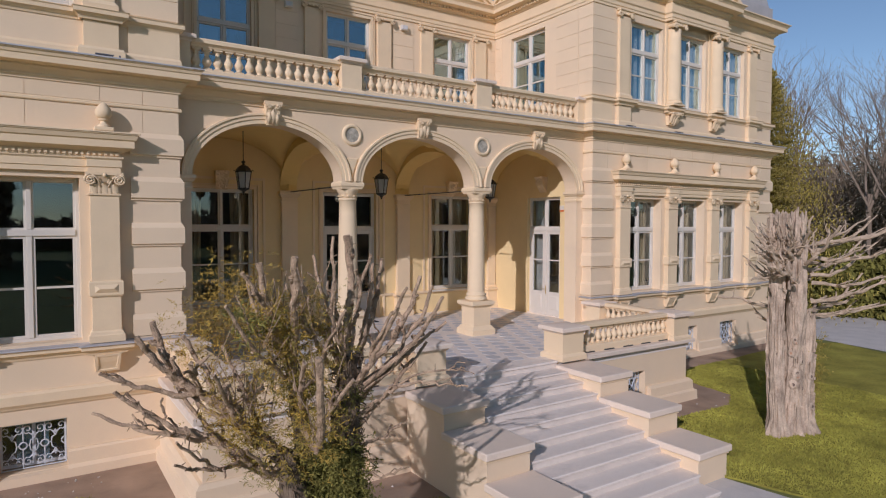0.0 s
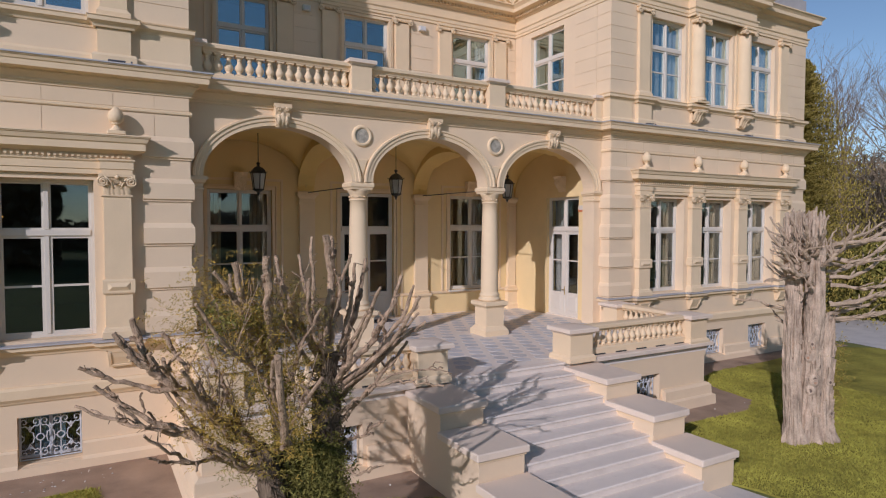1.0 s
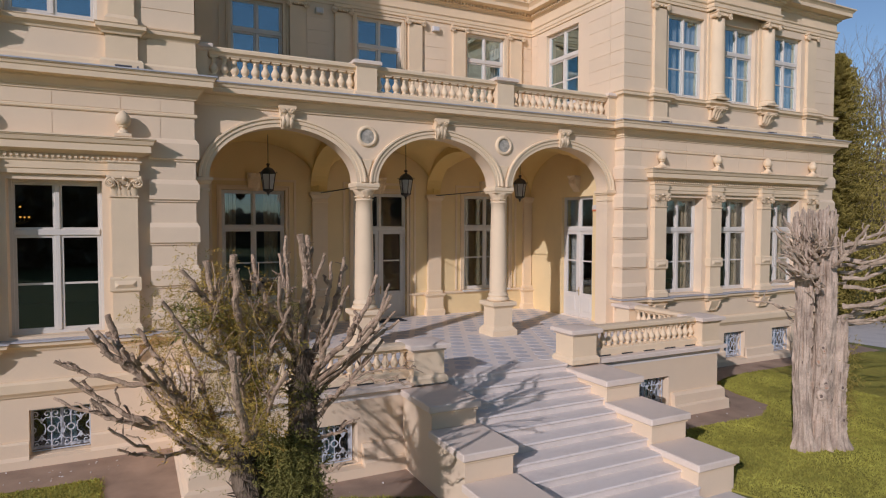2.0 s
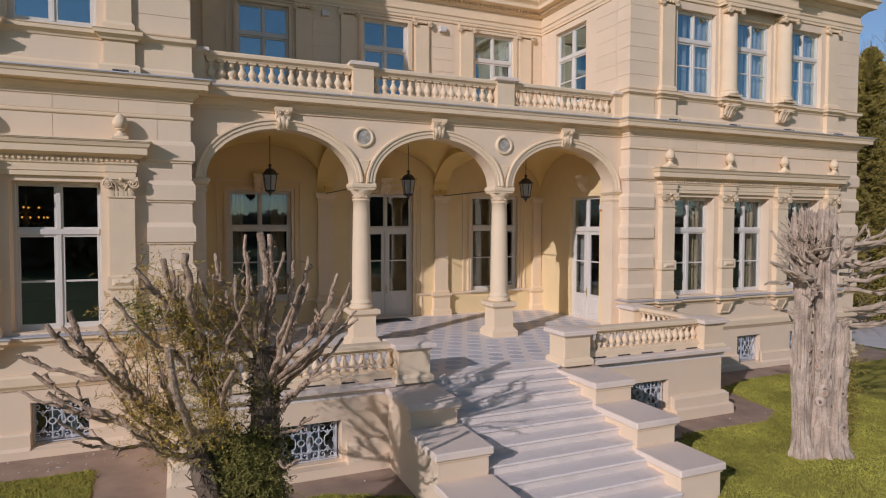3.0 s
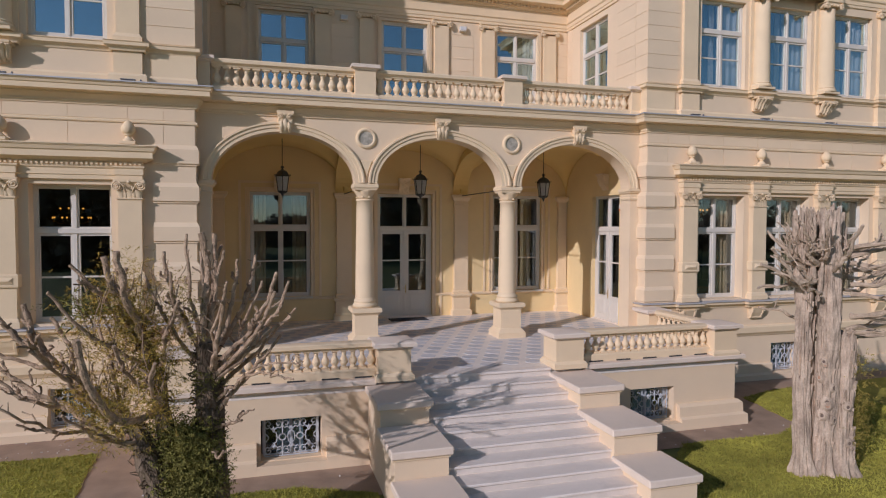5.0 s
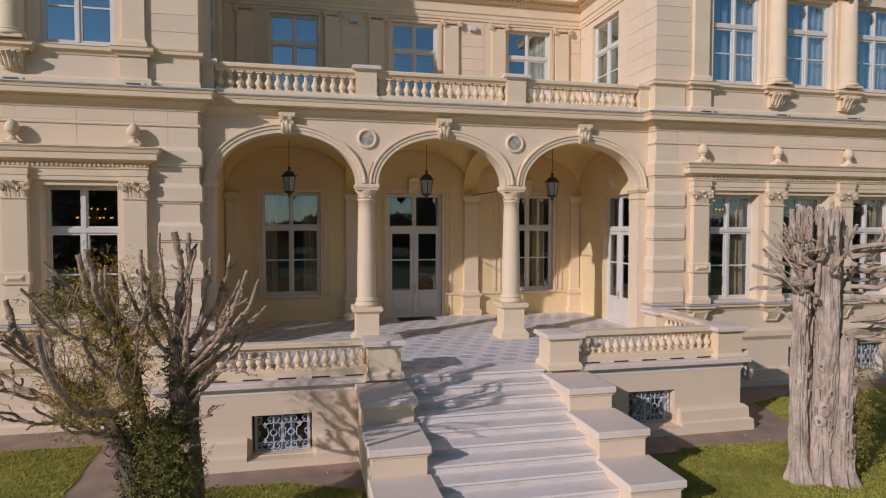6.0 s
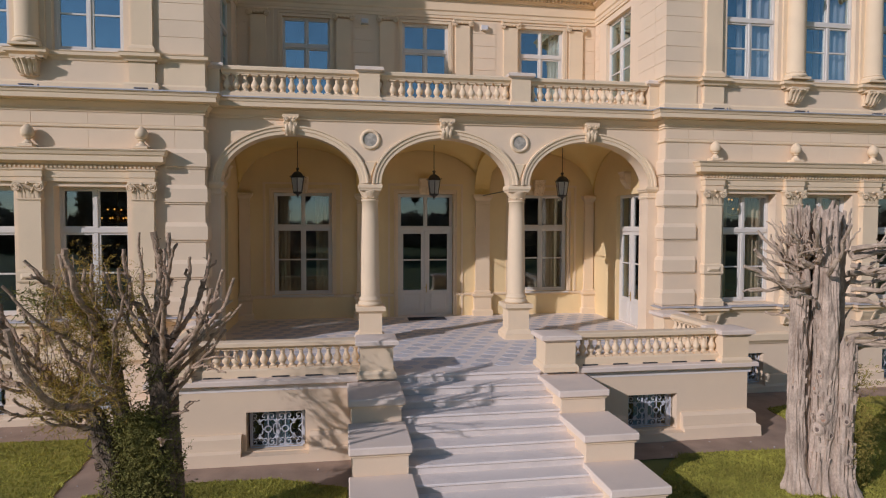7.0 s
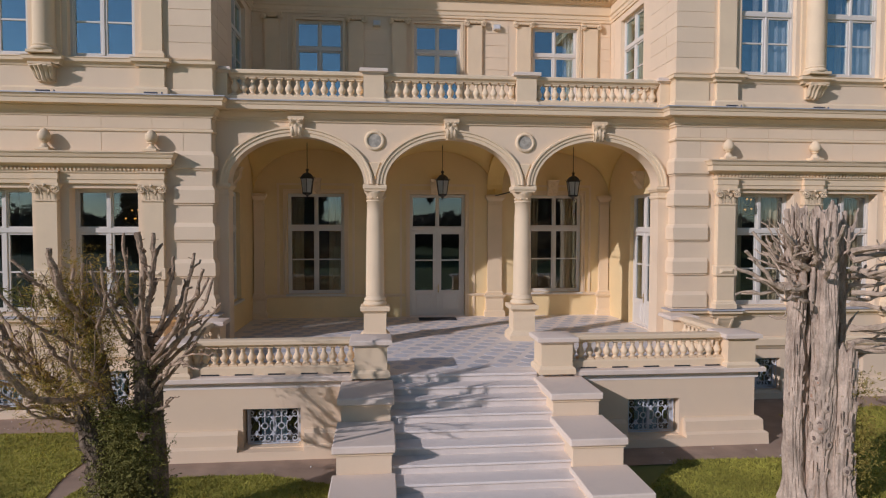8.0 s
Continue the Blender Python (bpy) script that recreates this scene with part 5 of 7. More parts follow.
for x in (-BAY / 2 - 0.02, BAY / 2 + 0.02):
    pedestal("balcony_pedestal", x, -0.1, 0.52, 0.44, 7.79, 8.69, "cream pedestal in the balcony balustrade", "balcony pedestals")
for x in (-5.78, 5.78):
    pedestal("balcony_pedestal", x, -0.1, 0.26, 0.40, 7.79, 8.64, "narrow cream pedestal where the balcony meets the wing", "balcony pedestals")
for xa, xb in ((-5.62, -2.25), (-1.73, 1.73), (2.25, 5.62)):
    balustrade("balcony_balustrade", (xa, -0.1), (xb, -0.1), 7.79, 7.965, BAL_B, 0.46, 8.61, 15, 0.3, "cream stone balustrade of the balcony", "balcony balustrades", bb, br_)

# ---- steep roofs of the wings ----
for s in (1, -1):
    bm = bmesh.new()
    rows = [(0.0, ROOF + 0.4), (-0.25, ROOF + 1.6), (-0.5, ROOF + 3.9), (-1.6, ROOF + 4.2)]
    xa, xb = sorted((s * (CORNER + 0.05), s * (WING_END - 0.05)))
    add_sweep(bm, [(xa, UPPER_Y + 0.1), (xb, UPPER_Y + 0.1), (xb, 11.9), (xa, 11.9)], rows, True)
    add_box(bm, xa + 1.5, xb - 1.5, 1.0, 10.4, ROOF + 4.0, ROOF + 4.21)
    structure("roof_wing", bm, M_zinc, "steep grey metal mansard roof of the wing", "roof")


# ---- curtains, rooms ----
def curtain(m, w, h, mat, seed, label):
    rnd = random.Random(seed)
    bm = bmesh.new()
    n = 26
    rows = []
    for j in range(5):
        t = j / 4
        rows.append([bm.verts.new((w * (i / n - 0.5) * (1 - 0.12 * math.sin(math.pi * t)), 0.03 * math.sin(i * 0.75 + 0.4 * t + seed) + 0.02 * math.sin(i * 1.7 + 2 * seed), h * t)) for i in range(n + 1)])
    for a, b in zip(rows, rows[1:]):
        for i in range(n):
            bm.faces.new((a[i], a[i + 1], b[i + 1], b[i]))
    ob = part("curtain", bm, mat, smooth=True)
    so = ob.modifiers.new("thick", "SOLIDIFY")
    so.thickness = 0.006
    ob.matrix_basis = m
    return tagged(ob, label, "curtain", "curtains behind the windows")


for s in (1, -1):
    for i, x in enumerate(WIN_X):
        if s > 0:
            curtain(pose(s * x + 0.42, UPPER_Y + 0.34, 8.62), 0.86, 2.66, M_sheer, i, "white curtain half drawn across the window")
            curtain(pose(s * x - 0.17, UPPER_Y + 0.36, 8.62), 0.16, 2.66, M_sheer, i + 5, "narrow gathered white curtain")
            # added sheet: its blue paints a sky reflection behind the glass
            tagged(part("blind", box(s * x - 0.85, s * x + 0.85, UPPER_Y + 0.46, UPPER_Y + 0.465, 8.6, 11.3), M_sky_sheet), "added blue sheet painting the sky's reflection behind the panes", "blind", "blue blinds behind the upper windows")
        for k in ((-1, 1) if s > 0 else ()):
            wide = 0.60 if k * s > 0 and s > 0 else 0.42
            curtain(pose(s * x + k * (0.74 - wide / 2), WING_Y + 0.58, 2.12), wide, 3.5, M_curtain, 10 + i + k, "beige curtain drawn to the side")
curtain(pose(4.55, BACK_Y + 0.34, 8.55), 0.42, 2.72, M_sheer, 30, "white curtain drawn to the side")
for x in (-4.6, -3.35, 3.4, 4.62):
    curtain(pose(x, BACK_Y + 0.55, 1.65), 0.46, 4.1, M_curtain, 31, "beige curtain drawn to the side")
for y in (0.85, 2.2):
    curtain(pose(CORNER + 0.5, y, 1.75, 0, 0, 90), 0.42, 4.0, M_sheer, 32, "white curtain drawn to the side")


def chandelier(m):
    ob = empty("chandelier", m, "brass chandelier with small warm lit bulbs", "chandelier", "chandeliers of the wing rooms")
    bm = bmesh.new()
    add_lathe(bm, [(0.02, 0.9), (0.03, 0.5), (0.09, 0.42), (0.04, 0.3), (0.12, 0.12), (0.05, 0.0), (0.015, -0.08)], 12)
    add_tube(bm, [(0, 0, 0.9), (0, 0, 2.6)], 0.012, 6)
    part("stem", bm, M_brass, ob, smooth=True)
    for k in range(8):
        a = 2 * math.pi * k / 8
        for r, z in ((0.55, 0.12), (0.33, 0.42)):
            if r < 0.4 and k % 2:
                continue
            bm = bmesh.new()
            add_tube(bm, [(0.05 * math.cos(a), 0.05 * math.sin(a), z), (r * 0.6 * math.cos(a), r * 0.6 * math.sin(a), z - 0.12), (r * math.cos(a), r * math.sin(a), z - 0.02), (r * math.cos(a), r * math.sin(a), z + 0.05)], 0.012, 6)
            arm = part("arm", bm, M_brass, ob)
            bm = bmesh.new()
            bmesh.ops.create_icosphere(bm, subdivisions=1, radius=0.034, matrix=pose(r * math.cos(a), r * math.sin(a), z + 0.09))
            part("bulb", bm, M_bulb, arm, "small warm lit bulb")
    return ob


ch = chandelier(pose(-10.45, 7.0, 4.68))
copy_thing(ch, pose(9.2, 1.7, 4.98))


def armchair(m):
    ob = empty("armchair", m, "terracotta upholstered armchair inside the wing room", "armchair")
    part("seat", box(-0.35, 0.35, -0.3, 0.35, 0.2, 0.45, 0.04), M_seat, ob)
    part("backrest", box(-0.35, 0.35, 0.3, 0.42, 0.3, 1.0, 0.04), M_seat, ob)
    for sx in (-1, 1):
        part("armrest", box(sx * 0.35, sx * 0.45, -0.3, 0.35, 0.2, 0.65, 0.03), M_seat, ob)
        for sy in (-0.25, 0.35):
            part("leg", box(sx * 0.38 - 0.025, sx * 0.38 + 0.025, sy - 0.025, sy + 0.025, 0, 0.2), M_wood_in, ob)
    return ob


M_seat = shade("terracotta_upholstery", (0.42, 0.17, 0.10), 0.9, var=0.1, scale=5, bump=0.1)
armchair(pose(8.5, 0.5, 2.1, 0, 0, 20))
plate = empty("side_table", pose(-0.35, 6.0, 1.6), "white side table with chairs in the hall", "table")
part("tabletop", box(-0.5, 0.5, -0.35, 0.35, 0.72, 0.76, 0.01), M_sheer, plate)
for sx in (-1, 1):
    for sy in (-1, 1):
        part("leg", box(sx * 0.45 - 0.02, sx * 0.45 + 0.02, sy * 0.3 - 0.02, sy * 0.3 + 0.02, 0, 0.72), M_sheer, plate)


# ---- lanterns ----
def lantern():
    ob = empty("lantern", None, "dark iron six-sided lantern hanging on a rod", "lantern", "hanging lanterns of the porch")
    bm = bmesh.new()
    add_tube(bm, [(0, 0, 0.0), (0, 0, 0.82)], 0.011, 6)
    part("rod", bm, M_iron, ob)
    bm = bmesh.new()
    add_lathe(bm, [(0.02, 0.07), (0.05, 0.05), (0.05, 0.02), (0.025, 0.0), (0.04, -0.04), (0.11, -0.07), (0.17, -0.13), (0.205, -0.2), (0.215, -0.22), (0.2, -0.225)], 6)
    part("roof", bm, M_iron, ob)
    cage = bmesh.new()
    for k in range(6):
        a = 2 * math.pi * (k + 0.5) / 6
        c, s_ = math.cos(a), math.sin(a)
        add_tube(cage, [(0.195 * c, 0.195 * s_, -0.22), (0.135 * c, 0.135 * s_, -0.62)], 0.012, 4)
        add_tube(cage, [(0.2 * c, 0.2 * s_, -0.2), (0.23 * c, 0.23 * s_, -0.17), (0.25 * c, 0.25 * s_, -0.2)], 0.008, 4)
    add_lathe(cage, [(0.15, -0.62), (0.155, -0.64), (0.10, -0.68), (0.05, -0.70), (0.03, -0.74), (0.012, -0.80)], 6)
    part("cage", cage, M_iron, ob)
    for k in range(6):
        bm = bmesh.new()
        q = []
        for a, r, z in ((k + 0.5, 0.188, -0.225), (k + 1.5, 0.188, -0.225), (k + 1.5, 0.128, -0.62), (k + 0.5, 0.128, -0.62)):
            q.append(bm.verts.new((r * math.cos(2 * math.pi * a / 6), r * math.sin(2 * math.pi * a / 6), z)))
        f = bm.faces.new(q)
        bmesh.ops.solidify(bm, geom=[f], thickness=0.003)
        part("pane", bm, M_lantern_glass, ob, "clear glass pane")
    bm = bmesh.new()
    add_lathe(bm, [(0.03, -0.62), (0.035, -0.5), (0.03, -0.38), (0.015, -0.34)], 10)
    part("lamp", bm, M_sheer, ob, "pale unlit lamp", smooth=True)
    return ob


lan = lantern()
lan.matrix_basis = pose(-BAY, 1.95, 6.24)
copy_thing(lan, pose(0.0, 1.95, 6.22))
copy_thing(lan, pose(BAY + 0.03, 1.95, 6.22))


# ---- iron grilles in the basement windows ----
def grille(w, h):
    ob = empty("window_grille", None, "pale painted wrought-iron scroll grille in a basement window", "grille", "basement window grilles")

    def bar(pts, r=0.011, name="bar"):
        bm = bmesh.new()
        add_tube(bm, pts, r, 5)
        return part(name, bm, M_grille, ob)

    for sz in (-1, 1):
        bar([(-w / 2, 0, sz * h / 2), (w / 2, 0, sz * h / 2)], 0.013, "frame_bar")
    for sx in (-1, 1):
        bar([(sx * w / 2, 0, -h / 2), (sx * w / 2, 0, h / 2)], 0.013, "frame_bar")
    pitch = w / 3
    scroll = bmesh.new()
    pts = [(0.0, 0, h * 0.14), (0.03, 0, h * 0.22), (0.075, 0, h * 0.28)]
    for i in range(15):
        a = -1.2 + i * 0.5
        r = 0.085 * (1 - i / 17)
        pts.append((0.095 + r * math.cos(a) * 0.9, 0, h * 0.36 + r * math.sin(a)))
    add_tube(scroll, pts, 0.011, 5)
    me = bpy.data.meshes.new("scroll")
    scroll.to_mesh(me)
    scroll.free()
    me.materials.append(M_grille)
    fleur = bmesh.new()
    for a in (-0.9, 0.0, 0.9):
        add_tube(fleur, [(0, 0, 0), (0.035 * math.sin(a), -0.004, 0.045 * math.cos(a)), (0.055 * math.sin(a), -0.004, 0.075 * math.cos(a))], [0.012, 0.020, 0.006], 5)
    fme = bpy.data.meshes.new("fleur")
    fleur.to_mesh(fme)
    fleur.free()
    fme.materials.append(M_grille)
    for k in (-1, 0, 1):
        cx = k * pitch
        for sx in (-1, 1):
            for sz in (-1, 1):
                child("scroll", me, ob, m=Matrix.Translation((cx, 0, 0)) @ Matrix.Diagonal((sx, 1, sz, 1)))
        for sz in (-1, 1):
            child("fleur", fme, ob, m=Matrix.Translation((cx, 0, sz * h * 0.20)) @ Matrix.Diagonal((1, 1, sz, 1)))
    for k in (-0.5, 0.5):
        cx = k * pitch
        ring = [(cx + 0.062 * math.cos(t * math.pi / 8), 0, 0.062 * math.sin(t * math.pi / 8)) for t in range(17)]
        bar(ring, 0.013, "ring")
        for sz in (-1, 1):
            bar([(cx, 0, sz * 0.062), (cx, 0, sz * h / 2)])
        for sx in (-1, 1):
            bar([(cx + sx * 0.062, 0, 0), (cx + sx * 0.1, 0, 0.0), (cx + sx * 0.115, 0, 0.09), (cx + sx * 0.15, 0, 0.11)])
            bar([(cx + sx * 0.1, 0, 0.0), (cx + sx * 0.115, 0, -0.09), (cx + sx * 0.15, 0, -0.11)])
    for sx in (-1, 1):
        bar([(sx * (w / 2), 0, 0.1), (sx * (w / 2 - 0.07), 0, 0.02), (sx * (w / 2 - 0.07), 0, -0.02), (sx * (w / 2), 0, -0.1)])
    return ob


# Mottled pale blue paints in the reflections of the basement panes.
M_pane_in = shade("painted_pane_reflection", (0.26, 0.42, 0.52), 0.6, var=0.45, scale=3.0, fine=9, bump=0.05)
gr = grille(1.0, 0.72)
tall = grille(1.0, 0.83)
used = set()
spots = [(s * x, WING_Y + 0.16, 0.64, tall) for s in (1, -1) for x in WIN_X] + [(s * 4.01, -3.78 + 0.16, 0.58, gr) for s in (1, -1)]
for x, y, z, kind in spots:
    if kind in used:
        copy_thing(kind, pose(x, y, z))
    else:
        kind.matrix_basis = pose(x, y, z)
        used.add(kind)
    count["window"] += 1
    wn_ = empty("window_" + str(count["window"]), pose(x, y + 0.12, z), "small basement window behind an iron grille", "window", kind="structure")
    fr = bmesh.new()
    for q in ((-0.54, -0.48, -0.42, 0.42), (0.48, 0.54, -0.42, 0.42), (-0.48, 0.48, 0.36, 0.42), (-0.48, 0.48, -0.42, -0.36), (-0.03, 0.03, -0.36, 0.36)):
        add_box(fr, q[0], q[1], 0, 0.05, q[2], q[3])
    part("window_frame", fr, M_grille, wn_)
    part("pane", box(-0.5, 0.5, 0.02, 0.026, -0.38, 0.38), M_glass, wn_, "clear glass pane")
    part("backing", box(-0.27, 0.24, 0.10, 0.11, -0.4, 0.4), M_pane_in, wn_, "pale blue sheet standing in for the pane's reflection")
    # dark sheet added to paint the gloom behind the basement pane
    structure("basement_void", box(x - 0.58, x + 0.58, y + 0.5, y + 0.56, z - 0.5, z + 0.5), M_room, "dark sheet standing in for the unlit basement behind the window", "wall")


# ---- small fittings ----
M_lamp = shade("grey_lamp_metal", (0.14, 0.14, 0.15), 0.5, metal=0.4, var=0.1, bump=0.05)


def floodlight(m):
    ob = empty("floodlight", m, "flat dark floodlight bar lying on the cornice", "floodlight", "floodlights on the cornice")
    part("housing", box(-0.15, 0.15, -0.04, 0.04, 0.02, 0.045, 0.006), M_lamp, ob)
    for k in (-0.11, 0.11):
        part("bracket", box(k - 0.012, k + 0.012, -0.02, 0.02, 0, 0.025), M_zinc, ob)
    part("junction_box", box(0.24, 0.27, -0.02, 0.02, 0, 0.05, 0.006), M_lamp, ob)


for s in (1, -1):
    for px in PIL_X:
        floodlight(pose(s * px + 0.03, UPPER_Y - 0.30, 7.80))
for x in (-1.95, 2.02):
    ob = empty("wall_lamp", pose(x, BACK_Y, 11.15), "small white box lamp on the balcony wall", "wall lamp", "white wall lamps")
    part("housing", box(-0.12, 0.12, -0.14, 0.0, 0, 0.17, 0.012), M_white, ob)
    part("lens", box(-0.09, 0.09, -0.148, -0.138, 0.03, 0.14), M_sheer, ob)
ob = part("doormat", box(-0.6, 0.62, 3.28, 3.86, TERRACE, TERRACE + 0.02, 0.006), M_mat)
tagged(ob, "dark coir doormat before the glazed door", "doormat")
ob = empty("plaque", pose(CORNER - 0.005, 0.66, 5.12), "small white and orange plaque on the porch wall", "plaque")
part("plate", box(-0.012, 0.0, -0.1, 0.1, 0.0, 0.2, 0.003), M_white, ob)
part("band", box(-0.014, -0.012, -0.1, 0.1, 0.0, 0.06), M_orange, ob)

# ---- trees ----
def limb_points(a, b, bend, rnd, n=9, wob=0.05):
    a, b = Vector(a), Vector(b)
    d = b - a
    side = Vector((rnd.uniform(-1, 1), rnd.uniform(-1, 1), 0))
    pts = []
    for i in range(n + 1):
        t = i / n
        p = a + d * t + Vector((0, 0, -1)) * bend * math.sin(math.pi * t) + side * wob * math.sin(2.2 * math.pi * t)
        p += Vector((rnd.uniform(-1, 1), rnd.uniform(-1, 1), rnd.uniform(-1, 1))) * wob * 0.22 * (1 if 0 < i < n else 0)
        pts.append(p)
    return pts


def rough_tube(bm, pts, r0, r1, rnd, seg=9, power=1.0, lump=0.13):
    n = len(pts) - 1
    radii = [(r0 + (r1 - r0) * (i / n) ** power) * (1 + rnd.uniform(-lump, lump)) for i in range(n + 1)]
    k = len(bm.verts)
    if r0 > 0.03:
        fine, fr = [], []
        m = 3
        for i in range(n):
            for j in range(m):
                t = j / m
                fine.append(pts[i].lerp(pts[i + 1], t))
                fr.append((radii[i] * (1 - t) + radii[i + 1] * t) * (1 + rnd.uniform(-0.05, 0.05)))
        pts, radii = fine + [pts[-1]], fr + [radii[-1]]
    add_tube(bm, pts, radii, seg)
    bm.verts.ensure_lookup_table()
    for v in bm.verts[k:]:
        v.co += noise.noise_vector(v.co * 8) * r0 * 0.20 + noise.noise_vector(v.co * 24) * r0 * 0.16


def crooked(pts, amount, rnd):
    """Gives a limb the kinks and elbows of old wood; both ends stay."""
    off, n = rnd.uniform(0, 50), len(pts) - 1
    out = []
    for i, p in enumerate(pts):
        k = math.sin(math.pi * i / n) ** 0.6 if 0 < i < n else 0
        out.append(p + (noise.noise_vector(Vector((off, off * 0.7, i * 0.42))) * 1.2 + noise.noise_vector(Vector((i * 1.1, off, 4))) * 0.5) * amount * k)
    return out


def sprays(centers, count, size, seed, spread, wide=1.0):
    """Feathery conifer sprays as small bent blades in one mesh."""
    rnd = random.Random(seed)
    verts, faces = [], []
    for _ in range(count):
        c = Vector(rnd.choice(centers)) + Vector((rnd.gauss(0, 1), rnd.gauss(0, 1), rnd.gauss(0, 1))) * spread
        ax = Vector((rnd.gauss(0, 1), rnd.gauss(0, 1), rnd.gauss(0.1, 0.6))).normalized()
        L = size * rnd.uniform(0.6, 1.5)
        for j in range(9):
            p = c + ax * L * rnd.random()
            w = (ax * 0.7 + Vector((rnd.gauss(0, 1), rnd.gauss(0, 1), rnd.gauss(-0.1, 0.8))) * 0.6).normalized() * L * rnd.uniform(0.2, 0.5)
            side = w.cross(Vector((rnd.gauss(0, 1), rnd.gauss(0, 1), rnd.gauss(0, 1)))).normalized() * L * rnd.uniform(0.022, 0.05) * wide
            k = len(verts)
            verts += [tuple(p), tuple(p + w * 0.55 + side), tuple(p + w), tuple(p + w * 0.5 - side)]
            faces.append((k, k + 1, k + 2, k + 3))
    me = bpy.data.meshes.new("spray")
    me.from_pydata(verts, [], faces)
    return me


def leaf_part(name, me, mat, parent, label):
    me.materials.append(mat)
    return child(name, me, parent, label)


rnd = random.Random(11)
lt = empty("pollarded_yew_tree", pose(0, 0, 0), "heavily pruned grey-barked tree with green growth at its foot", "tree")
stem_r = [Vector(p) for p in ((-5.22, -7.0, -0.1), (-5.24, -7.0, 0.6), (-5.23, -7.0, 1.3), (-5.26, -7.0, 2.0), (-5.25, -7.02, 2.6), (-5.27, -7.05, 3.1))]
stem_l = [Vector(p) for p in ((-5.78, -7.08, -0.1), (-5.80, -7.08, 0.6), (-5.90, -7.1, 1.2), (-6.02, -7.12, 1.7), (-6.12, -7.14, 2.1))]
stem_m = [Vector(p) for p in ((-5.66, -6.95, 0.2), (-5.72, -6.95, 1.2), (-5.80, -6.98, 2.0), (-5.92, -7.04, 2.8), (-6.08, -7.14, 3.4))]
bm = bmesh.new()
rough_tube(bm, stem_r, 0.215, 0.12, rnd, 14, lump=0.1)
rough_tube(bm, [p + Vector((0.13, 0.1, -0.02)) for p in stem_r[:5]], 0.13, 0.07, rnd, 10)
rough_tube(bm, [p + Vector((-0.1, 0.12, 0)) for p in stem_r[:5]], 0.12, 0.06, rnd, 10)
rough_tube(bm, stem_l, 0.20, 0.11, rnd, 14, lump=0.1)
rough_tube(bm, stem_m, 0.16, 0.075, rnd, 12, lump=0.1)
part("trunk", bm, M_shag, lt, "dark shaggy trunk")
bm = bmesh.new()
for _ in range(520):
    path, r = rnd.choice(((stem_r, 0.2), (stem_r, 0.2), (stem_l, 0.17), (stem_m, 0.13)))
    i, t, a = rnd.randint(0, len(path) - 2), rnd.random(), rnd.uniform(0, 6.283)
    d = Vector((math.cos(a), math.sin(a), 0))
    c = path[i].lerp(path[i + 1], t) + d * r * (1 - 0.3 * i / len(path))
    if c.z > 0.2:
        add_tube(bm, [c - d * 0.03, c + d * rnd.uniform(0.01, 0.05) + Vector((0, 0, rnd.uniform(-0.05, 0.03))), c + d * rnd.uniform(0.03, 0.11) + Vector((0, 0, rnd.uniform(-0.12, 0.06)))], [0.016, 0.011, 0.004], 4)
tagged(part("stub", bm, M_shag, lt, "short dead stubs on the trunk"), kind="stuff")
twig_spots = []


def spur(bm, p, d, here, ln, bend=0.03):
    """A short side branch with a blunt sawn end."""
    rr = min(here * rnd.uniform(0.5, 0.85), 0.045)
    rough_tube(bm, crooked(limb_points(p - d * here * 0.5, p + d * ln, bend, rnd, 6, 0.03), 0.03, rnd), rr, rr * 0.78, rnd, 7)


def limb(base, tip, r0, r1, sag=0.1, spurs=2, mid=None):
    """One pruned limb from its fork to its sawn tip, with spurs and fine twigs; mid bends it through a point."""
    bm = bmesh.new()
    a, b = Vector(base), Vector(tip)
    n = 14
    r0, r1 = r0 * 0.52, r1 * 0.60
    if mid is None:
        pts = limb_points(a, b, sag, rnd, n, 0.05)
    else:
        m = Vector(mid) * 2 - (a + b) / 2
        pts = [a * (1 - t) ** 2 + m * 2 * t * (1 - t) + b * t * t for t in (i / n for i in range(n + 1))]
    pts = crooked(pts, 0.04, rnd)
    rough_tube(bm, pts, r0, r1, rnd, 10, lump=0.08)
    for _ in range(spurs + 1):
        i = rnd.randint(5, 11)
        d = (pts[i] - pts[i - 2]).normalized()
        w = (d * 0.9 + Vector((rnd.uniform(-1, 1), rnd.uniform(-1, 1), rnd.uniform(-0.2, 0.7))) * 0.75).normalized()
        spur(bm, pts[i], w, r0 + (r1 - r0) * i / n, rnd.uniform(0.08, 0.28), -0.02)
    for _ in range(int((b - a).length * 3)):
        i = rnd.randint(4, 13)
        w = Vector((rnd.gauss(0, 1), rnd.gauss(0, 1), rnd.gauss(0.3, 0.8))).normalized()
        add_tube(bm, [pts[i], pts[i] + w * rnd.uniform(0.05, 0.14)], [0.008, 0.004], 4)
    twig_spots.extend(pts[2:9])
    part("limb", bm, M_bark2, lt)
    return pts


# crown of the upright stem
limb((-5.30, -7.05, 2.9), (-5.48, -7.13, 4.57), 0.06, 0.032, 0.0, 1, (-5.44, -7.1, 3.7))
limb((-5.27, -7.05, 2.9), (-5.28, -7.11, 4.58), 0.10, 0.066, 0.0, 1)
limb((-5.22, -7.0, 2.9), (-5.14, -6.89, 4.57), 0.085, 0.05, 0.0, 2)
limb((-5.28, -6.9, 2.9), (-5.38, -6.25, 4.31), 0.07, 0.035, 0.1)
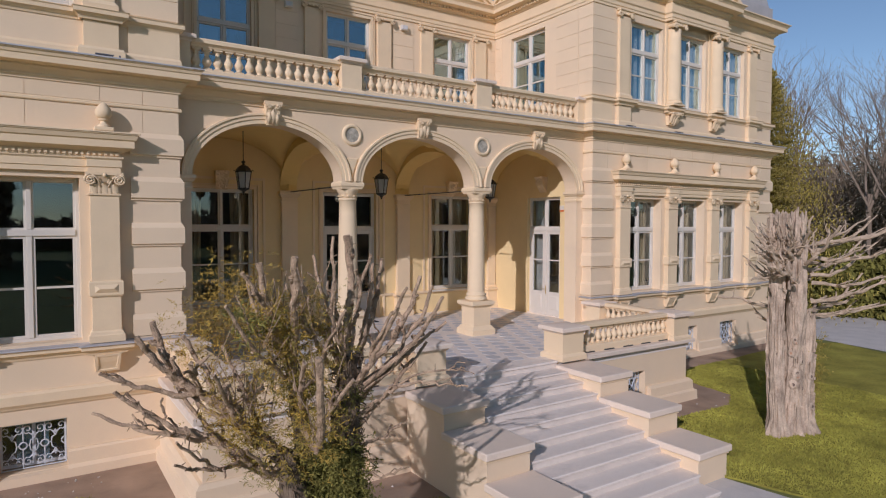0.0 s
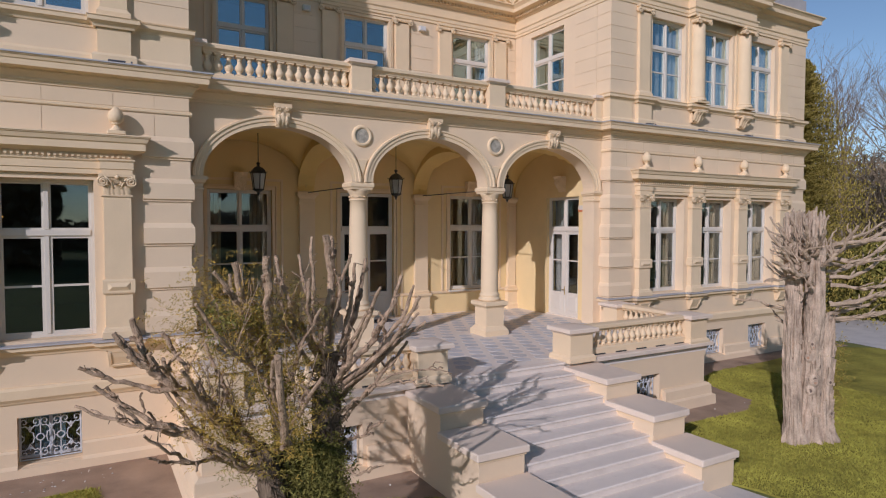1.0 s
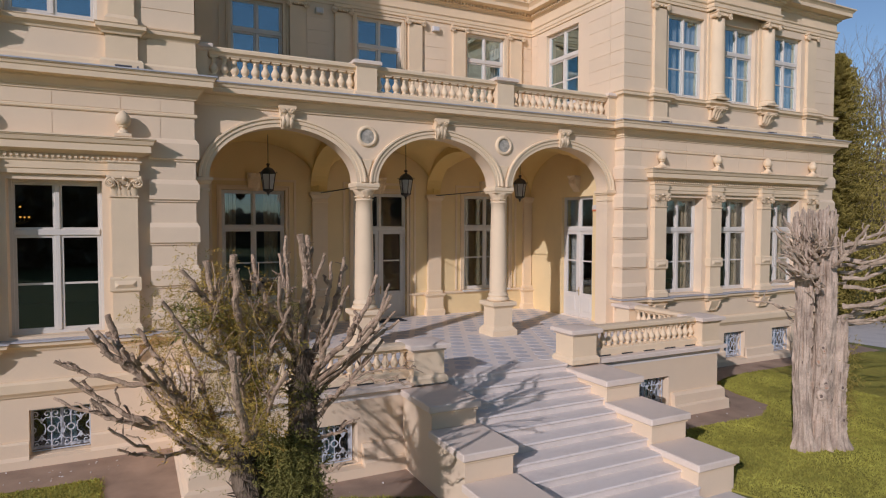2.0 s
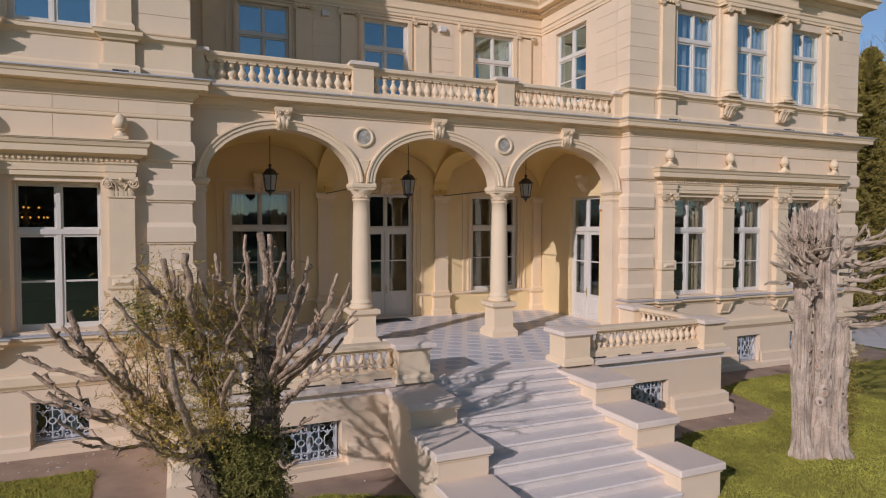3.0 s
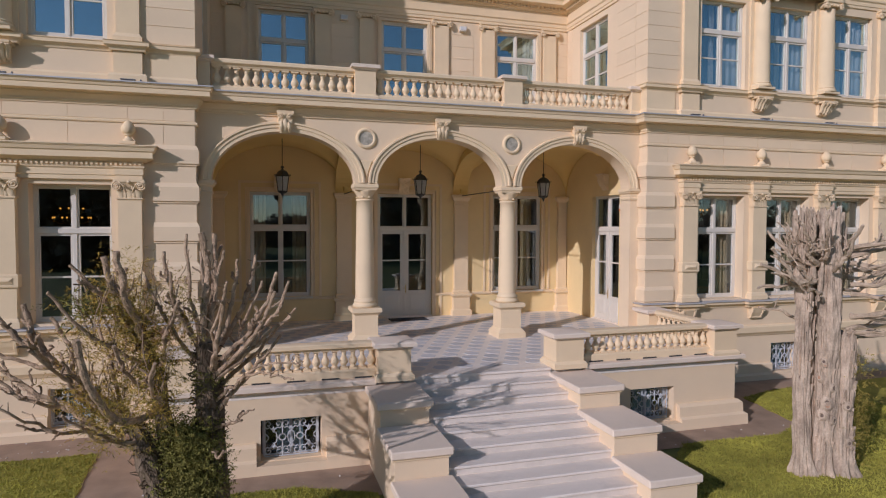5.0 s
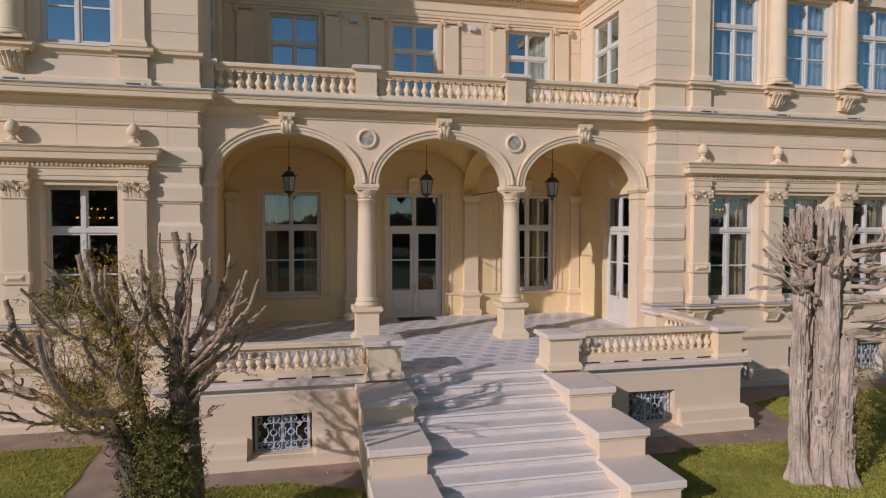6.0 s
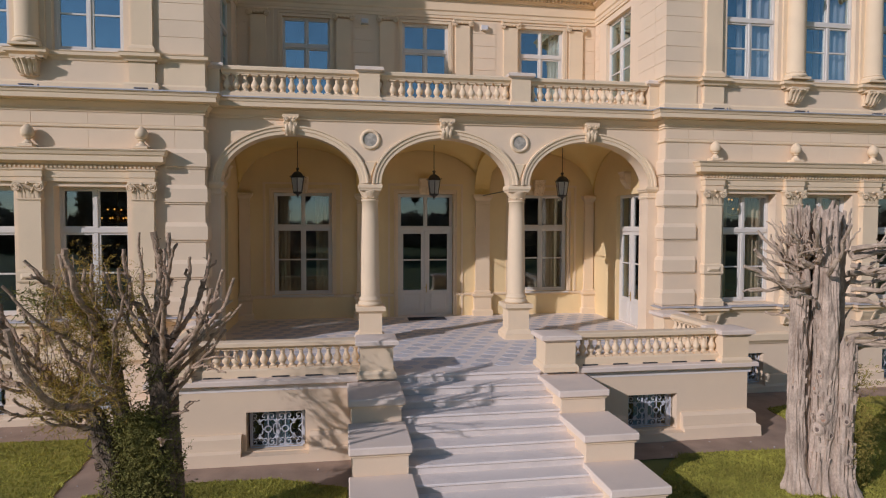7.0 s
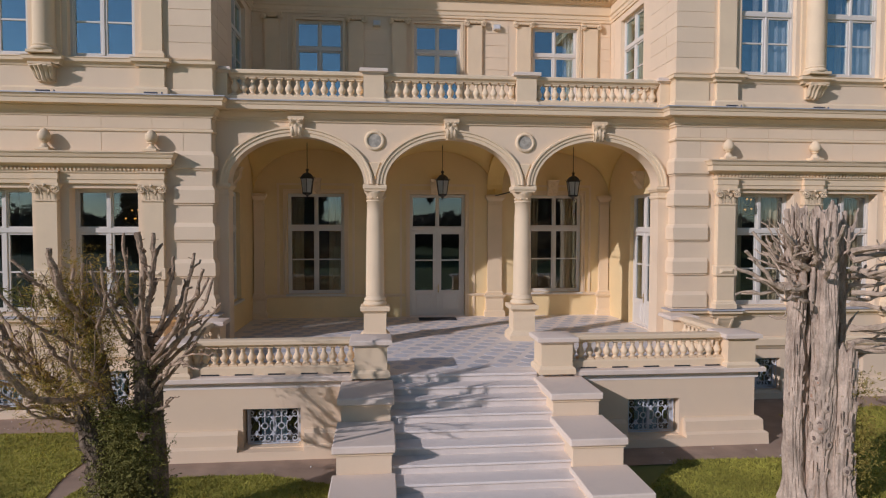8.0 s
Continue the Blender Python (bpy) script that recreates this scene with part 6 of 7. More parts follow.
limb((-5.32, -7.0, 2.95), (-5.81, -6.73, 4.32), 0.07, 0.045, 0.0, 3, (-5.68, -6.85, 3.72))
limb((-5.32, -7.08, 2.8), (-6.02, -6.95, 4.02), 0.06, 0.034, 0.0, 2, (-5.72, -7.05, 3.35))
limb((-5.34, -7.1, 2.9), (-5.66, -7.5, 4.1), 0.055, 0.03, 0.1, 3)
limb((-5.2, -7.0, 2.9), (-4.62, -6.74, 4.27), 0.085, 0.038, 0.0, 3, (-4.78, -6.8, 3.6))
limb((-5.2, -7.0, 2.8), (-4.86, -6.95, 4.22), 0.075, 0.034, 0.0, 2, (-4.95, -6.95, 3.6))
limb((-5.18, -7.05, 2.75), (-4.35, -7.26, 4.06), 0.085, 0.04, 0.0, 3, (-4.62, -7.2, 3.4))
limb((-5.16, -7.1, 2.7), (-4.19, -7.32, 3.93), 0.075, 0.032, 0.0, 3, (-4.55, -7.25, 3.25))
limb((-5.18, -7.1, 2.65), (-4.39, -7.86, 3.85), 0.075, 0.034, 0.0, 3, (-4.68, -7.5, 3.2))
limb((-5.14, -7.1, 2.6), (-4.18, -7.62, 3.5), 0.06, 0.028, 0.0, 2, (-4.6, -7.4, 3.12))
limb((-5.15, -7.0, 2.45), (-4.10, -7.28, 3.56), 0.06, 0.024, 0.0, 2, (-4.65, -7.15, 2.95))
limb((-5.12, -7.05, 2.2), (-4.30, -7.35, 3.22), 0.065, 0.03, 0.0, 2, (-4.78, -7.2, 2.6))
limb((-5.15, -6.9, 2.5), (-4.55, -6.3, 3.85), 0.065, 0.03, 0.1, 2)
limb((-5.2, -7.12, 2.75), (-4.95, -7.95, 4.0), 0.065, 0.032, 0.1, 3)
limb((-5.15, -7.05, 2.3), (-4.75, -7.4, 2.72), 0.045, 0.04, 0.0, 0)
limb((-4.75, -7.4, 2.72), (-4.19, -8.1, 2.79), 0.034, 0.02, -0.05, 1)
limb((-4.75, -7.4, 2.72), (-4.01, -7.84, 2.93), 0.03, 0.017, -0.07, 1)
limb((-5.15, -7.1, 1.95), (-4.72, -7.45, 2.25), 0.05, 0.026, 0.03, 2)
limb((-5.2, -7.15, 1.7), (-5.0, -8.0, 1.95), 0.035, 0.018, 0.08, 1)
# crown of the middle stem
limb((-6.0, -7.08, 3.0), (-6.43, -7.3, 4.29), 0.085, 0.058, 0.0, 1, (-6.24, -7.2, 3.6))
limb((-5.98, -7.1, 2.9), (-6.19, -7.77, 4.37), 0.09, 0.06, 0.05, 1)
limb((-6.12, -7.2, 3.35), (-6.69, -7.66, 4.22), 0.055, 0.036, 0.05, 2)
limb((-5.95, -7.1, 2.85), (-6.91, -7.78, 3.91), 0.055, 0.032, 0.0, 2, (-6.45, -7.5, 3.28))
limb((-5.95, -7.0, 2.8), (-6.35, -6.5, 4.1), 0.06, 0.035, 0.05, 2)
limb((-5.85, -7.1, 2.3), (-6.36, -8.81, 3.52), 0.085, 0.062, 0.0, 1, (-6.16, -8.3, 2.55))
limb((-5.85, -7.15, 2.3), (-5.75, -8.2, 3.1), 0.05, 0.035, 0.1, 2)
# sweeping arms of the leaning stem
J1 = limb((-6.05, -7.12, 1.9), (-6.98, -7.05, 2.88), 0.115, 0.085, 0.0, 1, (-6.5, -7.1, 2.42))[-1]
limb(J1, (-7.44, -6.88, 3.68), 0.08, 0.06, 0.0, 2, (-7.28, -6.95, 3.22))
limb(J1, (-7.63, -7.17, 3.58), 0.075, 0.046, 0.0, 3, (-7.36, -7.1, 3.2))
limb(J1, (-7.95, -7.0, 3.22), 0.06, 0.034, 0.0, 2, (-7.45, -7.0, 2.98))
limb((-6.6, -7.1, 2.5), (-7.55, -6.55, 3.45), 0.06, 0.036, 0.12, 2)
limb((-6.55, -7.1, 2.45), (-7.05, -7.9, 3.28), 0.055, 0.032, 0.12, 2)
J2 = limb((-6.0, -7.12, 1.75), (-6.92, -7.1, 2.42), 0.10, 0.07, 0.0, 1, (-6.45, -7.15, 1.98))[-1]
limb(J2, (-7.81, -6.91, 2.99), 0.06, 0.036, 0.0, 3, (-7.35, -7.0, 2.62))
limb(J2, (-7.98, -6.7, 2.74), 0.045, 0.026, 0.06, 2)
limb(J2, (-7.84, -5.97, 2.48), 0.05, 0.024, 0.0, 1, (-7.4, -6.55, 2.40))
limb((-6.6, -7.15, 2.08), (-7.42, -7.99, 2.71), 0.045, 0.022, 0.12, 1)
limb((-6.3, -7.1, 1.95), (-7.2, -6.4, 2.95), 0.06, 0.034, 0.15, 2)
limb((-6.15, -7.1, 2.1), (-6.65, -6.6, 3.3), 0.06, 0.034, 0.1, 3)
limb((-6.1, -7.2, 1.9), (-6.75, -7.9, 2.5), 0.05, 0.028, 0.15, 2)
# shorter limbs among the arms and toward the front
limb(J1, (-7.2, -7.6, 3.35), 0.06, 0.036, 0.05, 1)
limb((-6.7, -7.08, 2.62), (-7.12, -6.85, 3.5), 0.06, 0.04, 0.05, 1)
limb((-6.75, -7.1, 2.3), (-7.6, -7.35, 2.85), 0.055, 0.03, 0.1, 2)
limb((-6.4, -7.12, 2.2), (-6.85, -7.5, 3.05), 0.055, 0.034, 0.08, 2)
limb((-6.5, -7.12, 2.05), (-7.35, -7.5, 2.32), 0.045, 0.024, 0.06, 1)
limb((-5.92, -7.06, 2.7), (-5.55, -7.6, 3.75), 0.055, 0.03, 0.1, 2)
limb((-5.88, -7.05, 2.5), (-6.2, -8.0, 3.3), 0.06, 0.036, 0.15, 2)
limb((-6.02, -7.1, 3.1), (-6.3, -6.9, 4.05), 0.06, 0.04, 0.0, 2)
limb((-5.22, -7.08, 2.7), (-5.05, -7.75, 3.7), 0.055, 0.03, 0.1, 2)
limb((-5.26, -7.0, 3.0), (-5.02, -7.2, 4.35), 0.06, 0.034, 0.0, 2)
low = []
for i in range(760):
    a, z = rnd.uniform(0, 6.28), 1.95 * rnd.random() ** 1.1
    k = max(0.0, 1 - z / 0.9)
    rr = rnd.uniform(0.1, 1.0) * (0.50 - 0.13 * z + 0.28 * k)
    low.append((-5.47 - 0.25 * k + rr * 1.15 * math.cos(a), -7.12 - 0.08 * k + rr * math.sin(a), z))
leaf_part("foliage", sprays(low, 11000, 0.10, 1, 0.10, 1.7), M_ivy, lt, "dark green young growth round the trunk")
climb = [p + Vector((0.15 * math.cos(q), 0.15 * math.sin(q), 0)) for p in stem_r[2:5] + stem_m[1:4] for q in (-2.6, -2.0, -1.4, -0.6)]
leaf_part("foliage", sprays(climb, 900, 0.08, 12, 0.09, 1.6), M_ivy, lt, "green growth climbing the stems")
mid = stem_m[2:] + [p for p in twig_spots if -6.6 < p.x < -5.45 and 2.0 < p.z < 3.9]
leaf_part("foliage", sprays(mid, 1500, 0.12, 2, 0.13, 0.8), M_leaf, lt, "olive green sprays on the limbs")
high = [p for p in twig_spots if -6.9 < p.x < -5.6 and p.z > 2.2]
leaf_part("foliage", sprays(high, 1600, 0.125, 3, 0.14, 0.8), M_leaf_y, lt, "yellowing sprays on the limbs")
leaf_part("foliage", sprays([(-6.5, -6.2, 3.4), (-6.7, -6.0, 3.0), (-6.9, -6.2, 3.3), (-6.4, -6.1, 2.6), (-6.6, -6.3, 3.8), (-6.3, -6.4, 3.9)], 900, 0.12, 4, 0.2, 0.8), M_leaf_y, lt, "yellowing sprays behind the limbs")
leaf_part("foliage", sprays([(-6.75, -7.6, 3.78), (-6.6, -7.55, 3.7), (-6.5, -7.5, 3.62)], 60, 0.18, 5, 0.09, 0.9), M_ivy, lt, "dark green spray at a limb's end")
# thin bare shoots among the sprays
bm = bmesh.new()
for _ in range(70):
    p = Vector(rnd.choice(high))
    q = p + Vector((rnd.uniform(-0.3, 0.3), rnd.uniform(-0.3, 0.3), rnd.uniform(0.3, 0.8)))
    add_tube(bm, limb_points(p, q, 0.02, rnd, 5, 0.03), 0.006, 4)
tagged(part("shoot", bm, M_bark2, lt), kind="stuff")

rt = empty("pollarded_trunk_tree", None, "pale peeled multi-stemmed trunk cut flat with bare branch stubs", "tree")
rnd = random.Random(23)


def trunk_radius(R, top, z):
    return R * (1.12 - 0.22 * max(z, 0) / top)


def trunk_mass(base, lean, R, top, seed, seg=44, rows=96):
    """A gnarled trunk of fused stems: deep upright furrows, lumps, spreading roots and a broken top."""
    bm = bmesh.new()
    rings = []
    for i in range(rows + 1):
        t = i / rows
        ring = []
        for k in range(seg):
            a = 2 * math.pi * k / seg
            ca, sa = math.cos(a), math.sin(a)
            z = -0.1 + (top + 0.1 + 0.22 * noise.noise((2.4 * ca, 2.4 * sa, seed)) * t ** 6) * t
            r = trunk_radius(R, top, z)
            r *= 1 + 0.16 * noise.noise((1.9 * ca, 1.9 * sa, 0.35 * z + seed)) + 0.12 * noise.noise((4.2 * ca, 4.2 * sa, 0.9 * z + seed))
            r -= R * (0.13 + 0.16 * noise.noise((ca, sa, 0.8 * z + seed))) * max(0.0, 1 - 5.0 * abs(noise.noise((2.6 * ca + 3, 2.6 * sa, 0.55 * z + seed))))
            r += 0.022 * noise.noise((6 * ca, 6 * sa, 2.2 * z + seed)) + 0.014 * noise.noise((15 * ca, 15 * sa, 6.5 * z))
            foot = math.exp(-max(z - 0.2, 0) / 0.18)
            r *= 1 + foot * (0.22 + 0.5 * noise.noise((2.2 * ca, 2.2 * sa, seed + 4)) + 0.55 * max(0, ca * 0.85 - sa * 0.5))
            cx = base[0] + lean[0] * z / top + 0.04 * math.sin(1.3 * z + seed)
            cy = base[1] + lean[1] * z / top + 0.04 * math.cos(1.1 * z + seed)
            ring.append(bm.verts.new((cx + r * ca, cy + r * sa, z)))
        rings.append(ring)
    for p, q in zip(rings, rings[1:]):
        for k in range(seg):
            bm.faces.new((p[k], p[(k + 1) % seg], q[(k + 1) % seg], q[k]))
    mid_ = bm.verts.new(sum((v.co for v in rings[-1]), Vector()) / seg - Vector((0, 0, 0.12)))
    for k in range(seg):
        bm.faces.new((rings[-1][k], rings[-1][(k + 1) % seg], mid_))
    return bm


MASSES = [((4.965, -6.95), (0.0, 0.02), 0.135, 4.98, 3.0), ((5.29, -7.12), (0.03, 0.0), 0.185, 4.95, 31.0), ((5.17, -6.80), (0.0, 0.0), 0.17, 4.85, 47.0), ((5.60, -7.24), (-0.02, 0.02), 0.18, 2.72, 11.0), ((5.66, -6.88), (0.03, 0.03), 0.155, 4.8, 23.0)]
FRONT = (MASSES[0], MASSES[1], MASSES[1], MASSES[3], MASSES[4])
for base, lean, R, top, seed in MASSES:
    part("stem", trunk_mass(base, lean, R, top, seed), M_bark, rt)
# upright rods and splinters of the broken head
for k in range(30):
    base, R, top = ((5.14, -6.97), 0.27, 4.9) if k < 21 else (MASSES[4][0], 0.14, 4.85)
    a = 2 * math.pi * k / (21 if k < 21 else 9) + rnd.uniform(-0.2, 0.2)
    q = R * rnd.uniform(0.72, 1.08)
    x, y = base[0] + q * math.cos(a), base[1] + q * math.sin(a)
    z0, z1 = rnd.uniform(3.2, 3.7), top + rnd.uniform(-0.42, 0.2)
    r = rnd.uniform(0.022, 0.055)
    bm = bmesh.new()
    pts = crooked([Vector((x + (z - 3.4) * 0.05 * math.cos(a), y + (z - 3.4) * 0.05 * math.sin(a), z)) for z in (z0 + (z1 - z0) * i / 9 for i in range(10))], 0.035, rnd)
    rough_tube(bm, pts, r, r * rnd.uniform(0.55, 0.9), rnd, 9, lump=0.14)
    for v in bm.verts:
        if v.co.z > z1 - 0.03:
            v.co.z += rnd.uniform(-0.05, 0.05)
    part("splinter_rod", bm, M_bark, rt)


def knot(c, d, r):
    """A healed branch scar: a raised collar round a flat disc, mostly darkened to read as a hollow."""
    up = Vector((0, 0, 1))
    side = d.cross(up).normalized()
    rows = ((2.4, -0.03), (1.7, -0.004), (1.2, 0.010), (0.9, 0.006), (0.6, -0.006))
    bm = bmesh.new()
    rings = [[bm.verts.new(c + (side * math.cos(2 * math.pi * k / 10) + up * 1.15 * math.sin(2 * math.pi * k / 10)) * r * q * rnd.uniform(0.92, 1.08) + d * o) for k in range(10)] for q, o in rows]
    for p, q in zip(rings, rings[1:]):
        for k in range(10):
            bm.faces.new((p[k], p[(k + 1) % 10], q[(k + 1) % 10], q[k]))
    ob = part("knot", bm, M_bark, rt, smooth=True)
    bm = bmesh.new()
    bm.faces.new([bm.verts.new(c + (side * math.cos(2 * math.pi * k / 10) + up * 1.15 * math.sin(2 * math.pi * k / 10)) * r * 0.85 + d * 0.002) for k in range(10)])
    part("hollow", bm, M_hollow if rnd.random() < 0.7 else M_cut, ob, "flat disc in place of the hollow of a branch scar")


# Dark colour paints the shade inside a hole onto a flat disc.
M_hollow = shade("dark_hole_wood", (0.15, 0.105, 0.075), 0.95, var=0.3, scale=14, fine=60, bump=0.4)
for _ in range(34):
    base, lean, R, top, seed = rnd.choice(FRONT)
    z, a = rnd.uniform(0.35, min(top - 0.2, 3.9)), rnd.uniform(-3.1, 0.1)
    d = Vector((math.cos(a), math.sin(a), 0))
    knot(Vector((base[0], base[1], z)) + d * trunk_radius(R, top, z) * 0.95, d, rnd.uniform(0.018, 0.042))
# loose strips of peeling bark
bm = bmesh.new()
for _ in range(260):
    base, lean, R, top, seed = rnd.choice(FRONT)
    a = rnd.uniform(-3.3, 0.5)
    z, ln = rnd.uniform(0.15, top - 0.4), rnd.uniform(0.06, 0.34)
    d = Vector((math.cos(a), math.sin(a), 0))
    t = Vector((-d.y, d.x, 0))
    c = Vector((base[0], base[1], z)) + d * trunk_radius(R, top, z) * rnd.uniform(0.9, 1.0)
    w = rnd.uniform(0.005, 0.014)
    q = [c - t * w, c + t * w, c + t * w * 0.7 + Vector((0, 0, ln)) + d * rnd.uniform(-0.01, 0.03), c - t * w * 0.7 + Vector((0, 0, ln)) + d * rnd.uniform(-0.01, 0.03)]
    vs = [bm.verts.new(p) for p in q] + [bm.verts.new(p - d * 0.03) for p in q]
    for f in ((0, 1, 2, 3), (0, 4, 5, 1), (1, 5, 6, 2), (2, 6, 7, 3), (3, 7, 4, 0)):
        bm.faces.new([vs[g] for g in f])
tagged(part("bark_strip", bm, M_bark, rt, "loose strips of peeling bark"), kind="stuff")
RB = [((4.92, -7.1, 3.75), (3.80, -7.15, 4.02), 0.05, 0.03, 0.1), ((4.9, -7.2, 3.7), (3.86, -7.3, 4.30), 0.055, 0.028, 0.22), ((4.95, -7.0, 3.6), (3.95, -6.9, 3.58), 0.045, 0.022, -0.06), ((4.9, -7.3, 3.5), (4.15, -7.7, 3.55), 0.035, 0.018, -0.05),
      ((4.95, -7.2, 4.0), (4.30, -7.5, 4.72), 0.045, 0.022, 0.12), ((5.0, -7.3, 4.1), (4.50, -7.8, 4.9), 0.04, 0.02, 0.1), ((4.95, -7.0, 4.0), (4.35, -6.7, 4.6), 0.045, 0.022, 0.1), ((5.1, -7.4, 3.9), (4.75, -8.2, 4.7), 0.045, 0.022, 0.1)]
for k in range(34):
    a = rnd.uniform(-1.45, 1.6)
    z0 = rnd.uniform(2.5, 4.3)
    ln = rnd.uniform(0.9, 2.1)
    st = Vector((5.62 + 0.12 * math.cos(a), -7.08 + 0.2 * math.sin(a), z0))
    RB.append((tuple(st), tuple(st + Vector((ln * math.cos(a), ln * math.sin(a), rnd.uniform(0.1, 0.9)))), rnd.uniform(0.028, 0.052), rnd.uniform(0.012, 0.022), rnd.uniform(0.0, 0.3)))
for k in range(13):
    z0 = rnd.uniform(3.7, 4.35)
    st = Vector((rnd.uniform(4.92, 5.05), rnd.uniform(-7.2, -6.85), z0))
    RB.append((tuple(st), tuple(st + Vector((-rnd.uniform(0.3, 0.85), rnd.uniform(-0.5, 0.35), rnd.uniform(0.1, 0.62)))), rnd.uniform(0.016, 0.03), rnd.uniform(0.009, 0.016), 0.06))
for k in range(16):
    a = rnd.uniform(0, 6.28)
    z0 = rnd.uniform(3.9, 4.35)
    st = Vector((5.3 + 0.34 * math.cos(a), -6.98 + 0.22 * math.sin(a), z0))
    RB.append((tuple(st), tuple(st + Vector((rnd.uniform(0.1, 0.45) * math.cos(a), rnd.uniform(0.1, 0.45) * math.sin(a), rnd.uniform(0.2, 0.6)))), rnd.uniform(0.016, 0.034), rnd.uniform(0.010, 0.018), 0.06))
for a, b, r0, r1, bend in RB:
    bm = bmesh.new()
    pts = crooked(limb_points(a, b, bend, rnd, 9, 0.06), 0.07, rnd)
    rough_tube(bm, pts, r0, r1, rnd, 7)
    L = (Vector(b) - Vector(a)).length
    for _ in range(int(L * 2.6)):
        i = rnd.randint(2, 7)
        d = (Vector(b) - Vector(a)).normalized()
        w = (d * 0.8 + Vector((rnd.uniform(-1, 1), rnd.uniform(-1, 1), rnd.uniform(-0.1, 0.9))) * 0.7).normalized()
        rough_tube(bm, limb_points(pts[i], pts[i] + w * rnd.uniform(0.12, 0.5), 0.0, rnd, 4, 0.02), r0 * 0.45, r0 * 0.25, rnd, 5)
    part("branch", bm, M_branch, rt)
leaf_part("foliage", sprays([(5.80, -7.30, z / 10) for z in range(3, 24)], 240, 0.12, 8, 0.10), M_leaf, rt, "olive green shoots on the trunk")
leaf_part("foliage", sprays([(5.95, -7.15, 1.2), (5.9, -7.2, 1.6), (5.95, -7.2, 0.9), (6.0, -7.1, 2.0), (6.1, -7.1, 1.3)], 260, 0.14, 9, 0.14), M_leaf, rt, "olive green shoots beside the trunk")


# ---- litter on the gravel ----
bm = bmesh.new()
for _ in range(70):
    x, y = (rnd.uniform(-12, -6.9), rnd.uniform(-1.7, -0.85)) if rnd.random() < 0.6 else (rnd.uniform(-7.5, 8.5), rnd.uniform(-4.75, -4.1))
    if -2.7 < x < 2.5:
        continue
    r = rnd.uniform(0.008, 0.02)
    bmesh.ops.create_icosphere(bm, subdivisions=1, radius=r, matrix=pose(x, y, 0.006, rnd.uniform(0, 90), 0, rnd.uniform(0, 360)) @ Matrix.Diagonal((1.4, 1, 0.6, 1)))
tagged(part("pebble_litter", bm, M_drive), "pale pebbles and crumbs lying on the brown gravel", "pebbles", kind="stuff")

# ---- background planting ----
def spruce(h, r, seed):
    rnd = random.Random(seed)
    ob = empty("spruce_tree", None, "tall olive-green spruce beyond the end of the house", "tree", "spruces beyond the house")
    bm = bmesh.new()
    add_tube(bm, [(0, 0, -0.1), (0.05, 0, h * 0.5), (0, 0, h)], [0.28, 0.16, 0.03], 8)
    part("trunk", bm, M_far_bark, ob)
    verts, faces = [], []
    for _ in range(3400):
        t = rnd.random() ** 0.85
        z = h * (0.04 + 0.95 * t)
        L = r * (1 - t) ** 0.8 * rnd.uniform(0.5, 1.2) + 0.15
        a = rnd.uniform(0, 6.283)
        ca, sa = math.cos(a), math.sin(a)
        for j in range(9):
            q = (j + 1) / 9
            px, py = L * q * ca, L * q * sa
            pz = z - 0.32 * L * q + 0.22 * L * q * q
            px += rnd.uniform(-0.08, 0.08)
            py += rnd.uniform(-0.08, 0.08)
            for _k in range(6):
                w = 0.105 * (1.2 - 0.5 * q) * rnd.uniform(0.5, 1.5)
                k = len(verts)
                b = a + rnd.choice((-1, 1)) * rnd.uniform(0.5, 1.5)
                verts += [(px, py, pz), (px + 0.045 * ca, py + 0.045 * sa, pz - 0.02), (px + w * math.cos(b), py + w * math.sin(b), pz + rnd.uniform(-0.16, 0.06))]
                faces.append((k, k + 1, k + 2))
    me = bpy.data.meshes.new("crown")
    me.from_pydata(verts, [], faces)
    leaf_part("crown", me, M_spruce, ob, "drooping olive-green needle branches")
    return ob


sp = spruce(13.4, 5.0, 3)
sp.matrix_basis = pose(24.6, 4.4, 0)
copy_thing(sp, pose(30.5, 9.5, 0, 0, 0, 70))


def bare_tree(h, seed):
    rnd = random.Random(seed)
    ob = empty("bare_tree", None, "tall leafless grey-brown tree in the park", "tree", "leafless park trees")
    bm, tw = bmesh.new(), bmesh.new()

    def grow(p, d, L, r, depth):
        q = p + d * L
        mid_ = (p + q) / 2 + Vector((rnd.uniform(-1, 1), rnd.uniform(-1, 1), 0)) * L * 0.06
        add_tube(bm if depth < 3 else tw, [p, mid_, q], [r, r * 0.85, r * 0.7], 6 if depth < 2 else 3, cap=False)
        if depth == 6:
            return
        for _ in range(rnd.choice((2, 3, 3)) if depth else 5):
            w = (d + Vector((rnd.uniform(-1, 1), rnd.uniform(-1, 1), rnd.uniform(-0.2, 0.7))) * 0.58).normalized()
            grow(p + (q - p) * rnd.uniform(0.6, 1.0), w, L * rnd.uniform(0.55, 0.8), r * 0.55, depth + 1)

    grow(Vector((0, 0, -0.1)), Vector((0.02, 0, 1)), h * 0.45, h * 0.013, 0)
    part("trunk", bm, M_far_bark, ob)
    part("crown", tw, M_far_bark, ob, "fine bare twigs")
    return ob


bt = [bare_tree(15, 5), bare_tree(17, 8)]
rnd = random.Random(40)
spots = [(51, 16), (55, 9), (49, 4), (57, 2), (52, -3), (56, 12), (58, -4), (52, -9), (62, 5), (48, 20), (66, -12), (60, 22), (55, -16), (61, 12), (53, 7), (64, 0), (70, 10), (48, -8)]
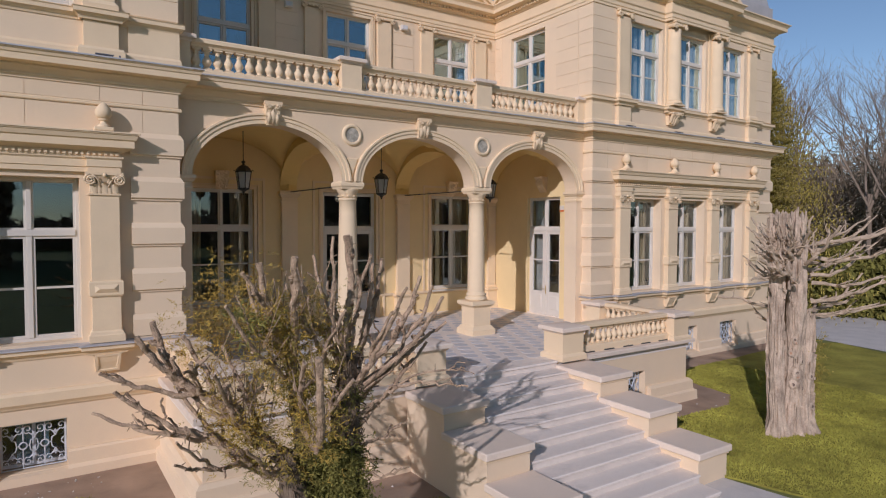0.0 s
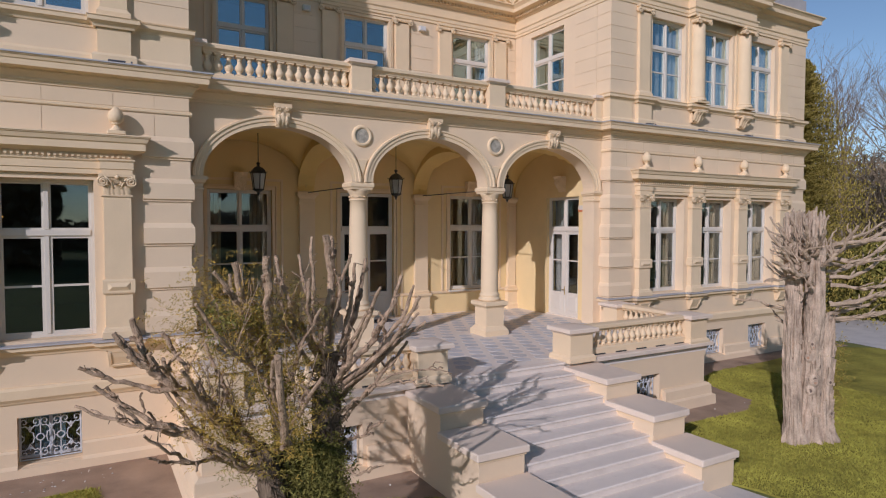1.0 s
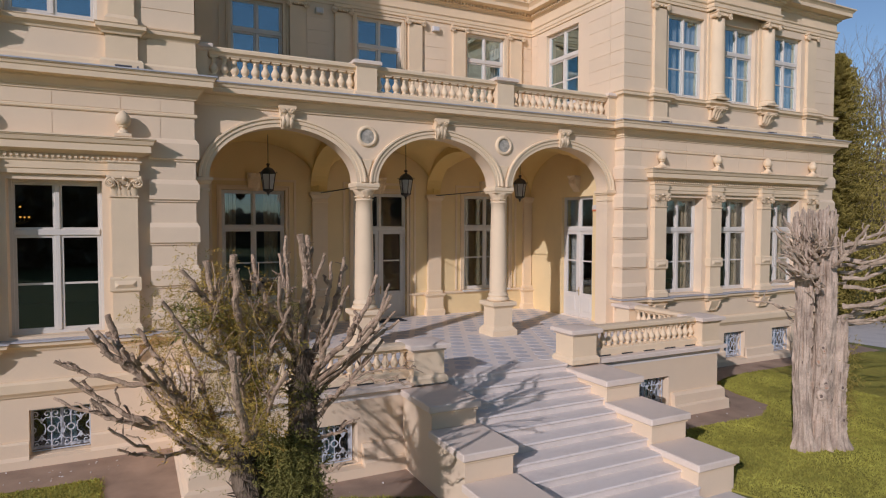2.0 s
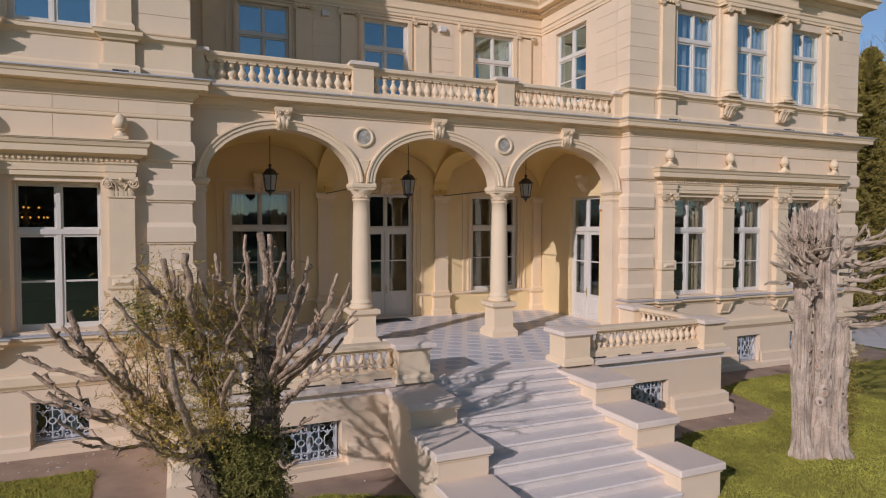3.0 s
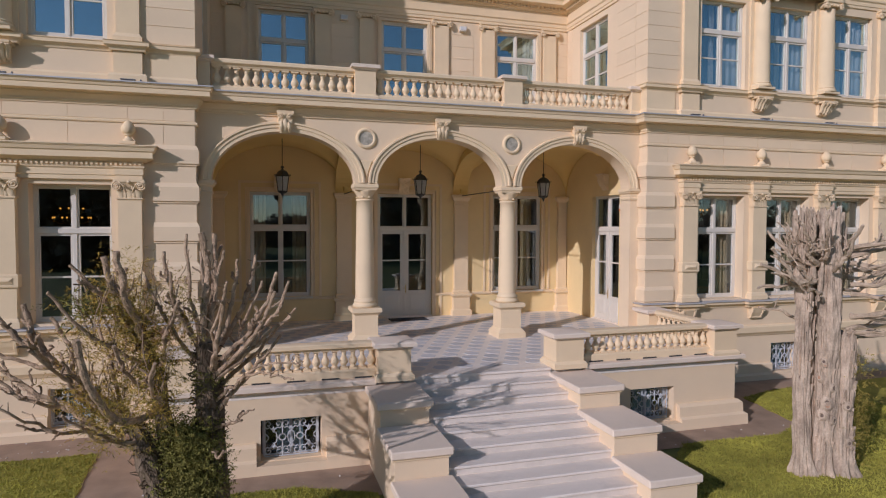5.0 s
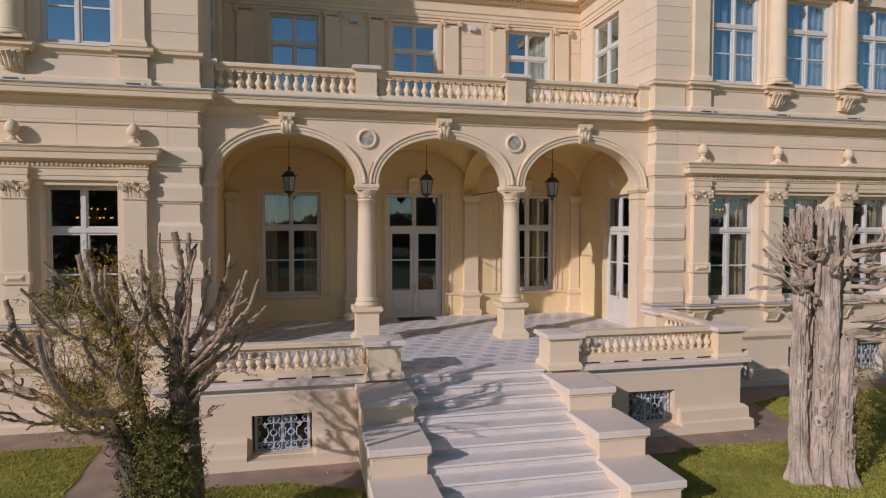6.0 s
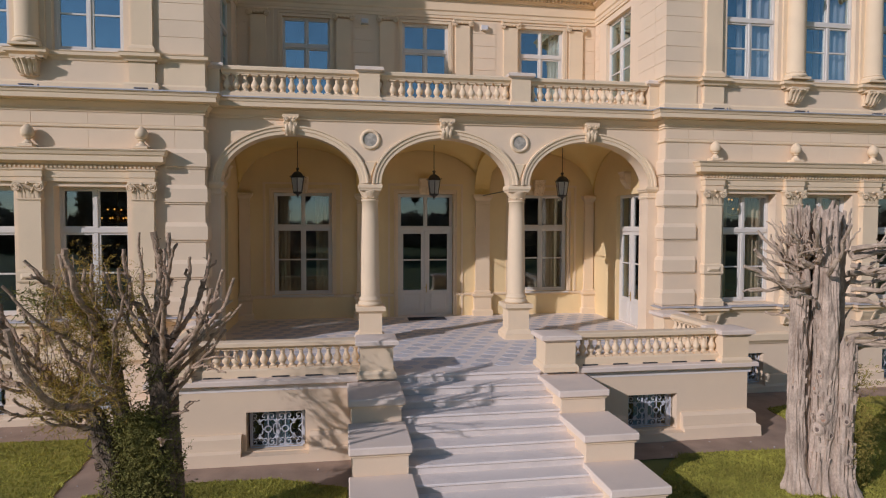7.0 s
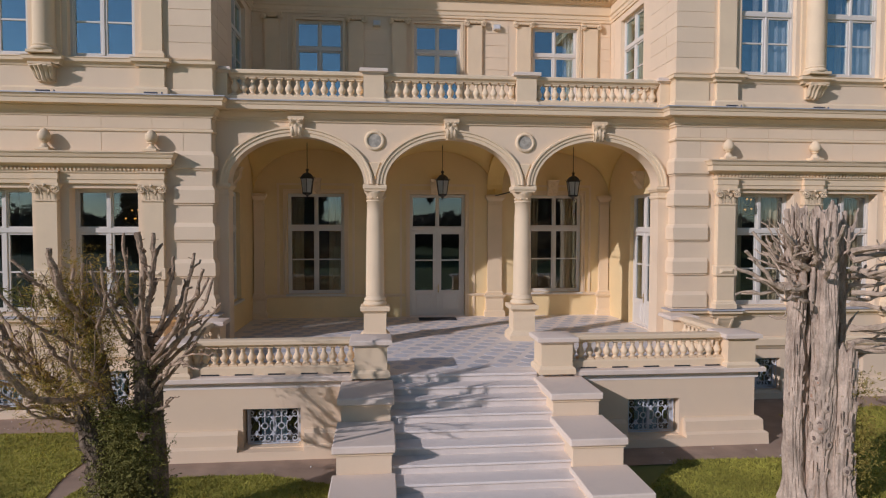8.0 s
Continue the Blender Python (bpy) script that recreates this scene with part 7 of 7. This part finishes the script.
for i, (x, y) in enumerate(spots):
    m = pose(x, y, 0, 0, 0, rnd.uniform(0, 360))
    if i < 2:
        bt[i].matrix_basis = m
    else:
        copy_thing(bt[i % 2], m)


def bush_mesh(rx, ry, h, n, size, seed):
    rnd = random.Random(seed)
    verts, faces = [], []
    for _ in range(n):
        a, t = rnd.uniform(0, 6.283), rnd.random()
        z = h * t
        k = (1 - t ** 3) ** 0.5 * (1 + 0.22 * noise.noise((3 * math.cos(a), 3 * math.sin(a), 3 * t + seed)))
        q = rnd.uniform(0.75, 1.0)
        c = Vector((rx * k * q * math.cos(a), ry * k * q * math.sin(a), z * (1 + 0.1 * noise.noise((a * 2, seed, 0)))))
        u = Vector((rnd.gauss(0, 1), rnd.gauss(0, 1), rnd.gauss(0, 1))).normalized() * size * rnd.uniform(0.6, 1.4)
        v = u.cross(Vector((rnd.gauss(0, 1), rnd.gauss(0, 1), rnd.gauss(0, 1)))).normalized() * size * 0.5
        b = len(verts)
        verts += [tuple(c - u * 0.5), tuple(c + v), tuple(c + u), tuple(c - v)]
        faces.append((b, b + 1, b + 2, b + 3))
    me = bpy.data.meshes.new("leaves")
    me.from_pydata(verts, [], faces)
    return me


bu = empty("evergreen_shrub", None, "large rounded dark evergreen shrub by the drive", "shrub", "evergreen shrubs by the drive")
leaf_part("leaves", bush_mesh(2.4, 2.0, 3.9, 6000, 0.22, 3), M_hedge, bu, "dense dark green leaves")
bm = bmesh.new()
add_tube(bm, [(0, 0, -0.1), (0.1, 0, 1.5), (0, 0.1, 3.0)], [0.16, 0.1, 0.03], 6)
part("stem", bm, M_far_bark, bu)
shrubs = [(27.5, 2.0), (28.3, -1.4), (29.4, -4.8), (31.5, -8.5), (33.5, 0.5), (25.8, 6.5), (34, -12)]
for i, (x, y) in enumerate(shrubs):
    m = pose(x, y, 0, 0, 0, 50 * i)
    if i:
        copy_thing(bu, m)
    else:
        bu.matrix_basis = m


def woods_mesh(a0, a1, r0, r1, h, n, size, seed, thin=0.3, low=0.75):
    """Far woodland round the park, as small leaf and twig clumps."""
    rnd = random.Random(seed)
    verts, faces = [], []
    for _ in range(n):
        a, r = radians(rnd.uniform(a0, a1)), rnd.uniform(r0, r1)
        x, y = r * math.cos(a), r * math.sin(a)
        top = h * (0.72 + 0.5 * noise.noise((x * 0.05, y * 0.05, seed)) + 0.25 * noise.noise((x * 0.25, y * 0.25, seed)))
        z = top * rnd.random() ** low
        u = Vector((rnd.gauss(0, 1), rnd.gauss(0, 1), rnd.gauss(0, 1.6))).normalized() * size * rnd.uniform(0.5, 1.5)
        v = u.cross(Vector((rnd.gauss(0, 1), rnd.gauss(0, 1), rnd.gauss(0, 1)))).normalized() * size * thin
        c = Vector((x, y, z))
        b = len(verts)
        verts += [tuple(c - u * 0.5), tuple(c + v), tuple(c + u * 0.5), tuple(c - v)]
        faces.append((b, b + 1, b + 2, b + 3))
    me = bpy.data.meshes.new("woods")
    me.from_pydata(verts, [], faces)
    return me


me = woods_mesh(-25, 50, 66, 125, 18, 120000, 2.4, 4, 0.03, 1.15)
me.materials.append(M_wood_far)
tagged(new("far_woods", me), "brownish leafless woodland beyond the park", "woodland", kind="stuff")
me = woods_mesh(180, 350, 105, 150, 7.4, 90000, 1.1, 6, 0.35)
me.materials.append(M_wood_far)
tagged(new("far_woods", me), "dark woodland on the far side of the park", "woodland", kind="stuff")

for a0, a1 in ((243, 261), (281, 302)):
    me = woods_mesh(a0, a1, 62, 84, 17, 26000, 1.2, a0, 0.35)
    me.materials.append(M_wood_far)
    tagged(new("far_woods", me), "taller dark woodland across the park", "woodland", kind="stuff")

# ---- terrace tiles ----
hexa = bmesh.new()
hv = [hexa.verts.new((0.195 * math.cos(math.pi * k / 3), 0.195 * math.sin(math.pi * k / 3), 0.004)) for k in range(6)]
lo = [hexa.verts.new((0.20 * math.cos(math.pi * k / 3), 0.20 * math.sin(math.pi * k / 3), -0.01)) for k in range(6)]
hexa.faces.new(hv)
for k in range(6):
    hexa.faces.new((lo[k], lo[(k + 1) % 6], hv[(k + 1) % 6], hv[k]))
hme = bpy.data.meshes.new("hexagon_tile")
hexa.to_mesh(hme)
hexa.free()
hme.materials.append(M_tile)
rest = bmesh.new()
row = 0
y = -3.15
made = 0
while y < 3.9:
    off = (row * 0.35) % 1.0
    x = -5.7 + off * 0.54
    while x < 5.65:
        clear = abs(abs(x) - BAY / 2) > 0.62 or abs(y) > 0.62
        if clear:
            if -3.4 < x < 5.0 and y < 2.6 and made < 298:
                child("hexagon_tile", hme, terrace, m=Matrix.Translation((x, y, TERRACE)))
                made += 1
            else:
                vs = [rest.verts.new((x + 0.195 * math.cos(math.pi * k / 3), y + 0.195 * math.sin(math.pi * k / 3), TERRACE + 0.004)) for k in range(6)]
                rest.faces.new(vs)
        x += 0.54
    y += 0.40
    row += 1
tagged(part("hexagon_tiles", rest, M_tile, terrace), kind="stuff")
